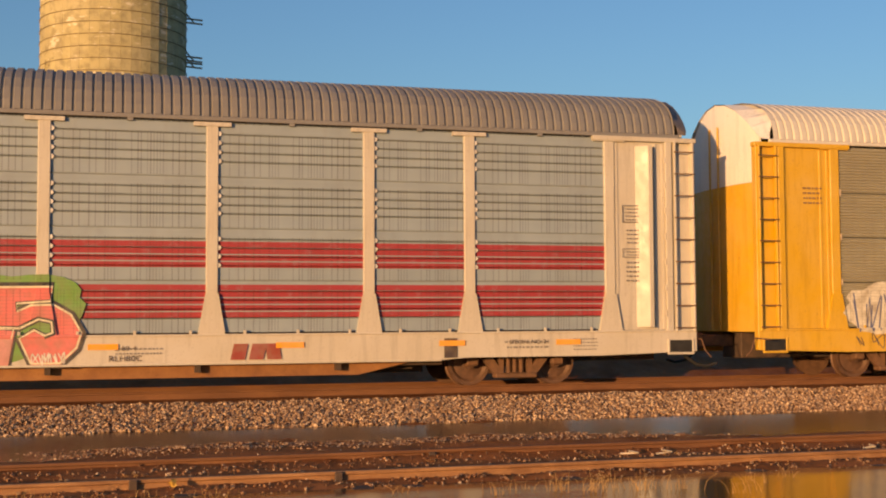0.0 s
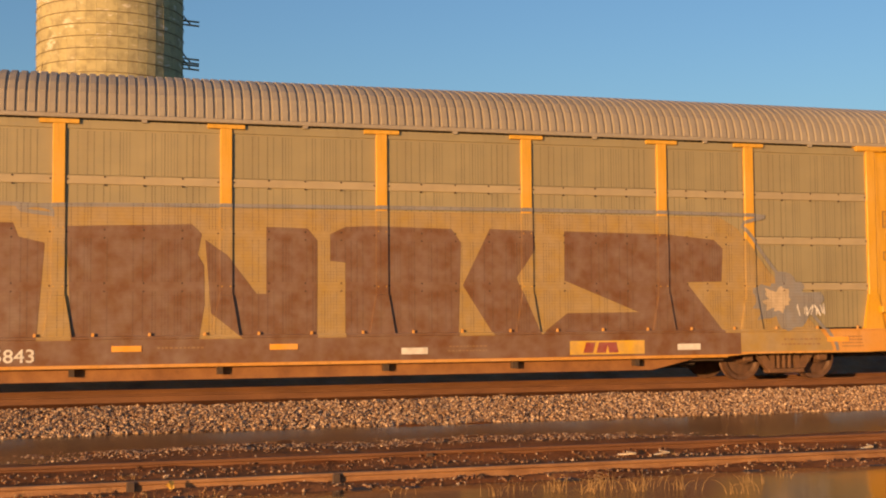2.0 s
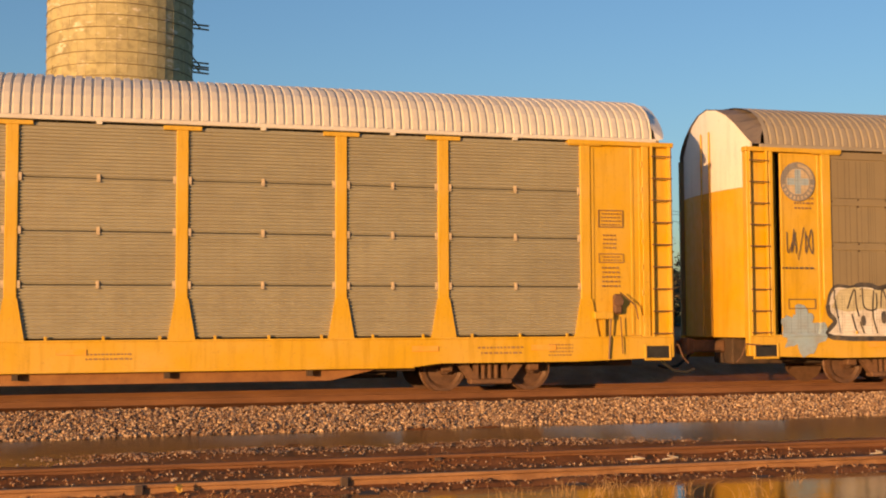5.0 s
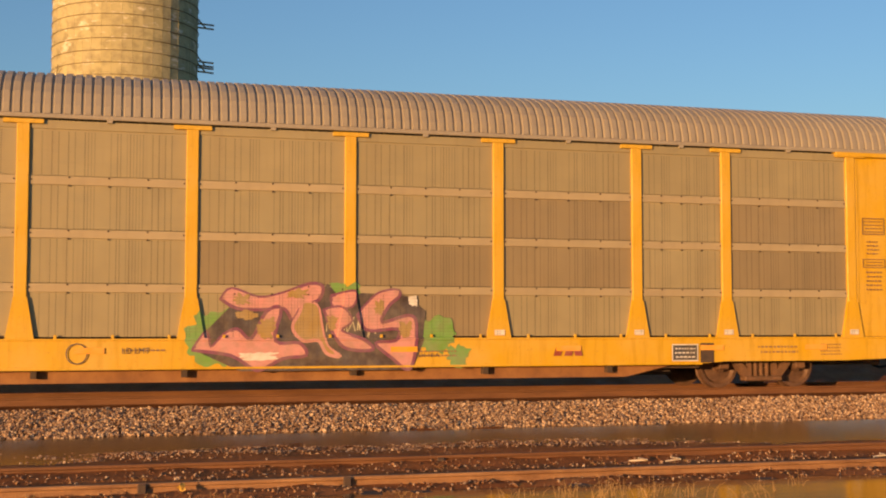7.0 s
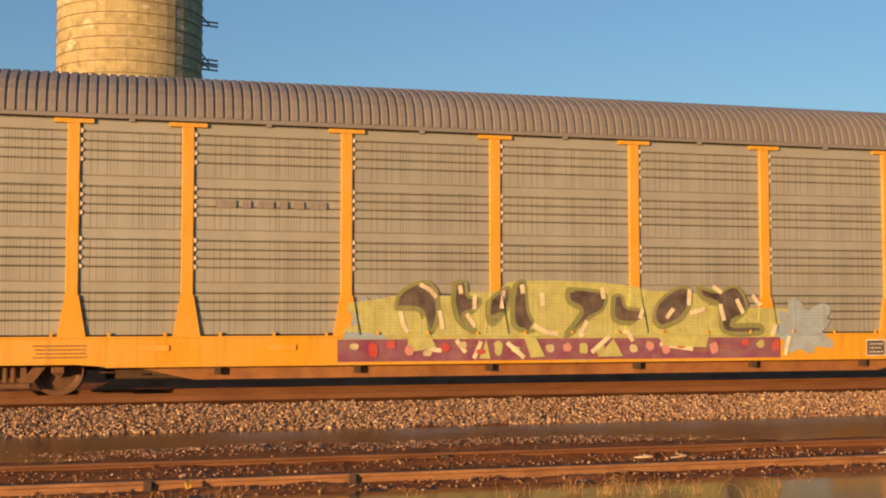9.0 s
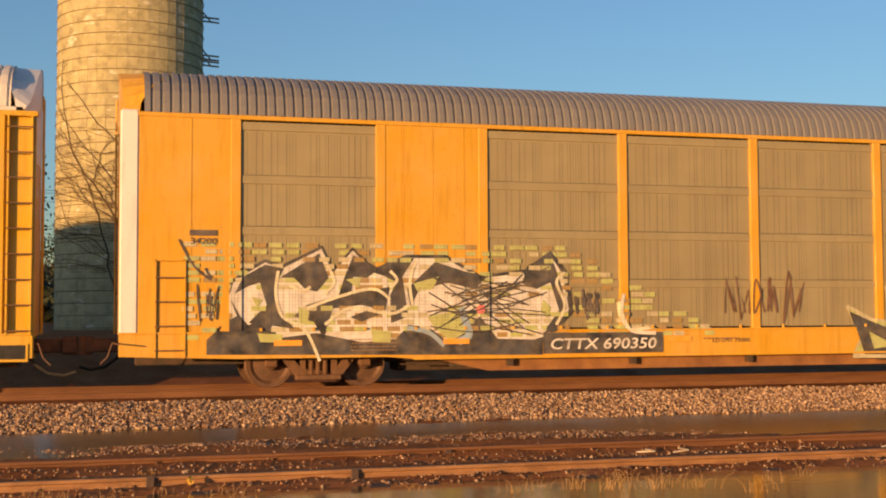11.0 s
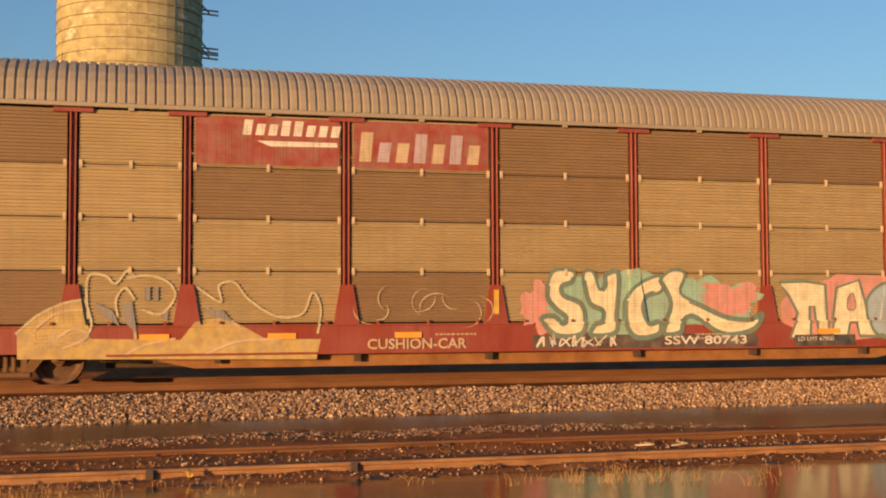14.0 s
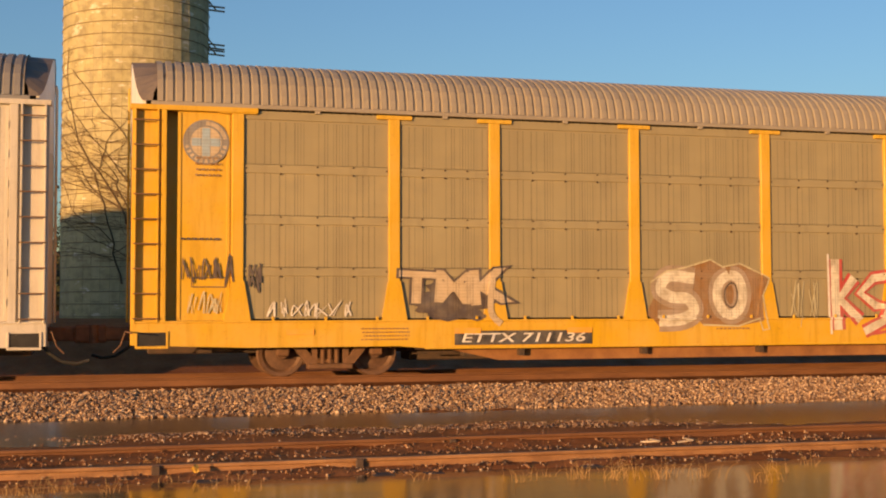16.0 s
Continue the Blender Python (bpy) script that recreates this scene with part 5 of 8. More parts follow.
        self.shape(out + inn[::-1], paint, layer, name)

    def wild(self, x0, x1, z0, z1, seed, n, paints, size=0.34, layer=3, edge=None, thin=1.0):
        """Interlocked blades of paint, as in letters too wild to read."""
        rng = random.Random(seed)
        for k in range(n):
            cx, cz = x0 + (x1 - x0) * (k + rng.random()) / n, rng.uniform(z0 + 0.15, z1 - 0.15)
            r, a, span, w = size * rng.uniform(0.6, 1.3), rng.uniform(0, 6.28), rng.uniform(1.6, 3.6), size * rng.uniform(0.5, 1.0) * thin
            flat = min(1.0, (z1 - z0) / (2.4 * r))
            if edge:
                self.crescent(cx, cz, r, a - 0.1, a + span + 0.1, w + 0.075, edge, layer + 0.02 * k, flat)
            self.crescent(cx, cz, r, a, a + span, w, paints[k % len(paints)], layer + 0.5 + 0.02 * k, flat)

    def mark_plate(self, text, x0, x1, z0, z1, ground="black", ink="white"):
        self.plate(x0, x1, z0, z1, ground, 5, "number_panel", label="black panel for the car's mark")
        pad = 0.18 * (z1 - z0)
        self.words(text, x0 + 0.14, x1 - 0.14, z0 + pad, z1 - pad, ink, 0.012, 6, "car_mark", shear=0.2)

    def reflectors(self, seed, skip=()):
        rng = random.Random(seed)
        for k, x in enumerate((-10.7, -7.6, -5.4, -3.1, -0.4, 2.4, 5.6, 8.6, 10.9)):
            if k in skip or rng.random() < 0.15:
                continue
            self.plate(x - 0.25, x + 0.25, 0.78, 0.88, REFLECT, 7, "reflector", label="orange reflective strip")

    def logo_blocks(self, x0, x1, z0, z1, paint, layer=6):
        """The leasing firm's emblem as three slanting blocks."""
        w = (x1 - x0) / 3
        for k in range(3):
            self.plate(x0 + k * w + 0.02, x0 + (k + 1) * w - 0.05, z0, z1, paint, layer, "emblem_block", slant=0.06 if k < 2 else -0.04)

    def notices(self, seed, ink="faint", box=True):
        """Small notices: data box, clearance lines and a yellow warning plate on the corner door."""
        self.bars(11.0, 11.5, 0.66, 0.92, 4, ink, seed + 1)
        self.bars(9.6, 10.5, 0.70, 0.90, 2, ink, seed + 2)
        self.bars(-9.6, -8.7, 0.66, 0.92, 4, ink, seed + 3)
        self.bars(2.6, 3.4, 0.68, 0.84, 2, ink, seed + 8)
        self.bars(-2.6, -1.8, 0.80, 0.89, 1, ink, seed + 9)
        if not box:
            return
        self.frame_box(12.06, 12.58, 3.12, 3.46, ink)
        self.bars(12.10, 12.54, 3.15, 3.43, 4, ink, seed)
        self.bars(12.14, 12.44, 2.70, 3.02, 4, ink, seed + 4)
        self.bars(12.12, 12.50, 1.96, 2.40, 5, ink, seed + 5)
        self.frame_box(12.06, 12.58, 2.44, 2.62, ink, 0.016, 3)
        self.bars(12.12, 12.52, 2.47, 2.59, 2, ink, seed + 6, 3)
        self.bars(-12.55, -12.1, 3.55, 3.95, 4, ink, seed + 7)

    def data_box(self, x0, x1):
        self.plate(x0, x1, 0.57, 0.90, "black", 5, "data_panel", label="black consolidated data panel")
        self.frame_box(x0, x1, 0.57, 0.90, "white", 0.022, 6)
        self.bars(x0 + 0.06, x1 - 0.06, 0.62, 0.86, 3, "white", 5, 6)
        self.plate(x1 + 0.05, x1 + 0.34, 0.54, 0.92, UNDER, 3, "valve_cover", label="dark valve cover plate")

    def emblem(self, cx, cz, old=False):
        """Round railway emblem: dark ring and pale cross."""
        self.ring(cx, cz, 0.27, 0.40, "grey", 1, label="round dark grey ring emblem")
        self.ring(cx, cz, 0.0, 0.27, "sand", 1, "emblem_field")
        c = "pale" if old else "sky"
        self.plate(cx - 0.07, cx + 0.07, cz - 0.25, cz + 0.25, c, 2, "emblem_bar")
        self.plate(cx - 0.25, cx - 0.075, cz - 0.07, cz + 0.07, c, 2, "emblem_bar")
        self.plate(cx + 0.075, cx + 0.25, cz - 0.07, cz + 0.07, c, 2, "emblem_bar")
        bm = bmesh.new()
        for k in range(22):
            a = 0.25 + 2.64 * k / 21 if k < 11 else 3.4 + 2.64 * (k - 11) / 10
            r0, r1 = 0.30, 0.37
            bm.faces.new([bm.verts.new((cx + r * math.cos(b), 0, cz + r * math.sin(b))) for r, b in ((r0, a - 0.07), (r1, a - 0.07), (r1, a + 0.07), (r0, a + 0.07))])
        self.put(bm, "sand", 2, "emblem_lettering")


def art_a():
    s = Side(car_a, "rib")
    s.cloud(-11.73, -8.84, 0.88, 1.98, "chalk", 3, 0, 0.15, label="pale spray ground"), s.scrawl(-11.60, -8.98, 0.93, 1.80, "blue", 3, 9, 0.03, 2)
    s.scrawl(-11.4, -9.4, 0.68, 0.92, "ink", 4, 6, 0.02)
    s.reflectors(1, (0,)), s.notices(10)


def art_b():
    s = Side(car_b, "silver")
    s.cloud(-1.26, 2.22, 0.57, 2.14, "green", 3, 0, 0.12, label="green spray halo")
    s.letter([(-1.17, 1.60), (-0.54, 2.00), (-0.09, 1.95), (-0.18, 1.07), (0.04, 1.05), (-0.11, 0.55), (-0.87, 0.57), (-1.01, 1.06), (-0.62, 1.10), (-0.64, 1.57), (-0.95, 1.31)], "salmon", "black", "fat salmon-red spray numeral", inner="cream", round=False)
    s.letter([(-0.05, 1.86), (0.16, 1.99), (0.42, 1.97), (0.61, 1.80), (0.58, 1.55), (0.29, 1.13), (0.99, 1.14), (0.89, 0.54), (-0.07, 0.55), (0.12, 1.01), (-0.15, 1.06), (-0.09, 1.30), (0.15, 1.45), (0.24, 1.59), (0.16, 1.65), (-0.05, 1.53)], "salmon", "black", "fat salmon-red spray numeral", layer=3.4, inner="cream", round=False)
    s.letter([(0.65, 1.88), (1.58, 1.89), (1.55, 1.63), (0.98, 1.59), (0.99, 1.45), (1.22, 1.56), (1.60, 1.57), (1.90, 1.39), (2.08, 1.07), (2.00, 0.80), (1.72, 0.53), (1.23, 0.53), (1.03, 0.97), (1.28, 1.12), (1.46, 1.02), (1.59, 1.07), (1.57, 1.26), (1.35, 1.31), (1.03, 1.15), (0.59, 1.18)], "salmon", "black", "fat salmon-red spray numeral", layer=3.8, inner="cream", round=False)
    s.shape([(-0.94, 1.00), (0.02, 0.99), (-0.11, 0.55), (-0.87, 0.57)], "pink", 5.6), s.shape([(0.12, 0.99), (0.94, 0.98), (0.88, 0.54), (-0.03, 0.55)], "pink", 5.6)
    s.scrawl(-0.69, -0.18, 0.60, 0.79, "white", 5, 5, 0.02, 7), s.scrawl(0.21, 0.64, 0.61, 0.74, "white", 6, 4, 0.02, 7), s.scrawl(1.25, 1.76, 0.57, 0.76, "white", 7, 5, 0.02, 7)
    s.plate(-6.94, -4.34, 3.95, 4.70, "maroon", 1, "sign_panel", label="red railway sign panel")
    s.ring(-6.35, 4.36, 0.0, 0.27, "white", 2, "sign_emblem")
    for k in range(4):
        s.plate(-6.6 + 0.05 * k, -6.1, 4.18 + 0.1 * k, 4.215 + 0.1 * k, "maroon", 3, "emblem_bar")
    for k in range(8):
        s.plate(-5.95 + 0.18 * k, -5.82 + 0.18 * k, 4.30, 4.50 + (0.06 if k in (0, 4) else 0), "white", 2, "sign_block", slant=0.03)
    for k in range(10):
        s.plate(-5.55 + 0.085 * k, -5.49 + 0.085 * k, 4.12, 4.20, "white", 2, "sign_block")
    s.mark_plate("ETTX 706358", -6.8, -4.28, 0.66, 0.86)
    s.logo_blocks(4.53, 5.5, 0.58, 0.86, "maroon")
    s.words("LD LMT 72000", -2.6, -1.9, 0.62, 0.70, "ink", 0, 6)
    s.words("RLH80C", 2.5, 3.05, 0.58, 0.68, "ink", 0, 6)
    s.words("L-89-4", 2.6, 2.95, 0.76, 0.84, "ink", 0, 6)
    s.words("SPECIAL NO. 24", 9.72, 10.5, 0.80, 0.88, "ink", 0, 6)
    s.words("IXE", -12.8, -12.5, 2.16, 2.26, "ink", 0.01, 2)
    s.words("11697", -12.8, -12.4, 1.98, 2.10, "ink", 0.01, 2)
    s.scrawl(-13.0, -12.2, 1.5, 1.95, "ink", 8, 2, 0.02)
    s.scrawl(-13.5, -13.2, 1.2, 1.6, "green", 9, 1, 0.03)
    s.reflectors(2), s.notices(20, "grey")
    s.plate(7.35 + 1.1, 7.6 + 1.1, 0.56, 0.92, "ink", 3, "valve_cover")


def art_c():
    s = Side(car_c, "flat")
    s.shape([(-11.64, 2.99), (-9.47, 3.00), (-9.41, 2.40), (-8.92, 2.96), (-7.76, 2.97), (-7.61, 2.70), (-8.03, 2.00), (-7.33, 0.98), (-11.19, 1.00), (-11.35, 2.37)], "brown", 2, "spray_letter", "huge faded brown letter")
    s.shape([(-6.90, 2.72), (-6.57, 2.99), (-4.96, 2.98), (-4.87, 2.74), (-4.45, 2.64), (-4.58, 0.92), (-6.31, 0.94), (-6.30, 2.31), (-6.77, 2.31)], "brown", 2, "spray_letter", "huge faded brown letter")
    s.letter([(-12.70, 1.80), (-12.54, 2.00), (-12.22, 2.00), (-12.00, 1.85), (-12.00, 1.42), (-12.24, 1.23), (-12.58, 1.31)], "dust", "grey", "round worn tag", layer=2, edge=0.03), s.cloud(-12.61, -12.10, 1.56, 1.92, "grey", 8, 3, 0.3), s.scrawl(-12.62, -12.07, 1.31, 1.56, "black", 8, 4, 0.025, 3), s.shape([(-12.73, 1.33), (-11.63, 1.61), (-11.56, 0.91), (-12.00, 0.92), (-12.05, 1.13), (-12.55, 0.99)], "chalk", 1)
    s.shape([(-10.97, 1.56), (-10.54, 1.85), (-10.23, 2.02), (-10.30, 1.70), (-10.59, 1.46), (-10.83, 1.43)], "dust", 4), s.scrawl(-9.09, -8.66, 1.02, 1.55, "chalk", 33, 3, 0.03, 4)
    s.shape([(-4.10, 2.93), (-2.00, 2.99), (-1.83, 2.82), (-1.90, 2.46), (-1.79, 2.27), (-1.78, 1.58), (-1.88, 0.95), (-4.01, 0.97)], "brown", 2, "spray_letter", "huge faded brown letter")
    s.shape([(-1.77, 2.72), (-1.39, 2.45), (-0.87, 1.77), (-0.70, 1.77), (-0.70, 2.96), (0.04, 2.94), (0.22, 2.73), (0.21, 0.96), (-1.09, 0.96), (-1.67, 1.43)], "brown", 2, "spray_letter", "huge faded brown letter")
    s.shape([(0.45, 2.84), (0.73, 2.98), (1.24, 3.00), (2.74, 2.97), (2.92, 2.71), (2.86, 0.91), (0.73, 0.93), (0.73, 2.33), (0.45, 2.36)], "brown", 2, "spray_letter", "huge faded brown letter")
    s.shape([(3.49, 2.98), (4.36, 2.95), (4.39, 2.62), (4.01, 2.06), (4.53, 0.89), (3.61, 0.90), (2.95, 1.92)], "brown", 2, "spray_letter", "huge faded brown letter")
    s.shape([(4.99, 2.95), (7.13, 2.92), (8.17, 2.82), (8.36, 2.65), (8.32, 2.00), (7.55, 1.98), (8.47, 0.86), (4.39, 0.91), (5.03, 1.39), (6.52, 1.40), (4.98, 2.01)], "brown", 2, "spray_letter", "huge faded brown letter")
    s.shape([(-12.5, 0.60), (-12.5, 2.6), (-11.9, 3.1), (-9.0, 3.14), (-8.7, 3.28), (8.3, 3.28), (8.7, 3.05), (9.4, 2.2), (10.2, 1.35), (10.75, 0.75), (10.8, 0.60)], "gold", 0, label="dull gold spray ground")
    s.stroke([(-12.0, 3.16), (-11.0, 3.24), (-7.2, 3.16), (-6.8, 3.3), (-4.6, 3.28), (-4.3, 3.12), (-3.9, 3.3), (8.3, 3.34), (8.8, 3.1), (9.5, 2.25), (10.3, 1.4), (10.8, 0.85), (10.9, 0.6)], 0.07, "grey", 1, "spray_edge")
    s.plate(-12.1, 8.7, 0.56, 0.98, "brown", 1, "spray_patch")
    s.cloud(8.9, 10.6, 1.05, 2.2, "grey", 5, 2, 0.5), s.cloud(9.2, 10.0, 1.3, 1.9, "sand", 6, 3, 0.5)
    s.scrawl(-12.6, -12.1, 1.3, 1.75, "black", 8, 3, 0.03, 3)
    s.plate(-8.85, -7.16, 3.40, 4.68, YELLOW_DEEP, 1, "sign_panel", label="plain yellow sign panel")
    s.shape([(-8.58, 3.62), (-8.5, 4.35), (-8.1, 4.42), (-7.35, 4.30), (-7.45, 3.50), (-7.9, 3.58)], "white", 2, "torn_poster", "torn white paper poster")
    s.stroke([(-8.5, 4.1), (-8.1, 4.0), (-7.6, 4.14)], 0.02, "grey", 3), s.stroke([(-8.1, 3.85), (-7.7, 3.55)], 0.02, "grey", 3)
    s.scrawl(9.9, 10.7, 1.3, 1.55, "white", 3, 5, 0.025, 4)
    s.words("TTGX 995843", -6.65, -4.6, 0.62, 0.84, "white", 0.012, 5, "car_mark")
    s.plate(5.05, 6.6, 0.60, 0.86, "orange", 4, "emblem_ground"), s.logo_blocks(5.3, 6.1, 0.63, 0.83, "maroon")
    for x in (-9.3, 1.75, 7.3):
        s.plate(x, x + 0.5, 0.66, 0.78, "white", 5, "white_strip")
    s.reflectors(3, (5,)), s.notices(30)


def art_d():
    s = Side(car_d, "flat")
    s.letter([(-11.85, 1.58), (-11.74, 1.88), (-11.57, 2.00), (-11.25, 1.97), (-11.06, 2.04), (-10.79, 2.03), (-10.59, 1.97), (-10.25, 2.05), (-9.90, 2.01), (-9.65, 2.08), (-9.31, 2.05), (-9.06, 1.92), (-8.84, 1.99), (-8.92, 1.63), (-8.87, 0.97), (-9.28, 0.95), (-11.73, 0.97), (-11.68, 1.29), (-11.81, 1.44)], "white", "black", "white spray lettering tinted green above", layer=1)
    s.shape([(-11.77, 1.58), (-11.53, 1.94), (-11.17, 1.99), (-10.59, 1.93), (-9.90, 1.97), (-9.41, 2.00), (-9.08, 1.87), (-9.15, 1.58), (-9.80, 1.51), (-10.78, 1.55), (-11.36, 1.49)], "pale", 3)
    for run in ([(-11.65, 1.94), (-11.67, 1.58), (-11.57, 1.36)], [(-11.36, 1.55), (-11.19, 1.95), (-11.15, 1.63), (-11.09, 1.39)], [(-11.00, 1.98), (-10.96, 1.58), (-10.69, 1.55), (-10.67, 1.88)], [(-10.73, 1.93), (-10.76, 1.43), (-10.66, 1.04)], [(-10.57, 1.58), (-10.53, 1.95), (-10.41, 1.73), (-10.30, 1.98)], [(-10.28, 1.98), (-10.25, 1.55), (-9.90, 1.58), (-9.88, 1.93)], [(-10.18, 1.35), (-9.95, 1.43), (-9.80, 1.28), (-9.80, 0.98)]):
        s.stroke(run, 0.035, "black", 5)
    for run in ([(-9.80, 1.58), (-9.81, 1.88), (-9.66, 2.03), (-9.41, 1.98), (-9.36, 1.63)], [(-9.69, 1.63), (-9.59, 1.83), (-9.53, 1.63)], [(-9.35, 1.58), (-9.29, 1.88), (-9.21, 1.73)], [(-11.26, 1.44), (-11.14, 1.05)], [(-11.07, 1.29), (-10.97, 1.04)], [(-9.46, 1.38), (-9.30, 1.23), (-9.25, 0.98)], [(-9.08, 1.83), (-9.12, 1.58), (-9.20, 1.43)]):
        s.stroke(run, 0.035, "black", 5)
    s.cloud(-11.05, -10.93, 1.20, 1.42, "black", 5, 5, 0.1, 14), s.cloud(-10.57, -10.43, 1.24, 1.51, "black", 6, 5, 0.1, 14), s.cloud(-9.67, -9.54, 1.18, 1.48, "black", 7, 5, 0.1, 14)
    s.letter([(4.92, 2.27), (4.99, 2.82), (5.15, 2.51), (5.38, 2.99), (5.46, 2.50), (5.76, 2.83), (5.61, 2.27)], "sand", "black", "spiky spray-painted crown", layer=2, round=False)
    s.letter([(3.79, 2.35), (4.08, 2.47), (4.56, 2.50), (4.48, 2.23), (4.39, 1.89), (4.58, 1.77), (4.53, 1.20), (4.35, 1.04), (4.05, 1.08), (3.76, 1.27), (3.77, 1.50), (3.93, 1.71), (3.79, 1.78), (3.81, 1.92), (3.97, 1.99), (3.83, 2.17)], "white", "black", "white bubble spray letter", layer=3)
    s.letter([(4.58, 2.35), (4.75, 2.51), (4.90, 2.39), (4.95, 1.89), (5.07, 1.73), (5.09, 1.13), (4.94, 1.03), (4.64, 1.10), (4.50, 1.27), (4.58, 1.81)], "white", "black", "white bubble spray letter", layer=3.6)
    s.letter([(5.77, 2.46), (6.10, 2.58), (6.39, 2.48), (6.34, 2.19), (6.14, 1.94), (6.22, 1.46), (6.44, 1.20), (6.37, 1.00), (5.78, 1.02), (5.63, 1.42), (5.76, 1.84)], "white", "black", "white bubble spray letter", layer=3.3)
    s.letter([(6.45, 2.36), (6.65, 2.52), (6.94, 2.41), (7.07, 1.99), (6.87, 1.87), (6.93, 1.73), (7.09, 1.56), (6.90, 1.44), (7.05, 1.20), (6.91, 0.99), (6.63, 0.85), (6.41, 1.00), (6.31, 1.63)], "white", "black", "white bubble spray letter", layer=4.2)
    s.letter([(4.91, 2.25), (5.06, 2.37), (5.58, 2.38), (5.64, 2.04), (5.54, 1.65), (5.33, 1.52), (5.08, 1.62), (4.92, 1.92)], "white", "black", "round white spray face", layer=4.8)
    s.letter([(5.13, 1.07), (5.33, 1.15), (5.60, 1.13), (5.50, 1.00), (5.24, 0.99)], "white", "black", layer=5.4), s.letter([(4.87, 0.78), (5.02, 0.84), (5.19, 0.72), (5.16, 0.62), (4.92, 0.64)], "white", "black", layer=5.4), s.letter([(5.24, 0.76), (5.49, 0.84), (5.67, 0.73), (5.59, 0.61), (5.28, 0.61)], "white", "black", layer=5.4)
    s.stroke([(5.20, 0.99), (5.09, 0.80)], 0.06, "white", 5.8), s.stroke([(5.32, 0.99), (5.39, 0.80)], 0.06, "white", 5.8)
    s.cloud(5.30, 5.41, 1.81, 2.17, "black", 3, 6.4, 0.05, 16), s.cloud(5.43, 5.53, 1.83, 2.16, "black", 4, 6.4, 0.05, 16), s.cloud(6.49, 6.65, 1.45, 1.87, "black", 5, 6.4, 0.05, 16)
    s.stroke([(5.09, 1.65), (5.24, 1.57), (5.44, 1.58), (5.57, 1.69)], 0.03, "black", 6.4), s.stroke([(4.99, 2.17), (5.17, 2.27), (5.39, 2.29), (5.59, 2.25)], 0.035, "black", 6.4)
    s.stroke([(4.16, 1.99), (4.16, 1.86), (4.39, 1.88)], 0.03, "black", 6.4), s.stroke([(4.58, 1.63), (4.90, 1.65), (5.06, 1.71)], 0.03, "black", 6.4), s.stroke([(5.85, 1.92), (5.98, 1.86), (5.89, 1.75), (6.00, 1.67), (5.89, 1.57)], 0.03, "black", 6.4), s.stroke([(5.83, 1.63), (6.18, 1.63)], 0.03, "black", 6.4)
    s.scrawl(3.87, 4.31, 1.12, 1.32, "black", 2, 3, 0.02, 6.4), s.scrawl(6.02, 6.22, 1.08, 1.29, "black", 7, 2, 0.015, 6.4)
    s.cloud(9.23, 11.85, 0.95, 2.56, "lilac", 8, 0, 0.5), s.cloud(10.10, 10.89, 0.56, 0.95, "lilac", 6, 1, 0.3)
    s.letter([(9.75, 2.60), (10.20, 2.54), (10.98, 2.11), (11.25, 1.72), (11.35, 1.22), (11.30, 0.75), (10.89, 0.79), (10.74, 1.04), (10.50, 1.24), (10.25, 1.09), (9.94, 0.81), (9.09, 0.77), (8.89, 0.97), (8.74, 1.60), (9.31, 1.62), (9.42, 1.18), (9.63, 1.03), (9.87, 1.10), (10.19, 1.37), (10.50, 1.46), (10.80, 1.33), (10.78, 1.75), (10.64, 1.92), (10.25, 2.01), (10.17, 1.68), (9.74, 1.68)], "ink", "ink", layer=1, round=False)
    s.letter([(9.87, 2.63), (10.38, 2.50), (11.05, 2.11), (11.28, 1.72), (11.39, 1.28), (11.34, 0.81), (11.10, 0.81), (10.81, 1.11), (10.53, 1.33), (10.26, 1.20), (9.96, 0.89), (9.22, 0.90), (9.02, 1.19), (8.88, 1.62), (9.42, 1.61), (9.49, 1.24), (9.69, 1.07), (9.93, 1.15), (10.24, 1.40), (10.54, 1.48), (10.92, 1.30), (10.85, 1.76), (10.67, 1.97), (10.25, 2.10), (10.16, 1.75), (9.86, 1.81)], "orange", "ink", "folded orange spray figure", layer=2.4, edge=0.03, round=False)
    s.letter([(10.24, 1.70), (10.75, 1.64), (10.75, 1.48), (10.24, 1.55)], "orange", "ink", layer=2.8, edge=0.03, round=False), s.stroke([(10.11, 2.36), (10.10, 2.06), (10.03, 1.89)], 0.03, "ink", 4), s.stroke([(10.11, 2.30), (10.27, 2.11)], 0.03, "ink", 4), s.stroke([(9.07, 1.53), (9.16, 1.13)], 0.03, "ink", 4)
    s.stroke([(9.29, 0.84), (9.86, 0.87), (10.23, 1.11), (10.52, 1.24), (10.84, 0.97)], 0.10, "dust", 4), s.scrawl(9.51, 9.85, 1.18, 1.49, "ink", 3, 3, 0.02, 3), s.scrawl(11.37, 11.82, 1.52, 1.72, "ink", 5, 4, 0.02, 2)
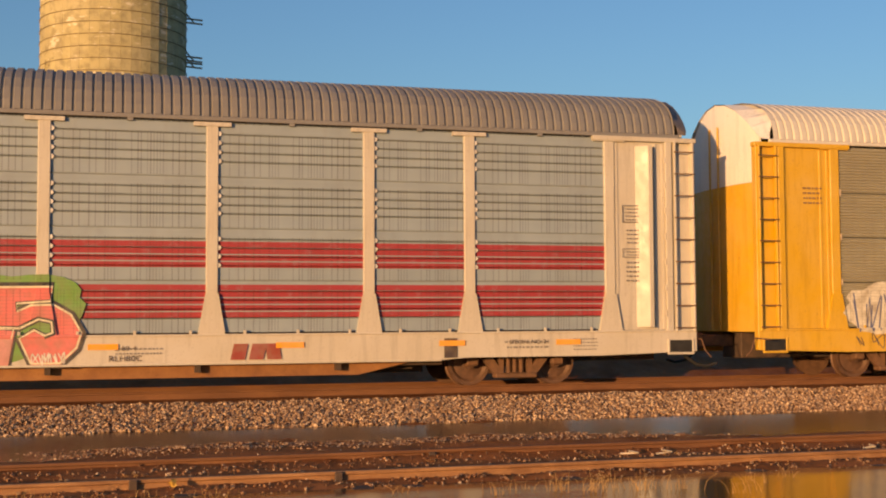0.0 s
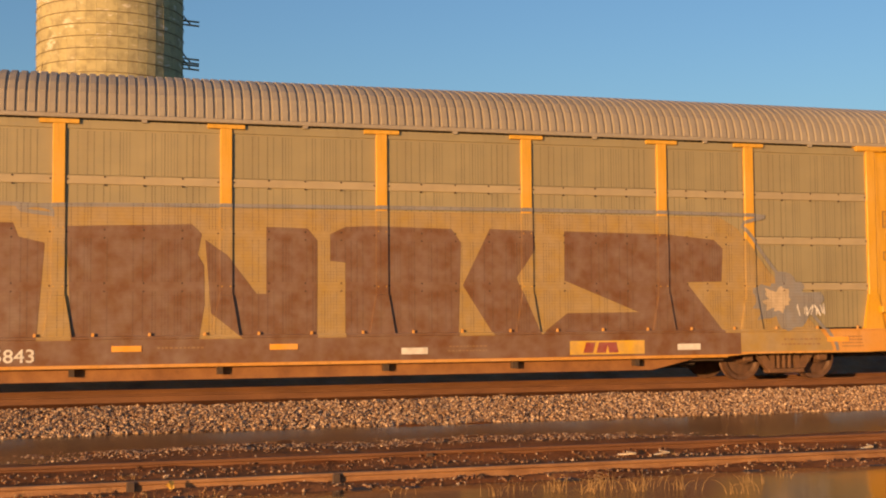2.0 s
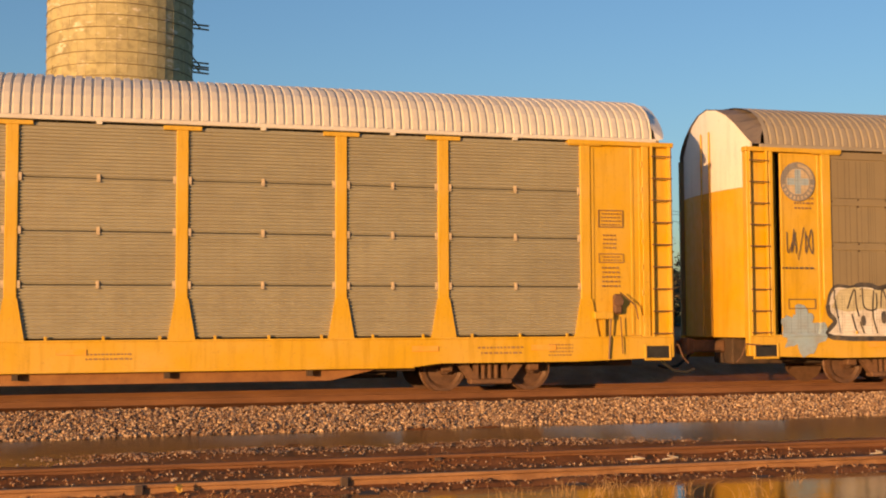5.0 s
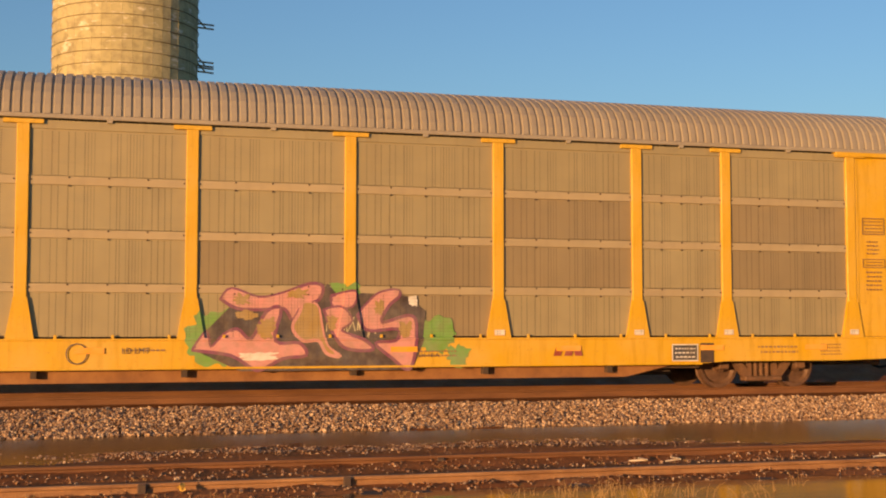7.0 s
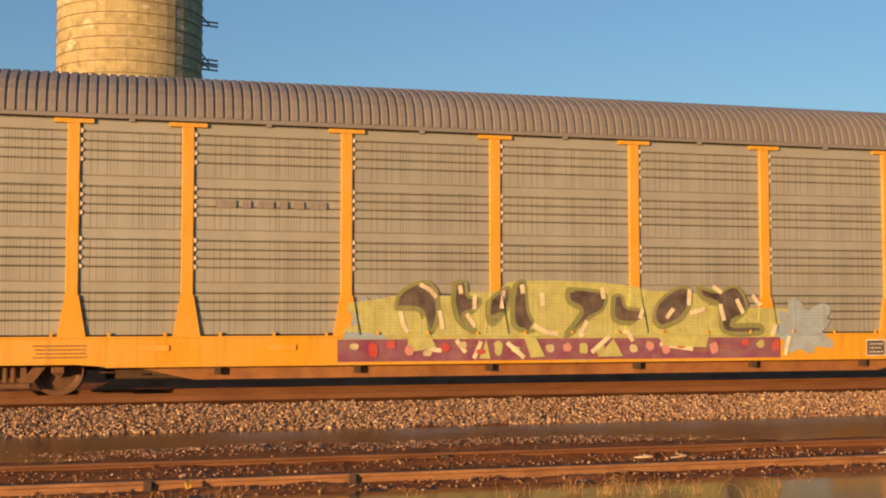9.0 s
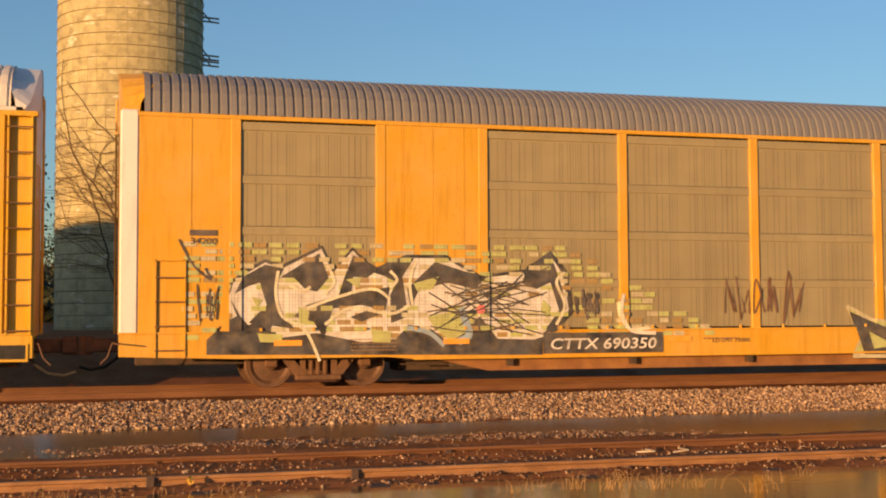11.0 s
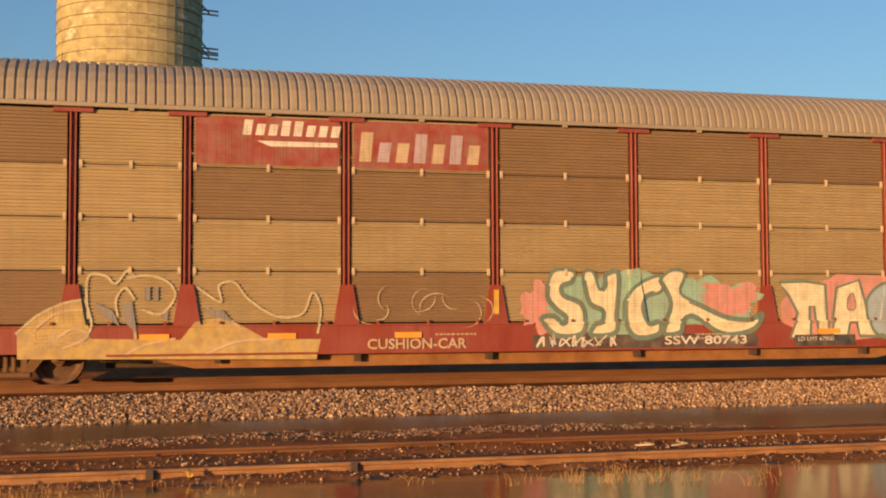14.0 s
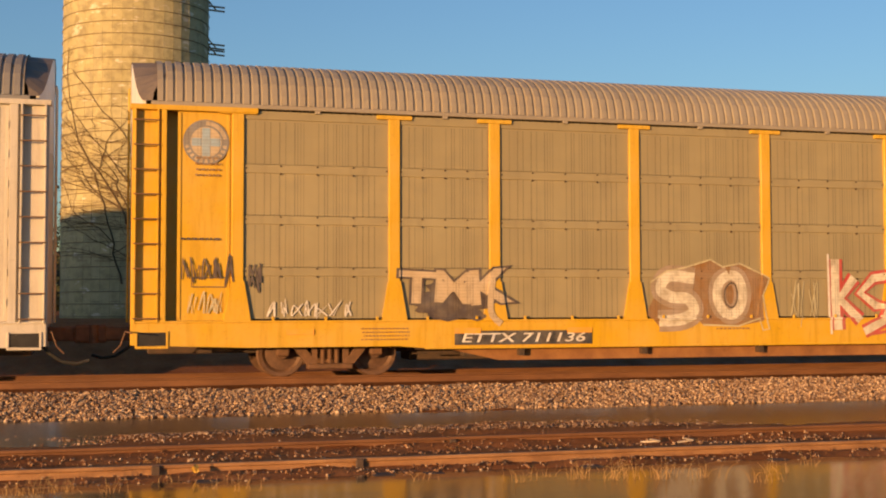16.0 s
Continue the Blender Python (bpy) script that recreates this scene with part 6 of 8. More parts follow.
    for run in ([(-2.11, 1.63), (-1.84, 1.83), (-1.68, 1.91), (-1.55, 1.69)], [(-1.25, 1.57), (-1.05, 1.82), (-0.92, 1.85)], [(-0.79, 1.88), (-0.66, 1.64), (-0.38, 1.91), (-0.24, 1.88), (-0.15, 1.69), (0.09, 1.88)], [(0.29, 1.88), (0.35, 1.72), (0.56, 1.88), (0.80, 1.79), (1.09, 1.91)], [(1.58, 1.82), (1.74, 1.91)], [(1.87, 1.91), (2.22, 1.59), (2.30, 1.39), (2.52, 1.61), (2.72, 1.63), (2.92, 1.55), (3.13, 1.59)], [(-1.24, 1.38), (-1.15, 1.17), (-1.17, 0.96)], [(-0.64, 1.59), (-0.58, 1.35), (-0.65, 1.21)]):
        s.stroke(run, 0.045, "pale", 3, "spray_outline")
    for run in ([(-0.15, 1.47), (0.04, 1.25), (0.06, 1.06)], [(0.26, 1.40), (0.42, 1.10), (0.38, 0.77), (0.19, 0.67)], [(0.71, 1.44), (0.74, 1.30), (0.63, 1.15)], [(1.73, 1.32), (1.81, 1.04)], [(1.88, 1.04), (2.27, 1.16), (2.42, 1.32), (2.72, 1.28), (2.97, 1.13)], [(-1.84, 1.27), (-1.76, 1.03), (-1.92, 0.72)], [(-1.74, 0.70), (-1.47, 0.66), (-1.13, 0.69), (-0.83, 0.65), (-0.56, 0.68)], [(-2.64, 1.46), (-2.46, 1.74), (-2.24, 1.60)], [(-0.24, 1.45), (-0.19, 1.08)], [(1.14, 1.91), (1.28, 1.79)]):
        s.stroke(run, 0.04, "pale", 3, "spray_outline")
    for run in ([(-1.77, 0.84), (-1.56, 0.72), (-1.24, 0.77), (-1.13, 0.98)], [(-1.13, 0.83), (-0.83, 0.73), (-0.60, 0.80)], [(-0.60, 0.78), (-0.28, 0.72), (0.00, 0.75)], [(-1.61, 1.38), (-1.41, 1.30)], [(-0.47, 1.53), (-0.15, 1.54), (0.07, 1.25), (0.07, 1.06)], [(-1.12, 1.36), (-0.93, 1.45), (-0.86, 1.28)], [(0.18, 1.49), (0.45, 1.48)], [(1.33, 1.59), (1.41, 1.88), (1.48, 1.64), (1.35, 1.29), (1.51, 1.04), (1.51, 0.90)], [(1.63, 1.54), (2.12, 1.59), (2.27, 1.44), (2.17, 1.34), (1.78, 1.34)], [(-0.65, 1.16), (-0.42, 1.30), (-0.47, 1.45)]):
        s.stroke(run, 0.028, "ink", 2, "spray_line")
    s.shape([(3.0, 1.72), (3.5, 1.75), (3.9, 2.05), (3.9, 1.2), (3.45, 1.25), (3.5, 1.5)], "teal", 1, label="teal spray arrow")
    s.shape([(7.2, 2.0), (7.55, 1.95), (7.55, 1.75), (8.0, 1.78), (7.7, 1.45), (7.2, 1.2)], "teal", 1)
    s.cloud(4.3, 5.4, 0.58, 1.05, "teal", 3, 1, 0.3), s.cloud(5.6, 6.6, 0.58, 1.0, "teal", 4, 1, 0.3)
    for k in range(12):
        s.stroke([(3.95 + 0.27 * k, 1.02), (3.95 + 0.27 * k, 0.86 - 0.05 * (k % 3))], 0.035, "black", 2, sharp=True)
    for k in range(14):
        s.plate(3.95 + 0.24 * k, 4.02 + 0.24 * k, 2.48 + 0.06 * (k % 3), 2.58 + 0.07 * (k % 3), "pale", 1, "spray_drip")
    s.scrawl(2.55, 3.55, 1.85, 2.35, "ink", 5, 5, 0.035, 2, 2), s.scrawl(7.3, 8.2, 1.85, 2.3, "ink", 6, 5, 0.03, 2, 2), s.scrawl(7.6, 8.7, 1.15, 1.45, "white", 7, 6, 0.03)
    s.cloud(-12.95, -11.9, 0.62, 1.65, "sky", 5, 0, 0.5), s.cloud(-8.7, -7.8, 0.6, 1.4, "blue", 6, 0, 0.5)
    s.mark_plate("ETTX 711808", -7.75, -5.28, 0.60, 0.83)
    s.emblem(-12.45, 4.12), s.bars(-12.86, -12.08, 2.33, 2.44, 1, "ink", 4, 2), s.frame_box(-12.72, -12.1, 1.55, 1.75, "ink", 0.015), s.scrawl(-12.8, -12.1, 2.65, 3.2, "ink", 12, 3, 0.02)
    s.words("JLH18A", 2.76, 3.26, 0.68, 0.78, "ink", 0, 6), s.data_box(7.85, 8.37)
    s.reflectors(4), s.notices(40)


def art_e():
    s = Side(car_e, "rib")
    s.plate(-6.90, -4.34, 2.93, 3.80, YELLOW, 1, "sign_panel", label="square yellow railway sign")
    s.stroke([(-5.72, 3.56), (-5.72, 3.68), (-6.2, 3.68), (-6.32, 3.6), (-6.32, 3.18), (-6.2, 3.1), (-5.6, 3.1), (-5.48, 3.2), (-5.48, 3.62), (-5.36, 3.7), (-5.24, 3.6), (-4.96, 3.2), (-4.84, 3.1), (-4.74, 3.2), (-4.74, 3.7)], 0.085, "ink", 2, "sign_emblem")
    s.scrawl(-11.5, -7.3, 1.1, 1.85, "pale", 14, 9, 0.03, 2, 2)
    s.words("704036", -8.25, -7.28, 0.60, 0.75, "ink", 0.01, 6, "car_mark"), s.plate(-8.85, -8.32, 0.61, 0.74, "ink", 6, "emblem_block")
    s.cloud(-11.9, -11.6, 1.1, 1.4, "blue", 3, 2, 0.5)
    s.reflectors(5), s.notices(50)


def art_f():
    s = Side(car_f, "flat")
    s.scrawl(0.95, 2.04, 1.14, 1.55, "pale", 5, 6, 0.022)
    s.cloud(-1.59, -0.54, 0.52, 1.61, "green", 4, 0, 0.4, label="green spray ground"), s.cloud(2.45, 3.55, 0.67, 1.46, "green", 6, 0, 0.4), s.cloud(1.00, 1.63, 1.57, 2.07, "green", 7, 0, 0.4), s.cloud(3.15, 3.68, 0.49, 0.95, "green", 8, 0.3, 0.4)
    s.shape([(-1.26, 0.79), (-1.14, 1.17), (-0.72, 1.61), (0.69, 1.62), (1.00, 2.01), (1.25, 1.74), (1.63, 1.85), (2.46, 1.80), (2.82, 1.52), (2.77, 0.95), (2.56, 0.46), (-0.55, 0.46)], "ink", 1)
    s.letter([(-0.90, 1.72), (-0.71, 1.91), (-0.23, 1.76), (0.20, 1.84), (0.67, 2.01), (0.91, 1.96), (0.84, 1.72), (0.56, 1.62), (0.37, 1.36), (0.22, 1.56), (-0.17, 1.54), (-0.60, 1.56)], "pink", "violet", "pink and gold wild spray lettering", layer=2, edge=0.03)
    s.letter([(-1.38, 0.83), (-1.14, 1.16), (-1.07, 0.88), (-0.84, 1.10), (-0.60, 1.20), (-0.36, 1.03), (-0.10, 1.50), (0.17, 1.56), (0.06, 0.99), (0.49, 0.95), (0.61, 0.73), (0.21, 0.68), (-0.19, 0.48), (-0.38, 0.53), (-0.73, 0.74)], "pink", "violet", layer=2.5, edge=0.03)
    s.letter([(0.54, 1.68), (0.81, 1.62), (0.90, 1.23), (0.99, 0.90), (1.23, 0.71), (0.98, 0.76), (0.83, 0.99), (0.55, 0.99), (0.37, 1.23), (0.50, 1.50)], "gold", "pink", layer=3, edge=0.03), s.letter([(1.06, 1.79), (1.50, 1.88), (1.44, 1.61), (1.12, 1.60)], "pink", "violet", layer=3, edge=0.03)
    s.letter([(0.93, 1.54), (1.25, 1.59), (1.43, 1.35), (1.24, 1.17), (1.65, 1.01), (1.83, 0.83), (1.42, 0.83), (1.17, 0.99)], "pink", "violet", layer=3.5, edge=0.03)
    s.letter([(1.53, 1.44), (1.75, 1.68), (1.95, 1.85), (2.27, 1.91), (2.33, 1.80), (2.13, 1.62), (2.00, 1.32), (2.45, 1.44), (2.63, 1.37), (2.64, 1.01), (2.56, 0.56), (2.43, 0.47), (2.18, 0.67), (1.87, 0.94), (2.25, 0.99), (2.29, 1.20), (1.74, 1.17)], "pink", "violet", layer=4, edge=0.03)
    s.cloud(-0.72, -0.35, 1.61, 1.83, "gold", 3, 5.2, 0.5), s.cloud(-0.30, 0.09, 1.01, 1.43, "gold", 4, 5.2, 0.5), s.cloud(-0.66, -0.24, 1.36, 1.54, "gold", 5, 5.2, 0.4), s.cloud(1.84, 2.09, 1.40, 1.74, "gold", 6, 5.6, 0.5), s.cloud(2.29, 2.58, 1.01, 1.37, "gold", 7, 5.6, 0.5), s.cloud(0.95, 1.20, 1.18, 1.48, "gold", 8, 5.6, 0.5), s.cloud(0.22, 0.69, 1.73, 1.94, "gold", 9, 5.2, 0.6), s.cloud(-0.67, 0.18, 0.63, 0.81, "white", 10, 5.2, 0.5), s.cloud(2.46, 2.69, 1.60, 1.83, "white", 11, 5.2, 0.4)
    s.shape([(-11.69, 1.00), (-11.59, 1.55), (-11.56, 1.74), (-11.15, 1.79), (-11.09, 1.64), (-10.73, 1.62), (-10.68, 1.51), (-10.34, 1.55), (-10.28, 1.75), (-9.92, 1.91), (-9.70, 1.81), (-9.47, 1.89), (-9.12, 1.93), (-8.69, 1.92), (-8.42, 1.82), (-8.22, 1.90), (-7.98, 1.90), (-7.78, 1.70), (-7.33, 1.78), (-7.00, 1.83), (-6.71, 1.67), (-6.60, 1.47), (-6.12, 1.53), (-5.81, 1.33), (-5.75, 1.12), (-6.18, 1.00), (-6.70, 0.96), (-7.63, 0.90), (-7.68, 0.57), (-11.68, 0.59), (-11.82, 0.78)], "pink", 0, label="faded pink spray lettering")
    for blade in ([(-11.75, 1.62), (-11.52, 1.55), (-11.56, 1.33), (-11.39, 1.25), (-11.60, 1.12), (-11.74, 1.02), (-11.81, 0.91), (-11.72, 1.29)], [(-10.37, 1.70), (-10.19, 1.76), (-10.20, 1.51), (-10.41, 1.23), (-10.31, 1.55)], [(-10.11, 1.75), (-9.80, 1.92), (-9.92, 1.80), (-10.09, 1.67)], [(-8.35, 1.87), (-8.12, 1.91), (-8.19, 1.62), (-8.36, 1.49), (-8.38, 1.67)], [(-7.91, 1.66), (-7.68, 1.72), (-7.76, 1.49), (-7.89, 1.46)], [(-7.16, 1.68), (-7.00, 1.79), (-6.76, 1.77), (-6.71, 1.63), (-7.00, 1.72)], [(-10.77, 1.53), (-10.66, 1.49), (-10.65, 1.31), (-10.74, 1.31)], [(-8.66, 1.72), (-8.56, 1.72), (-8.56, 1.46), (-8.66, 1.46)], [(-8.60, 1.36), (-8.49, 1.36), (-8.50, 1.14), (-8.60, 1.14)], [(-6.18, 1.28), (-5.81, 1.12), (-6.13, 1.20)], [(-9.63, 0.96), (-9.44, 0.74), (-9.61, 0.77)], [(-6.71, 1.45), (-6.29, 1.57), (-6.13, 1.55), (-6.60, 1.36)]):
        s.shape(blade, "violet", 2, "spray_shape")
    for run in ([(-9.77, 1.81), (-9.61, 1.66), (-9.67, 1.41)], [(-9.91, 1.41), (-9.58, 1.71), (-9.23, 1.51)], [(-8.94, 1.86), (-8.84, 1.57), (-8.72, 1.32), (-8.71, 1.02)], [(-8.69, 1.90), (-8.34, 1.72), (-8.29, 1.32), (-8.44, 1.04)], [(-8.04, 1.82), (-8.14, 1.57), (-7.89, 1.42), (-8.14, 1.32)], [(-7.64, 1.72), (-7.68, 1.52), (-7.32, 1.27), (-7.22, 1.12)], [(-11.42, 1.41), (-11.37, 1.12)], [(-10.91, 1.52), (-10.84, 1.12)], [(-10.67, 1.23), (-10.30, 1.51)], [(-10.48, 1.12), (-10.10, 1.31), (-9.91, 1.22)], [(-9.33, 1.81), (-9.21, 1.41), (-9.15, 1.07)], [(-9.13, 1.22), (-8.84, 1.42), (-8.74, 1.27), (-8.93, 1.02)]):
        s.stroke(run, 0.022, "violet", 3)
    for run in ([(-11.46, 0.93), (-11.27, 0.69)], [(-11.04, 0.97), (-10.76, 0.73)], [(-10.19, 0.90), (-9.85, 0.73)], [(-9.42, 0.97), (-9.49, 0.63)], [(-7.33, 1.42), (-7.07, 1.47)], [(-6.60, 1.32), (-6.47, 1.07)]):
        s.stroke(run, 0.025, "violet", 3)
    s.cloud(-7.16, -6.89, 0.96, 1.53, "sand", 2, 4, 0.3), s.cloud(-7.07, -6.95, 1.22, 1.37, "gold", 3, 5, 0.1, 16), s.plate(-10.64, -10.19, 0.63, 0.88, YELLOW, 3, "bare_patch")
    s.logo_blocks(5.27, 5.93, 0.69, 0.86, "maroon"), s.data_box(7.74, 8.3)
    s.mark_plate("ETTX 711402", -7.85, -5.3, 0.53, 0.80)
    s.emblem(-12.62, 4.05, True), s.bars(-13.0 + 0.1, -12.2, 2.6, 2.72, 1, "ink", 3, 2), s.cloud(-12.5, -12.2, 1.3, 1.6, "sky", 3, 1, 0.4)
    s.words("JLH-18-A", 2.63, 3.06, 0.66, 0.76, "ink", 0, 7), s.words("LD LMT", -2.56, -2.1, 0.78, 0.88, "ink", 0, 6), s.ring(-3.3, 0.78, 0.16, 0.18, "ink", 6)
    s.reflectors(6), s.notices(60)
    for x in (4.23, 7.05, 8.97, 11.8):
        s.plate(x - 0.1, x + 0.1, 1.08, 1.18, "white", 3, "white_strip")


def art_g():
    s = Side(car_g, "silver")
    for blade in ([(-3.30, 1.52), (-3.24, 1.76), (-3.01, 1.92), (-2.75, 1.99), (-2.56, 1.82), (-2.52, 1.38), (-2.67, 1.07), (-2.84, 1.46), (-3.05, 1.52)], [(-2.22, 1.97), (-2.01, 1.99), (-1.96, 1.73), (-1.72, 1.67), (-1.85, 1.48), (-2.04, 1.38), (-1.79, 1.07), (-2.10, 1.26), (-2.22, 1.57)], [(-1.57, 1.38), (-1.50, 1.68), (-1.28, 1.80), (-1.33, 1.38), (-1.50, 1.23)]):
        s.letter(blade, "ink", "olive", layer=3, edge=0.05)
    for run in ([(-2.87, 1.96), (-2.68, 1.86), (-2.56, 1.72)], [(-3.23, 1.47), (-3.18, 1.23), (-3.09, 1.09)], [(-2.11, 1.95), (-2.08, 1.79)], [(-1.82, 1.77), (-1.83, 1.50)], [(-1.98, 1.42), (-1.81, 1.18)], [(-2.50, 1.48), (-2.43, 1.14)], [(-2.90, 0.91), (-2.66, 0.78), (-2.47, 0.75)], [(-1.85, 0.60), (-1.71, 0.91)], [(-2.19, 0.94), (-2.01, 0.71)]):
        s.stroke(run, 0.08, "cream", 9)
    s.cloud(-4.33, -3.28, 0.61, 1.81, "sky", 13, 0, 0.5), s.shape([(-3.09, 1.04), (-2.76, 1.38), (-2.71, 1.09), (-2.57, 0.80), (-3.13, 0.72)], "lime", 9), s.shape([(-1.75, 0.60), (-1.61, 0.94), (-1.53, 0.59)], "lime", 9)
    s.letter([(9.09, 1.56), (9.12, 1.83), (9.30, 2.02), (9.54, 2.06), (9.68, 1.96), (9.91, 2.07), (10.12, 1.94), (10.33, 2.03), (10.50, 1.92), (10.65, 2.01), (11.05, 2.04), (11.18, 1.84), (11.26, 1.64), (11.53, 1.53), (11.68, 1.34), (11.61, 1.16), (11.36, 1.09), (11.33, 0.79), (11.15, 0.57), (10.92, 0.63), (10.73, 0.65), (10.51, 0.61), (10.23, 0.72), (9.96, 0.66), (9.76, 0.75), (9.55, 0.64), (9.32, 0.77), (9.20, 1.02), (8.91, 1.10), (8.79, 1.29), (8.88, 1.45)], "soot", "white", "dark bubble lettering with a white outline", layer=1, edge=0.06)
    for run in ([(9.68, 1.96), (9.72, 1.72), (9.72, 1.48), (9.91, 1.54), (10.00, 1.40), (10.14, 1.27), (10.38, 1.12), (10.40, 0.91), (10.21, 0.69)], [(10.12, 1.94), (10.12, 1.72), (10.00, 1.48)], [(10.50, 1.92), (10.57, 1.64)], [(9.24, 1.56), (9.30, 1.07)], [(9.32, 1.07), (9.34, 1.29), (9.50, 1.45), (9.73, 1.40), (9.88, 1.13), (9.84, 0.86), (9.66, 0.66)], [(10.18, 1.27), (10.21, 1.56), (10.50, 1.62), (10.80, 1.56), (10.81, 1.29), (10.62, 1.20), (10.85, 1.07), (10.83, 0.80), (10.70, 0.65)], [(10.80, 1.40), (11.04, 1.42), (11.34, 1.29)], [(11.12, 1.20), (10.97, 1.12), (11.16, 1.05), (11.03, 0.90)]):
        s.stroke(run, 0.045, "white", 4)
    for blade in ([(-1.56, 1.62), (-1.34, 1.81), (-1.14, 1.88), (-1.20, 1.52), (-1.38, 1.38), (-1.56, 1.38)], [(-1.03, 1.93), (-0.85, 2.01), (-0.79, 1.48), (-0.64, 1.13), (-1.02, 1.17), (-1.08, 1.57)], [(0.02, 1.88), (0.73, 1.81), (0.73, 1.53), (0.45, 1.36), (-0.06, 0.98), (0.31, 1.46), (0.05, 1.65)], [(0.96, 1.73), (1.11, 1.75), (1.21, 1.53), (1.55, 1.46), (1.54, 1.27), (1.11, 1.25), (0.94, 1.38)], [(1.81, 1.27), (1.88, 1.58), (2.25, 1.88), (2.52, 1.90), (2.57, 1.63), (2.37, 1.33), (1.98, 1.17)], [(2.74, 1.94), (3.16, 1.83), (3.57, 1.94), (3.79, 1.53), (3.45, 1.21), (4.04, 1.19), (4.03, 1.04), (3.29, 1.07), (3.21, 1.57), (2.84, 1.73)]):
        s.letter(blade, "ink", "olive", layer=3, edge=0.05)
    for run in ([(-0.90, 1.97), (-0.87, 1.80)], [(-0.50, 1.81), (-0.48, 1.57)], [(-1.26, 1.86), (-1.31, 1.52)], [(0.72, 1.93), (0.75, 1.71)], [(-0.67, 1.21), (-0.42, 1.08), (-0.19, 1.05)], [(0.25, 0.98), (0.41, 1.29)], [(1.48, 1.33), (1.55, 1.52)], [(2.06, 1.34), (2.21, 1.52)], [(2.56, 1.90), (2.54, 1.59)], [(3.06, 1.96), (3.26, 1.83)]):
        s.stroke(run, 0.085, "cream", 5)
    for run in ([(3.21, 1.61), (3.29, 1.29)], [(3.57, 1.71), (3.71, 1.43)], [(2.55, 1.43), (2.88, 1.52)], [(-1.21, 0.89), (-0.87, 0.60)], [(1.89, 0.84), (2.59, 0.74)], [(0.48, 0.69), (0.85, 1.00)], [(1.19, 1.11), (1.33, 0.90)], [(4.60, 0.60), (4.70, 0.98)], [(4.31, 0.98), (4.41, 1.21)], [(3.92, 1.79), (4.08, 1.59)]):
        s.stroke(run, 0.085, "cream", 9)
    s.shape([(-0.75, 1.14), (-0.57, 1.38), (-0.39, 1.57), (-0.06, 1.38), (-0.10, 1.05), (-0.38, 1.08)], "lime", 4), s.shape([(1.21, 1.14), (1.59, 1.39), (1.64, 1.09), (1.36, 0.99)], "lime", 4), s.shape([(1.84, 0.99), (2.47, 1.19), (2.97, 1.09), (2.87, 0.77), (1.99, 0.81)], "lime", 9), s.shape([(-0.88, 1.00), (-0.65, 1.00), (-0.46, 0.62), (-0.74, 0.60)], "lime", 9), s.shape([(0.60, 0.61), (0.93, 0.95), (1.12, 0.61)], "lime", 9)
    s.cloud(-4.6, 4.9, 0.58, 2.05, "lime", 5, 0, 0.34, label="lime green spray ground"), s.plate(-4.4, 4.5, 0.56, 0.96, "violet", 1, "spray_patch")
    s.cloud(4.3, 5.8, 0.6, 1.7, "sky", 3, 0, 0.35)
    for k in range(26):
        rng = random.Random(k)
        x = -4.2 + 0.34 * k
        s.cloud(x, x + 0.2, 0.6 + rng.uniform(0, 0.2), 0.75 + rng.uniform(0, 0.2), rng.choice(("red", "lime", "pink", "pale")), k, 8, 0.3, 12, "spray_dot")
    s.data_box(6.45, 6.9), s.bars(-6.6, -4.6, 3.2, 3.6, 1, "grey", 8, 1, "sign_block")
    s.plate(11.9, 12.3, 0.64, 0.84, REFLECT, 6, "warning_plate"), s.scrawl(11.65, 12.0, 0.9, 1.3, "ink", 6, 2, 0.025)
    s.reflectors(7, (3, 4, 5)), s.notices(70)


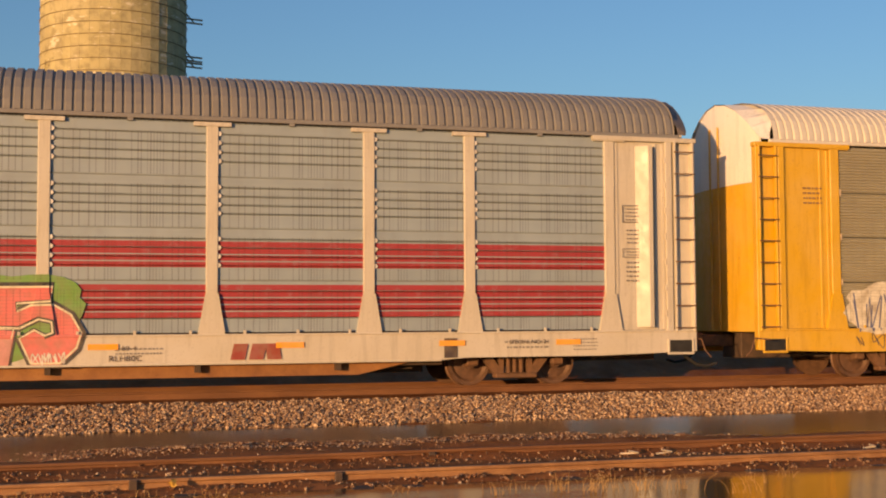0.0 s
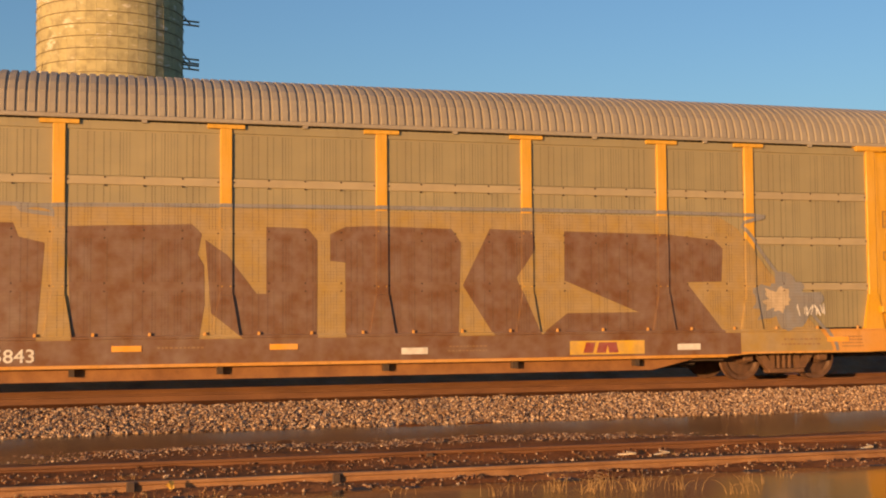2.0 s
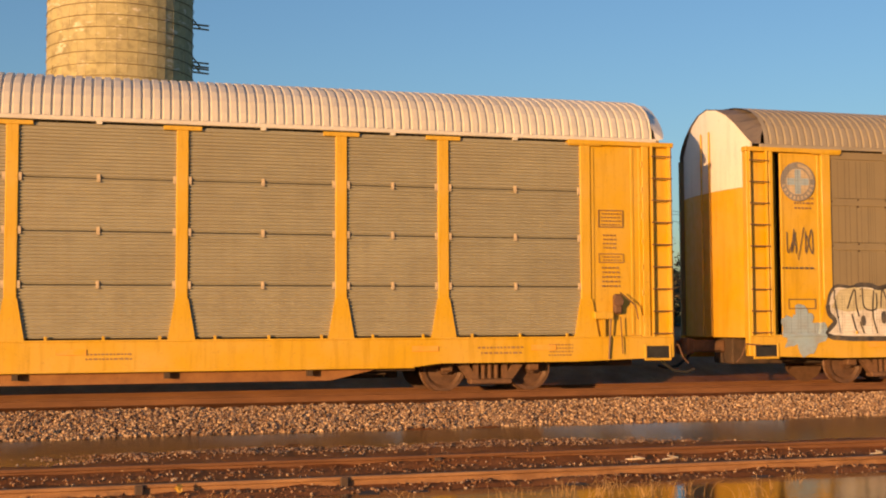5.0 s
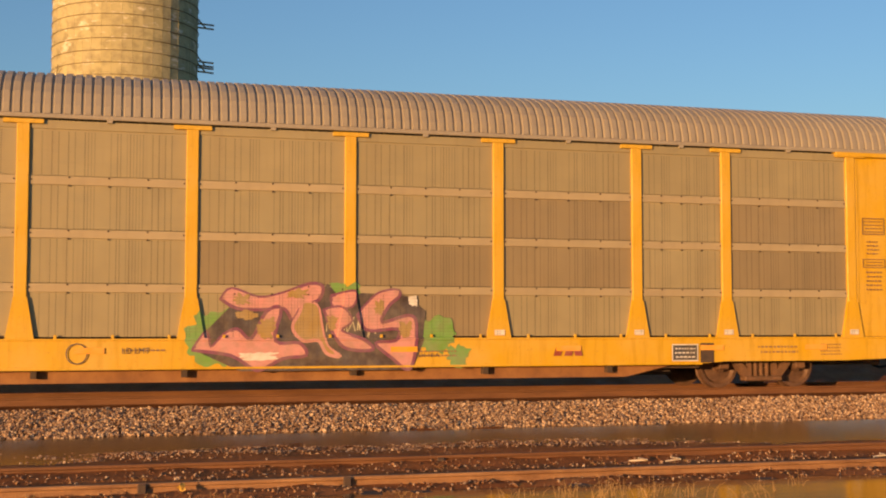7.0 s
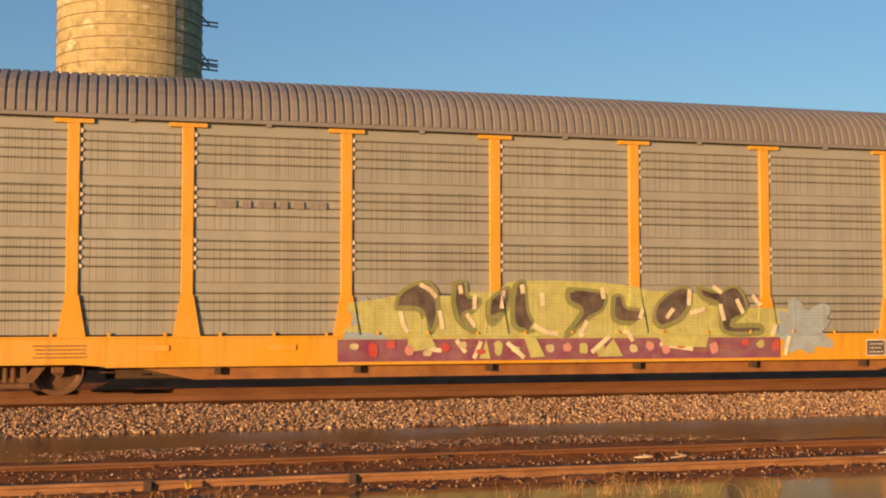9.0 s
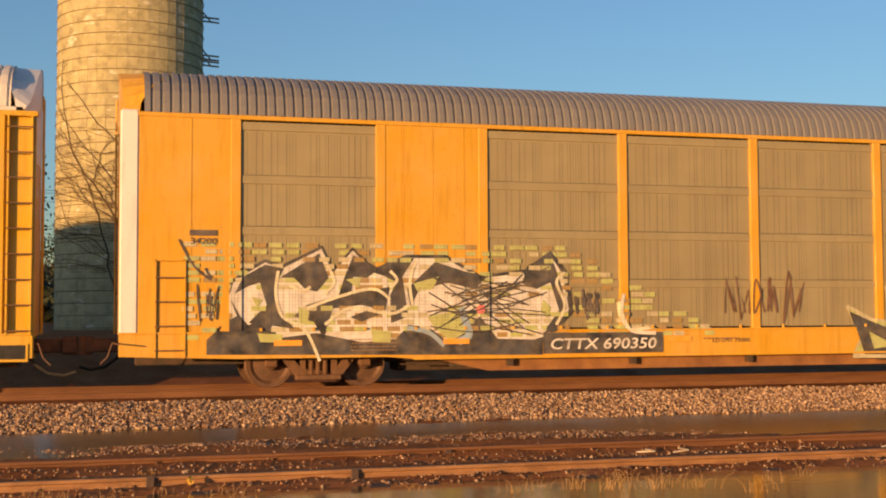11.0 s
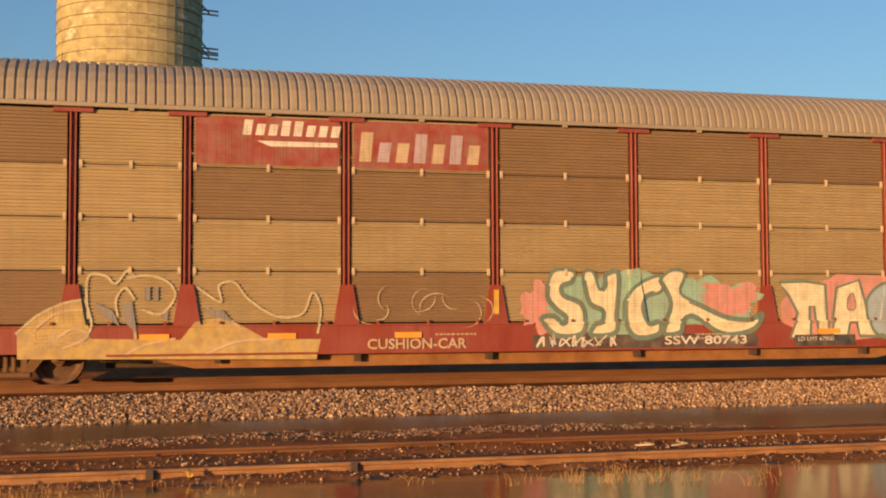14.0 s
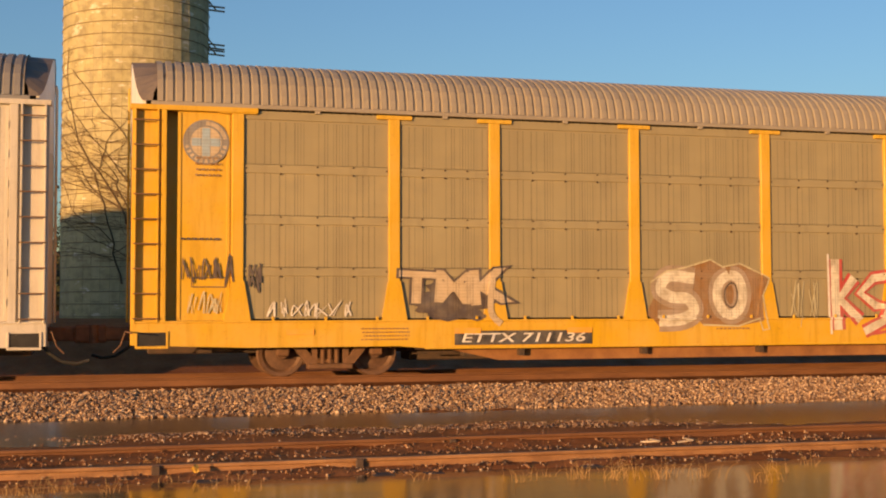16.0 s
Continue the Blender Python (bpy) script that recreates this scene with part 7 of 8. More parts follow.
def art_h():
    s = Side(car_h, "flat", True)
    s.letter([(0.65, 1.44), (1.23, 1.16), (1.63, 1.14), (1.59, 1.83), (1.81, 2.07), (2.14, 1.72), (2.43, 1.32), (2.88, 1.94), (3.14, 2.19), (3.54, 1.88), (3.91, 2.13), (4.19, 1.83), (4.83, 2.06), (5.36, 1.95), (5.95, 1.25), (5.92, 0.39), (0.73, 0.46), (0.96, 0.83)], "lime", "pale", "black and lime angular spray lettering", layer=1, edge=0.05, round=False)
    s.shape([(0.70, 1.35), (1.72, 0.94), (1.70, 2.05), (2.43, 1.19), (2.98, 1.94), (2.88, 1.15), (2.47, 0.91), (2.08, 1.19), (2.09, 0.69), (2.53, 0.66), (2.75, 0.93), (2.65, 0.46), (1.00, 0.48)], "black", 3, "spray_letter")
    s.shape([(3.13, 2.06), (3.54, 1.81), (3.91, 2.04), (3.55, 1.26), (3.26, 0.79), (2.97, 0.55), (3.12, 1.27)], "black", 3, "spray_letter"), s.shape([(3.94, 2.11), (4.19, 1.76), (4.59, 1.95), (4.31, 1.26), (4.61, 0.91), (4.60, 0.46), (4.03, 0.78), (3.78, 1.24), (3.61, 0.47), (3.22, 0.45), (3.60, 1.13), (3.74, 1.49)], "black", 3, "spray_letter"), s.shape([(4.85, 1.89), (5.33, 1.95), (5.87, 0.79), (5.86, 0.44), (5.32, 0.54), (4.80, 1.12)], "black", 3, "spray_letter")
    s.shape([(1.11, 0.94), (1.72, 0.65), (1.22, 0.59)], "lime", 5), s.shape([(2.12, 0.96), (2.68, 0.97), (2.62, 0.68), (2.19, 0.67)], "pale", 5), s.shape([(5.02, 1.60), (5.34, 1.26), (5.07, 1.12)], "lime", 5)
    s.letter([(-12.05, 0.80), (-11.73, 1.31), (-11.78, 1.56), (-11.67, 1.90), (-11.39, 2.10), (-11.10, 2.27), (-10.79, 2.17), (-10.09, 2.52), (-9.88, 2.09), (-9.52, 2.50), (-9.15, 2.11), (-8.52, 2.37), (-7.79, 2.37), (-7.12, 2.00), (-6.23, 2.11), (-5.72, 2.47), (-5.44, 2.11), (-5.31, 1.38), (-5.85, 0.86), (-6.58, 0.67)], "white", "black", "white and black wild spray lettering", layer=1, edge=0.05, round=False)
    s.shape([(-12.12, 0.90), (-11.78, 1.21), (-11.57, 1.33), (-11.39, 1.15), (-11.07, 1.31), (-10.87, 0.92), (-10.19, 1.00), (-9.36, 0.83), (-8.74, 0.88), (-8.50, 1.14), (-8.10, 1.08), (-7.73, 0.81), (-7.13, 1.29), (-6.80, 0.87), (-5.91, 0.84), (-5.91, 0.56), (-12.12, 0.64)], "black", 2)
    for blade in ([(-11.64, 1.70), (-11.49, 2.00), (-11.10, 2.22), (-10.77, 2.15), (-10.89, 1.90), (-10.87, 1.40), (-10.57, 1.08), (-11.39, 1.19), (-11.27, 1.31), (-11.07, 1.50), (-11.19, 1.90), (-11.39, 1.84)], [(-10.84, 1.99), (-10.13, 2.43), (-9.96, 1.99), (-10.17, 1.74), (-10.39, 1.79), (-10.59, 1.99)], [(-9.78, 1.68), (-9.67, 2.01), (-9.51, 2.40), (-9.03, 2.16), (-9.26, 1.99), (-9.51, 2.01), (-9.55, 1.70), (-8.84, 1.83), (-8.93, 1.40), (-9.36, 1.50), (-9.88, 1.44), (-10.06, 0.90), (-10.23, 1.20), (-10.59, 1.30), (-10.37, 1.50)]):
        s.shape(blade, "black", 4, "spray_shape")
    for blade in ([(-9.15, 2.09), (-8.84, 2.32), (-8.39, 2.35), (-8.61, 2.01), (-8.50, 1.29), (-8.82, 1.17), (-8.84, 1.68), (-8.71, 1.91), (-8.92, 2.01)], [(-8.52, 1.79), (-7.99, 2.29), (-7.43, 2.12), (-6.99, 2.02), (-7.23, 1.79), (-7.77, 1.91), (-8.31, 1.75), (-8.46, 1.44)], [(-6.18, 2.24), (-5.71, 2.42), (-5.53, 1.92), (-5.41, 1.44), (-5.61, 1.05), (-5.91, 0.94), (-5.56, 1.39), (-5.73, 1.92), (-6.01, 1.79), (-6.30, 1.90)], [(-9.57, 1.28), (-9.21, 1.42), (-9.00, 1.34), (-9.36, 1.20)], [(-11.71, 1.61), (-11.54, 1.31), (-11.41, 1.16), (-11.54, 1.16)]):
        s.shape(blade, "black", 4, "spray_shape")
    for blade in ([(-8.40, 1.89), (-7.92, 2.02), (-8.03, 1.79), (-8.33, 1.75)], [(-8.15, 1.29), (-7.54, 1.39), (-7.29, 1.06), (-7.71, 0.83), (-7.99, 1.06)], [(-5.88, 1.60), (-5.72, 1.44), (-5.79, 1.23), (-5.93, 1.37)], [(-9.21, 1.07), (-8.82, 1.01), (-8.84, 0.82), (-9.16, 0.83)], [(-10.51, 1.48), (-10.31, 1.38), (-10.35, 1.14), (-10.49, 1.18)], [(-11.24, 1.01), (-10.79, 0.98), (-10.81, 0.84), (-11.19, 0.85)], [(-11.34, 1.65), (-11.14, 1.60), (-11.24, 1.46)], [(-9.65, 1.96), (-9.36, 2.01), (-9.42, 1.81)]):
        s.shape(blade, "lime", 5, "spray_shape")
    for run in ([(-10.87, 2.11), (-10.91, 1.70), (-10.79, 1.30), (-10.39, 1.05), (-10.13, 0.50)], [(-9.98, 2.21), (-9.86, 1.91), (-10.03, 1.70)], [(-10.34, 1.45), (-9.78, 1.65), (-9.16, 1.79), (-8.84, 1.60)], [(-10.03, 1.15), (-9.57, 1.45), (-8.84, 1.34), (-8.47, 1.50)], [(-8.36, 2.30), (-8.47, 1.91), (-8.42, 1.50)], [(-8.84, 2.12), (-8.71, 1.96), (-8.84, 1.81)], [(-10.67, 1.86), (-10.44, 1.75), (-10.29, 1.83)], [(-5.44, 2.11), (-5.61, 1.92), (-5.45, 1.49), (-5.62, 1.12)]):
        s.stroke(run, 0.055, "cream", 6)
    s.stroke([(-7.51, 1.44), (-7.35, 0.97), (-7.56, 0.82)], 0.14, "sky", 5), s.stroke([(-8.53, 1.09), (-8.10, 0.98), (-7.83, 0.75)], 0.08, "sky", 6), s.cloud(-7.21, -7.04, 1.33, 1.50, "salmon", 3, 8, 0.1, 14), s.stroke([(-4.32, 1.27), (-4.35, 1.54), (-4.16, 1.06), (-3.71, 1.05)], 0.06, "cream", 4)
    rng = random.Random(12)
    for r in range(14):
        for c in range(34):
            x, z = -12.5 + 0.30 * c + rng.uniform(-0.05, 0.05), 0.9 + 0.125 * r
            edge = 1.0 if x < -5.5 else max(0.0, 1 - (x + 5.5) / 3.2)
            if rng.random() < 0.8 and z < 0.95 + 1.6 * edge:
                s.plate(x, x + rng.uniform(0.18, 0.28), z, z + 0.085, rng.choice(("lime", "lime", "pale", "gold")), 0, "spray_patch")
    for k in range(26):
        a = (-8.2 + rng.uniform(0, 0.8), rng.uniform(1.0, 2.2))
        b = (-6.1 + rng.uniform(-0.5, 0.4), rng.uniform(0.9, 2.3))
        s.stroke([a, ((a[0] + b[0]) / 2, (a[1] + b[1]) / 2 + rng.uniform(-0.2, 0.2)), b], 0.022, "black", 7, "spray_line")
    s.scrawl(-12.4, -11.9, 1.2, 1.9, "ink", 3, 3, 0.03, 3), s.scrawl(-5.25, -4.7, 1.3, 1.75, "ink", 4, 4, 0.03, 3), s.stroke([(-12.6, 2.65), (-12.35, 2.2), (-12.05, 1.95), (-12.15, 2.15)], 0.04, "ink", 3)
    s.stroke([(-4.25, 1.7), (-4.3, 1.3), (-4.1, 1.0), (-3.6, 0.95)], 0.07, "white", 3)
    s.plate(-5.9, -3.45, 0.58, 0.97, "black", 3, "spray_patch"), s.words("CTTX 690350", -5.75, -3.6, 0.66, 0.86, "white", 0.014, 8, "car_mark", shear=0.15)
    s.plate(-11.92 - 0.5, -11.95, 2.72, 2.82, "ink", 2, "small_lettering"), s.words("34200", -12.4, -11.95, 2.57, 2.68, "ink", 0.01, 2)
    s.scrawl(-2.15, -0.3, 1.3, 2.05, "brown", 5, 6, 0.035, 2, 2)
    s.words("LD LMT 72000", -2.4, -1.6, 0.76, 0.84, "ink", 0, 6)
    s.plate(4.6, 6.6, 3.2, 3.55, "red", 1, "sign_panel", slant=0.1)
    s.reflectors(8), s.notices(80, box=False)


def art_i():
    s = Side(car_i, "rib")
    s.letter([(-11.33, 1.81), (-11.02, 1.85), (-10.98, 1.51), (-10.90, 1.79), (-10.70, 1.78), (-10.73, 1.51), (-10.38, 0.90), (-10.87, 0.91), (-11.00, 1.25), (-11.07, 0.93), (-11.25, 0.97), (-11.34, 1.40)], "ash", "ink", "worn pale outlined letter", edge=0.022)
    s.letter([(-10.65, 1.63), (-10.50, 1.72), (-10.33, 1.63), (-10.17, 1.71), (-9.98, 1.59), (-9.96, 1.33), (-9.75, 1.25), (-9.77, 0.88), (-10.20, 0.90), (-10.26, 1.33), (-10.36, 1.42), (-10.38, 1.08), (-10.49, 1.33)], "ash", "ink", "worn pale outlined letter", layer=2.3, edge=0.022)
    s.scrawl(-9.66, -9.16, 1.04, 1.42, "ink", 8, 4, 0.025, 2), s.scrawl(-12.45, -11.98, 0.88, 1.48, "ink", 6, 3, 0.02), s.scrawl(-11.98, -11.64, 0.92, 1.26, "ink", 12, 2, 0.02), s.scrawl(-12.89, -12.08, 1.84, 2.11, "white", 15, 5, 0.03, 3)
    s.cloud(8.41, 9.32, 0.44, 1.50, "pale", 8, 0, 0.4), s.cloud(3.74, 4.39, 0.40, 1.10, "pale", 18, 0, 0.4)
    s.shape([(3.64, 1.90), (4.29, 1.86), (6.83, 1.83), (7.24, 2.21), (7.71, 1.83), (9.06, 1.95), (9.05, 1.50), (8.66, 1.36), (8.10, 0.34), (4.39, 0.40), (4.23, 0.86), (3.74, 1.52)], "dust", 0, label="worn pale ground of blue spray lettering")
    s.shape([(3.78, 1.67), (8.76, 1.65), (8.60, 1.36), (8.29, 0.82), (4.24, 0.86)], "slate", 1, "spray_lettering", "blue and white angular spray lettering"), s.shape([(4.26, 0.85), (8.29, 0.81), (8.07, 0.34), (4.41, 0.40)], "ink", 1, "spray_lettering")
    for blade in ([(3.74, 1.52), (4.02, 1.41), (4.24, 0.87), (3.90, 1.10)], [(4.31, 1.57), (4.89, 1.59), (4.82, 1.46), (4.38, 1.42)], [(4.51, 1.10), (4.73, 1.09), (4.85, 0.60), (4.68, 0.77)], [(4.97, 1.59), (5.31, 1.50), (5.01, 1.35)], [(5.10, 1.09), (5.28, 1.06), (5.36, 0.39), (5.21, 0.40)], [(5.38, 1.50), (5.94, 1.51), (5.85, 1.16), (5.60, 1.12), (5.83, 1.37), (5.53, 1.40)], [(6.06, 1.52), (6.19, 1.52), (6.16, 0.95), (6.05, 0.95)]):
        s.shape(blade, "white", 3, "spray_shape")
    for blade in ([(6.72, 1.11), (7.00, 1.37), (7.47, 1.48), (7.77, 1.34), (7.90, 1.02), (7.81, 0.56), (7.66, 0.56), (7.75, 0.80), (7.70, 1.11), (7.47, 1.26), (7.02, 1.19)], [(6.92, 0.53), (7.11, 0.81), (7.41, 1.02), (7.48, 0.91), (7.22, 0.63), (6.99, 0.50)], [(7.40, 1.58), (7.82, 1.56), (7.89, 1.06), (7.70, 1.29)], [(8.04, 1.52), (8.37, 1.52), (8.49, 1.01), (8.74, 0.44), (8.47, 0.66), (8.23, 1.10)], [(8.47, 1.36), (8.79, 1.67), (9.06, 1.91), (9.08, 1.45), (8.78, 1.32)], [(6.86, 1.46), (7.12, 1.67), (7.00, 1.26)]):
        s.shape(blade, "white", 3, "spray_shape")
    for run in ([(3.53, 1.90), (3.46, 2.13), (3.97, 2.11), (4.16, 1.93), (4.29, 1.86)], [(4.51, 1.88), (4.51, 2.15), (5.07, 2.10), (5.23, 1.91)], [(5.52, 1.97), (5.60, 1.83), (6.54, 1.80)], [(6.11, 1.91), (6.08, 2.01), (6.22, 2.01), (6.20, 2.19), (6.54, 2.08), (6.66, 1.89)], [(6.83, 1.83), (6.84, 2.21), (7.36, 2.19), (7.71, 1.83)], [(7.71, 1.94), (8.25, 2.00), (8.37, 1.78)], [(8.37, 1.73), (8.61, 1.95), (9.06, 1.98), (9.13, 1.78), (9.05, 1.45)]):
        s.stroke(run, 0.04, "white", 3, sharp=True)
    for run in ([(4.24, 0.86), (4.39, 0.40)], [(5.34, 1.46), (5.46, 1.23), (5.64, 0.84)], [(5.60, 1.12), (5.96, 1.07), (5.95, 0.39), (5.77, 0.38)], [(6.25, 1.22), (6.51, 1.22)], [(6.36, 1.51), (6.77, 1.54), (6.86, 1.76)], [(6.48, 1.46), (6.52, 0.39)], [(6.53, 0.81), (6.82, 0.92), (7.23, 1.08)], [(6.07, 0.90), (6.41, 0.88)], [(4.61, 0.39), (4.96, 0.49)], [(7.45, 0.35), (7.69, 0.67)]):
        s.stroke(run, 0.04, "white", 3, sharp=True)
    # sign with slanted bars
    s.plate(-6.92, -4.36, 2.93, 3.78, SHEET_RIB, 0, "sign_panel", label="plain sheet sign panel with dark bars")
    for k in range(6):
        s.plate(-6.72 + 0.04 * k, -6.05 + 0.11 * (5 - k) - 0.4 + 0.09 * k, 3.30 + 0.065 * k, 3.335 + 0.065 * k, "ink", 1, "sign_bar", slant=0.02)
    s.shape([(-5.72, 3.30), (-5.55, 3.62), (-5.3, 3.62), (-5.2, 3.45), (-5.1, 3.62), (-4.95, 3.62), (-5.08, 3.30), (-5.3, 3.30), (-5.4, 3.46), (-5.5, 3.30)], "ink", 1, "sign_block")
    s.shape([(-4.98, 3.30), (-4.6, 3.30), (-4.52, 3.42), (-4.85, 3.5), (-4.55, 3.54), (-4.52, 3.62), (-4.88, 3.62), (-4.93, 3.5)], "ink", 1, "sign_block")
    for k in range(15):
        s.plate(-6.8 + 0.15 * k, -6.69 + 0.15 * k, 3.08, 3.18, "ink", 1, "sign_block", slant=0.02)
    s.mark_plate("ETTX 701278", -7.7, -4.9, 0.40, 0.76)
    # two rounded outlined letters
    s.words("BLH21C", 3.95 - 1.1, 3.3, 0.52, 0.62, "ink", 0, 6), s.ring(-3.85, 0.62, 0.14, 0.16, "ink", 6), s.words("LD LMT 71800", -2.9, -2.4, 0.68, 0.75, "ink", 0, 6)
    s.data_box(11.9, 12.3), s.reflectors(9, (2, 7)), s.notices(90)


def art_j():
    s = Side(car_j, "rib")
    s.shape([(-9.84, 0.90), (-9.55, 1.22), (-9.10, 1.41), (-8.77, 1.48), (-8.65, 0.81), (-7.15, 0.78), (-6.91, 1.09), (-6.38, 1.18), (-5.68, 0.78), (-4.70, 0.77), (-4.78, 0.41), (-9.83, 0.48)], "straw", 0, label="pale yellow spray ground"), s.wild(-3.9, -1.6, 1.05, 1.7, 63, 9, ("sand",), 0.26, 2, None, 0.14)
    for run in ([(-9.86, 0.90), (-9.53, 1.20), (-9.12, 1.41), (-8.75, 1.48)], [(-8.70, 1.15), (-8.71, 1.85), (-8.43, 1.89), (-8.25, 1.75), (-8.06, 1.97), (-7.92, 1.85)], [(-8.06, 1.85), (-7.68, 1.89), (-7.37, 1.78), (-7.25, 1.53), (-7.49, 1.23), (-7.82, 1.31)], [(-6.91, 1.72), (-6.47, 1.43), (-6.50, 1.72), (-6.23, 1.78), (-5.98, 1.48), (-5.49, 1.18), (-5.03, 1.22), (-4.85, 1.60), (-4.70, 1.33), (-4.76, 0.87)], [(-8.75, 1.48), (-8.64, 1.05), (-8.75, 0.81)], [(-8.21, 1.19), (-8.24, 1.48), (-8.09, 1.68), (-7.93, 1.48)]):
        s.stroke(run, 0.04, "pale", 4)
    for run in ([(-9.57, 0.96), (-9.21, 1.25), (-8.75, 1.31)], [(-9.20, 0.82), (-8.93, 0.99), (-8.70, 0.85), (-9.11, 0.65)], [(-8.14, 0.50), (-7.72, 0.71), (-7.24, 0.80)], [(-6.76, 0.50), (-6.18, 0.74), (-5.38, 0.78)], [(-6.72, 1.33), (-6.38, 1.16), (-6.13, 0.99)], [(-7.91, 0.80), (-7.96, 1.19), (-8.08, 1.34)]):
        s.stroke(run, 0.045, "sand", 5)
    for blade in ([(-8.61, 1.44), (-8.29, 1.29), (-8.17, 1.02), (-8.43, 1.18)], [(-8.14, 1.39), (-7.97, 1.46), (-7.89, 0.88), (-8.08, 1.08)], [(-6.79, 1.33), (-6.43, 1.30), (-6.26, 1.08), (-6.57, 1.17)], [(-7.77, 1.70), (-7.67, 1.70), (-7.67, 1.46), (-7.76, 1.46)], [(-7.61, 1.70), (-7.53, 1.70), (-7.53, 1.46), (-7.61, 1.46)], [(-7.49, 1.19), (-7.36, 1.29), (-7.38, 1.11)]):
        s.shape(blade, "grey", 6, "spray_shape")
    s.cloud(-0.97, -0.11, 0.82, 1.85, "pink", 5, 0, 0.5), s.cloud(2.74, 4.11, 1.09, 1.86, "pink", 7, 0.6, 0.45), s.cloud(-0.55, 2.95, 0.71, 2.08, "teal", 9, 0.3, 0.3, label="faded teal spray ground"), s.cloud(2.02, 4.32, 0.79, 2.03, "teal", 19, 0, 0.45)
    s.letter([(-0.38, 1.68), (-0.28, 1.95), (-0.12, 2.02), (0.14, 1.98), (0.11, 1.80), (-0.09, 1.72), (-0.05, 1.54), (0.28, 1.40), (0.38, 1.11), (0.27, 0.81), (-0.25, 0.80), (-0.51, 1.11), (-0.24, 1.15), (-0.10, 1.01), (-0.01, 1.13), (-0.21, 1.29), (-0.37, 1.48)], "cream", "deep_teal", "cream spray letter edged in dark teal", layer=2)
    s.letter([(0.36, 1.80), (0.38, 1.98), (0.54, 1.97), (0.66, 1.65), (0.79, 1.72), (0.81, 1.94), (1.07, 1.95), (1.02, 1.20), (0.97, 0.83), (0.48, 0.79), (0.56, 0.99), (0.72, 1.05), (0.74, 1.25), (0.47, 1.40)], "cream", "deep_teal", "cream spray letter edged in dark teal", layer=2.4)
    s.letter([(1.19, 1.40), (1.41, 1.70), (1.92, 1.91), (1.95, 1.64), (1.66, 1.54), (1.55, 1.30), (1.68, 1.00), (1.90, 1.04), (1.87, 0.80), (1.42, 0.74), (1.21, 0.98)], "cream", "deep_teal", "cream spray letter edged in dark teal", layer=2.8)
    s.letter([(1.94, 1.83), (2.17, 2.01), (2.45, 1.96), (2.35, 1.58), (2.86, 1.32), (3.37, 1.11), (3.87, 1.07), (4.11, 1.19), (3.95, 0.90), (3.49, 0.78), (3.09, 0.85), (2.64, 1.14), (2.40, 1.04), (2.33, 0.83), (1.98, 0.83), (2.16, 1.38)], "cream", "deep_teal", "cream spray letter edged in dark teal", layer=3.2)
    s.cloud(4.43, 9.28, 0.62, 2.03, "pink", 15, 0, 0.2, label="faded pink spray ground"), s.cloud(7.56, 8.85, 0.36, 0.85, "pink", 16, 0, 0.3)
    s.letter([(4.54, 1.79), (5.09, 1.81), (5.55, 1.75), (5.59, 0.85), (5.39, 0.77), (5.32, 1.33), (5.19, 1.33), (5.17, 0.70), (4.75, 0.71), (4.95, 1.19), (4.73, 1.58)], "cream", "deep_teal", "cream spray letter edged in teal", layer=2, round=False)
    s.letter([(5.69, 0.74), (5.84, 1.69), (6.33, 1.84), (6.64, 0.84), (6.78, 0.73), (6.32, 0.74), (6.26, 1.01), (6.08, 1.01), (6.02, 0.74)], "cream", "deep_teal", "cream spray letter edged in teal", layer=2.4, round=False), s.letter([(6.08, 1.48), (6.20, 1.58), (6.25, 1.29), (6.08, 1.27)], "pink", "deep_teal", layer=3.4, edge=0.02)
    s.letter([(7.13, 1.84), (6.76, 1.69), (6.53, 1.39), (6.64, 0.86), (6.98, 0.69), (7.44, 0.75), (7.51, 1.05), (7.28, 0.94), (7.01, 1.07), (7.01, 1.39), (7.27, 1.50), (7.29, 1.82)], "sky", "deep_teal", "pale teal spray letter", layer=2.8)
    s.letter([(7.45, 1.76), (8.04, 1.76), (8.51, 1.72), (8.56, 1.17), (8.79, 0.73), (8.52, 0.62), (8.38, 0.74), (8.34, 1.22), (8.15, 1.22), (8.12, 0.73), (7.67, 0.68), (7.71, 1.17), (7.47, 1.39)], "cream", "deep_teal", "cream spray letter edged in teal", layer=3.2, round=False)
    s.plate(-0.7, 4.0, 0.54, 0.80, "ink", 1, "number_panel"), s.words("SSW 80743", 2.0, 3.75, 0.60, 0.76, "white", 0.012, 6, "car_mark"), s.scrawl(-0.7, 1.0, 0.58, 0.80, "white", 6, 7, 0.03, 5)
    s.plate(4.82, 6.2, 0.54, 0.76, "black", 4, "number_panel"), s.words("LD LMT 67900", 4.9, 5.7, 0.64, 0.72, "white", 0, 6)
    for x0, x1 in ((-6.92, -4.36), (-4.10, -1.54)):
        s.plate(x0, x1, 3.86, 4.72, "maroon", 1, "sign_panel", label="dull red railway sign panel")
    for k in range(8):
        s.plate(-6.1 + 0.225 * k, -5.95 + 0.225 * k, 4.40, 4.60 + (0.07 if k in (0, 3, 4) else 0), "white", 2, "sign_block", slant=0.04)
        if k < 7:
            s.plate(-4.0 + 0.34 * k, -3.78 + 0.34 * k, 3.98, 4.34 + (0.18 if k in (0, 3, 5) else 0), "lilac" if k % 2 else "sand", 2, "sign_block", slant=0.05)
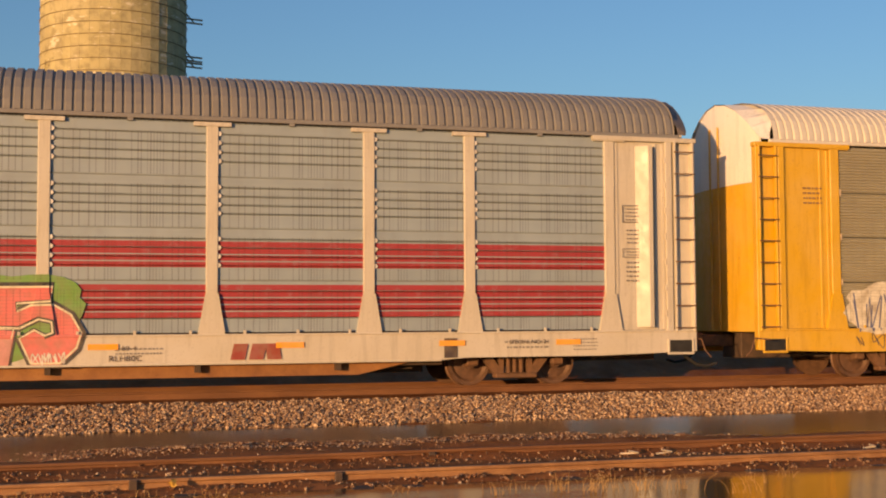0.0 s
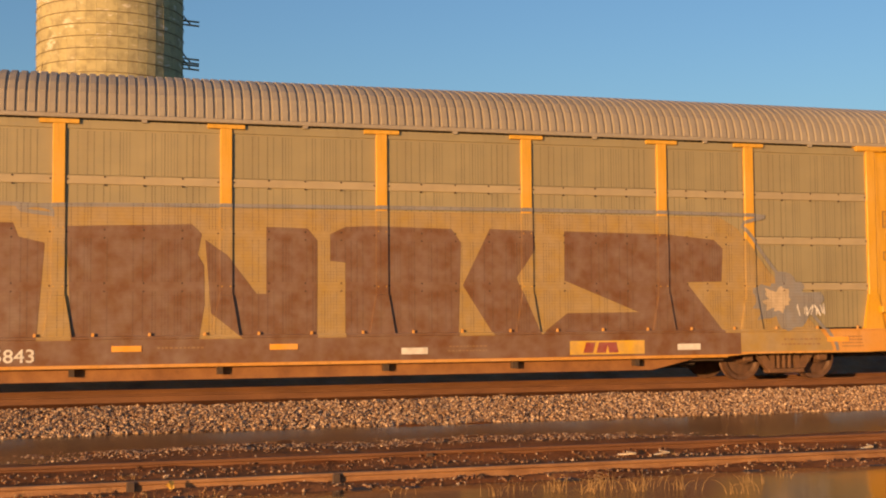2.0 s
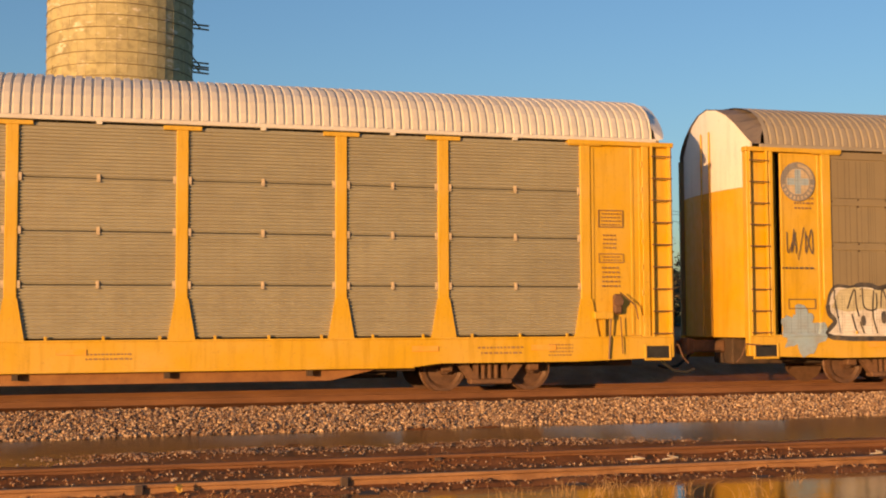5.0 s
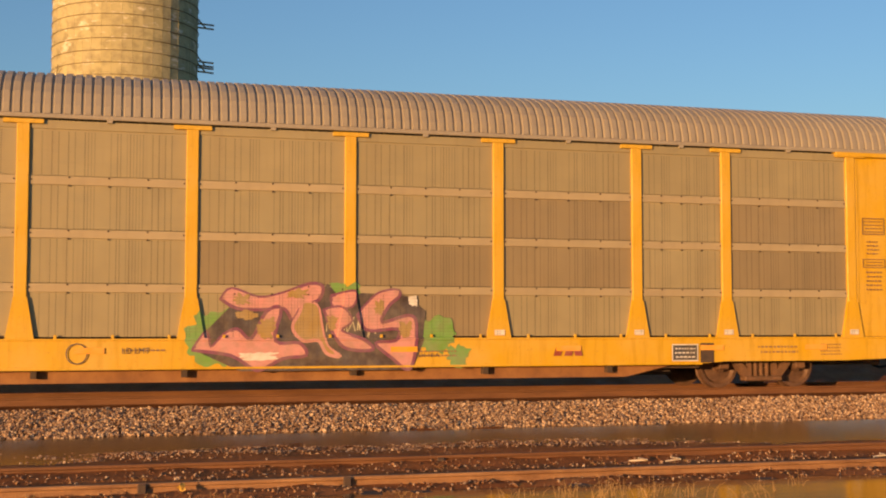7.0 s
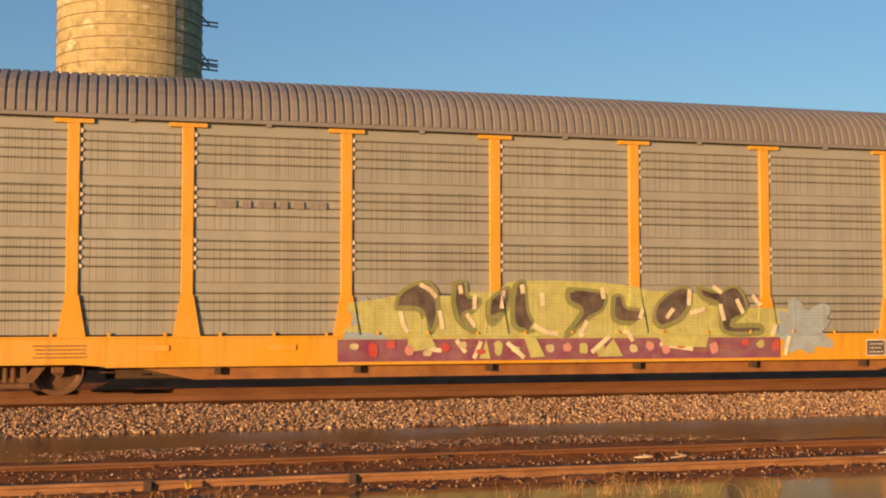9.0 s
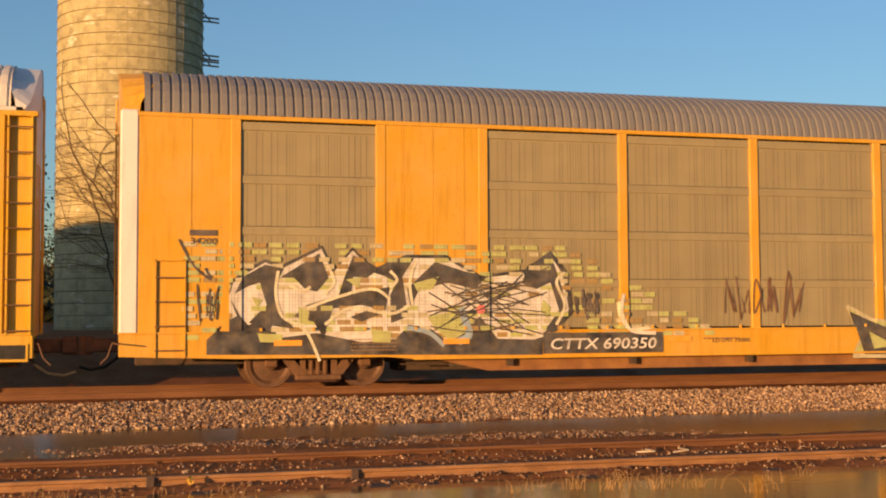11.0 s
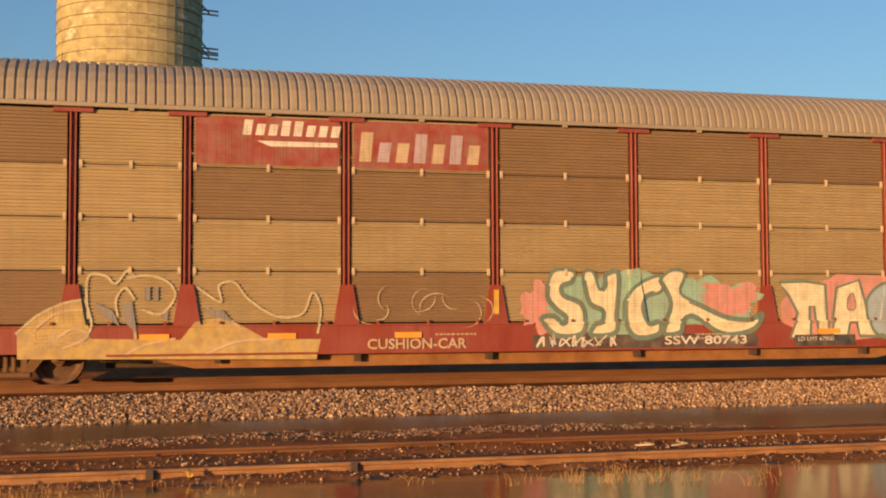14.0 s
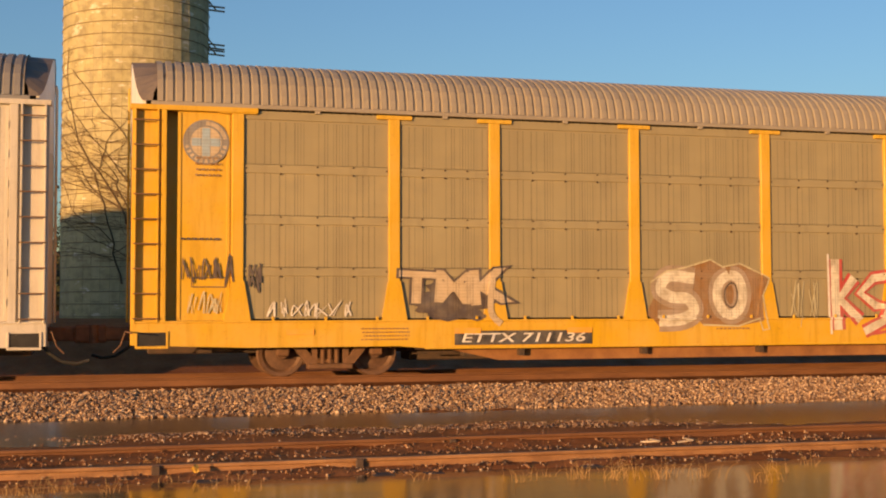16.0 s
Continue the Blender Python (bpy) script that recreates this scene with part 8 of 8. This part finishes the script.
    s.shape([(-5.85, 4.30), (-4.4, 4.30), (-4.4, 4.22), (-5.6, 4.20)], "white", 2, "sign_bar")
    s.words("CUSHION-CAR", -3.85, -2.0, 0.58, 0.76, "sand", 0.02, 6)
    s.words("LD.LMT.  67900", -12.8, -12.1, 2.50, 2.60, "white", 0.01, 3), s.words("NEW  11-76", -12.8, -12.15, 2.38, 2.46, "white", 0.01, 3), s.ring(-12.45, 1.6, 0.13, 0.15, "sand", 3)
    s.frame_box(12.06, 12.62, 3.1, 3.5, "white", 0.02), s.bars(12.1, 12.58, 3.14, 3.46, 4, "white", 3)
    s.plate(-12.6, -12.15, 1.22, 1.40, "orange", 3, "spray_patch"), s.plate(-11.85, -11.75, 1.1, 1.5, "orange", 4, "spray_patch"), s.plate(-1.46, -1.36, 1.2, 1.65, "orange", 4, "spray_patch")
    s.plate(-11.9, -11.35, 0.64, 0.84, REFLECT, 6, "warning_plate"), s.reflectors(11, (4, 5)), s.notices(100, "sand", False)


def art_k():
    s = Side(car_k, "flat")
    for line, wide, layer in (("ink", 0.21, 2), ("teal", 0.15, 3)):
        s.stroke([(9.59, 1.76), (9.66, 1.42), (9.83, 1.37), (10.01, 1.84)], wide, line, layer, "spray_lettering", "small pale teal spray lettering", sharp=True), s.stroke([(10.17, 1.57), (10.35, 1.36), (10.63, 1.53)], wide, line, layer, "spray_lettering", sharp=True), s.stroke([(10.39, 1.44), (10.36, 1.23), (10.54, 1.11)], wide, line, layer, "spray_lettering", sharp=True)
    s.plate(5.3, 6.43, 0.57, 0.79, "black", 5, "emblem_ground"), s.logo_blocks(5.45, 6.3, 0.61, 0.75, "white")
    for line, wide, layer in (("red", 0.34, 2), ("chalk", 0.19, 3)):
        s.stroke([(0.13, 2.21), (0.13, 1.43), (0.16, 0.79)], wide, line, layer, "spray_lettering", sharp=True), s.stroke([(0.57, 1.84), (0.23, 1.41), (0.68, 0.99)], wide, line, layer, "spray_lettering", sharp=True)
        s.stroke([(1.45, 1.89), (1.01, 1.83), (0.70, 1.53), (1.08, 1.27), (1.33, 1.24), (1.20, 0.96), (0.75, 0.75)], wide * 0.85, line, layer, "spray_lettering", sharp=True)
        s.stroke([(1.47, 1.66), (2.81, 1.90)], wide * 0.85, line, layer, "spray_lettering", sharp=True), s.stroke([(2.08, 1.74), (1.93, 0.69)], wide * 0.8, line, layer, "spray_lettering", sharp=True)
        s.stroke([(3.15, 1.69), (2.64, 1.66), (2.41, 1.27), (2.64, 0.98), (3.09, 1.10)], wide * 0.8, line, layer, "spray_lettering", sharp=True)
        s.stroke([(3.41, 2.02), (3.27, 1.32), (3.26, 0.89)], wide * 0.8, line, layer, "spray_lettering", sharp=True), s.stroke([(3.95, 2.18), (3.93, 0.67)], wide * 0.8, line, layer, "spray_lettering", sharp=True), s.stroke([(3.32, 1.42), (3.90, 1.48)], wide * 0.8, line, layer, "spray_lettering", sharp=True)
    s.stroke([(0.89, 0.70), (1.35, 0.78), (1.58, 1.01)], 0.06, "red", 4), s.stroke([(2.35, 0.74), (2.92, 0.84), (3.26, 0.98)], 0.05, "red", 4), s.stroke([(-0.03, 2.31), (0.00, 0.71)], 0.05, "white", 4)
    s.shape([(-3.57, 1.93), (-3.23, 2.01), (-2.63, 2.18), (-2.37, 2.04), (-2.00, 2.11), (-1.60, 1.94), (-1.37, 1.82), (-1.53, 1.48), (-1.51, 0.98), (-2.07, 0.88), (-2.83, 0.91), (-3.22, 1.28), (-3.71, 0.84), (-4.00, 1.14)], "faint", 0, label="faded brown-red spray ground")
    s.stroke([(-3.91, 1.73), (-3.57, 1.95), (-3.23, 2.01), (-2.63, 2.18), (-2.37, 2.04), (-2.00, 2.11), (-1.60, 1.94), (-1.37, 1.82), (-1.53, 1.48), (-1.45, 1.03), (-1.39, 0.82), (-1.53, 0.80), (-1.61, 1.03), (-2.07, 0.88), (-2.83, 0.91)], 0.03, "pale", 4, sharp=True)
    for line, wide, layer in (("dust", 0.42, 2), ("chalk", 0.22, 3)):
        s.stroke([(-2.98, 1.81), (-3.52, 1.85), (-3.70, 1.61), (-3.47, 1.45), (-3.12, 1.41), (-3.00, 1.18), (-3.27, 1.02), (-3.76, 0.99)], wide, line, layer, "spray_lettering", "sand-coloured spray letter")
        s.stroke([(-2.23, 1.88), (-2.45, 1.73), (-2.48, 1.38), (-2.28, 1.11), (-2.02, 1.21), (-1.94, 1.53), (-2.04, 1.82), (-2.23, 1.88)], wide * 0.9, line, layer, "spray_lettering", "sand-coloured spray letter")
    s.stroke([(-2.21, 1.73), (-2.33, 1.58), (-2.31, 1.33), (-2.16, 1.25), (-2.06, 1.43), (-2.10, 1.68), (-2.21, 1.73)], 0.03, "ink", 4), s.scrawl(-0.94, -0.31, 1.02, 1.79, "pale", 41, 3, 0.02, 2), s.scrawl(4.37, 5.87, 1.26, 1.81, "pale", 42, 6, 0.02, 2), s.scrawl(4.43, 5.92, 0.98, 1.20, "pale", 43, 8, 0.02, 2)
    s.cloud(-8.8, -6.9, 1.0, 1.8, "ink", 4, 0, 0.4), s.tagged_piece("TMK", -8.9, -6.8, 1.35, 1.92, "sand", "ink", None, 0.6, 4, 0.03, "sand-coloured spray lettering over dark paint", None, 0.02)
    s.stroke([(-7.1, 1.9), (-7.15, 1.2), (-6.95, 0.95)], 0.12, "sand", 5)
    s.mark_plate("ETTX 711136", -7.85, -5.15, 0.57, 0.83), s.emblem(-12.36, 4.17)
    s.bars(-12.8, -12.08, 2.42, 2.54, 1, "ink", 3, 2), s.scrawl(-12.8, -11.9, 1.75, 2.15, "ink", 5, 5, 0.03), s.frame_box(-12.6, -12.0, 1.62, 1.80, "ink", 0.016), s.scrawl(-12.7, -12.0, 1.15, 1.55, "pale", 9, 4, 0.025, 1), s.scrawl(-11.6, -11.4, 1.6, 2.1, "ink", 7, 2, 0.03)
    s.scrawl(-11.35, -9.75, 1.1, 1.4, "white", 6, 7, 0.025)
    s.ring(10.6, 1.85, 0.12, 0.15, "ink", 3)
    s.data_box(7.94, 8.43), s.reflectors(12), s.notices(110)


def art_l():
    s = Side(car_l, "silver")
    s.notices(120, "grey"), s.reflectors(13)
    s.stroke([(12.3, 1.9), (12.55, 1.6), (12.5, 1.35)], 0.05, "ink", 3)


for draw in (art_a, art_b, art_c, art_d, art_e, art_f, art_g, art_h, art_i, art_j, art_k, art_l):
    draw()


# ---- movement ----
def motions():
    """The train rolls past at a steady speed; every wheelset turns with it."""
    for car, i, shift in TRAIN:
        walk(car, [(t, pose(centre_at(i, t, shift + ahead), 0, 0)) for t, ahead in RUN])
    turn = math.degrees(SPEED / 0.42)
    times = [k / FPS for k in range(int(16 * FPS) + 1)]
    for w, a in WHEELS:
        walk(w, [(t, pose(a, 0, 0.40, 0, (turn * t) % 360.0, 0)) for t in times])


motions()
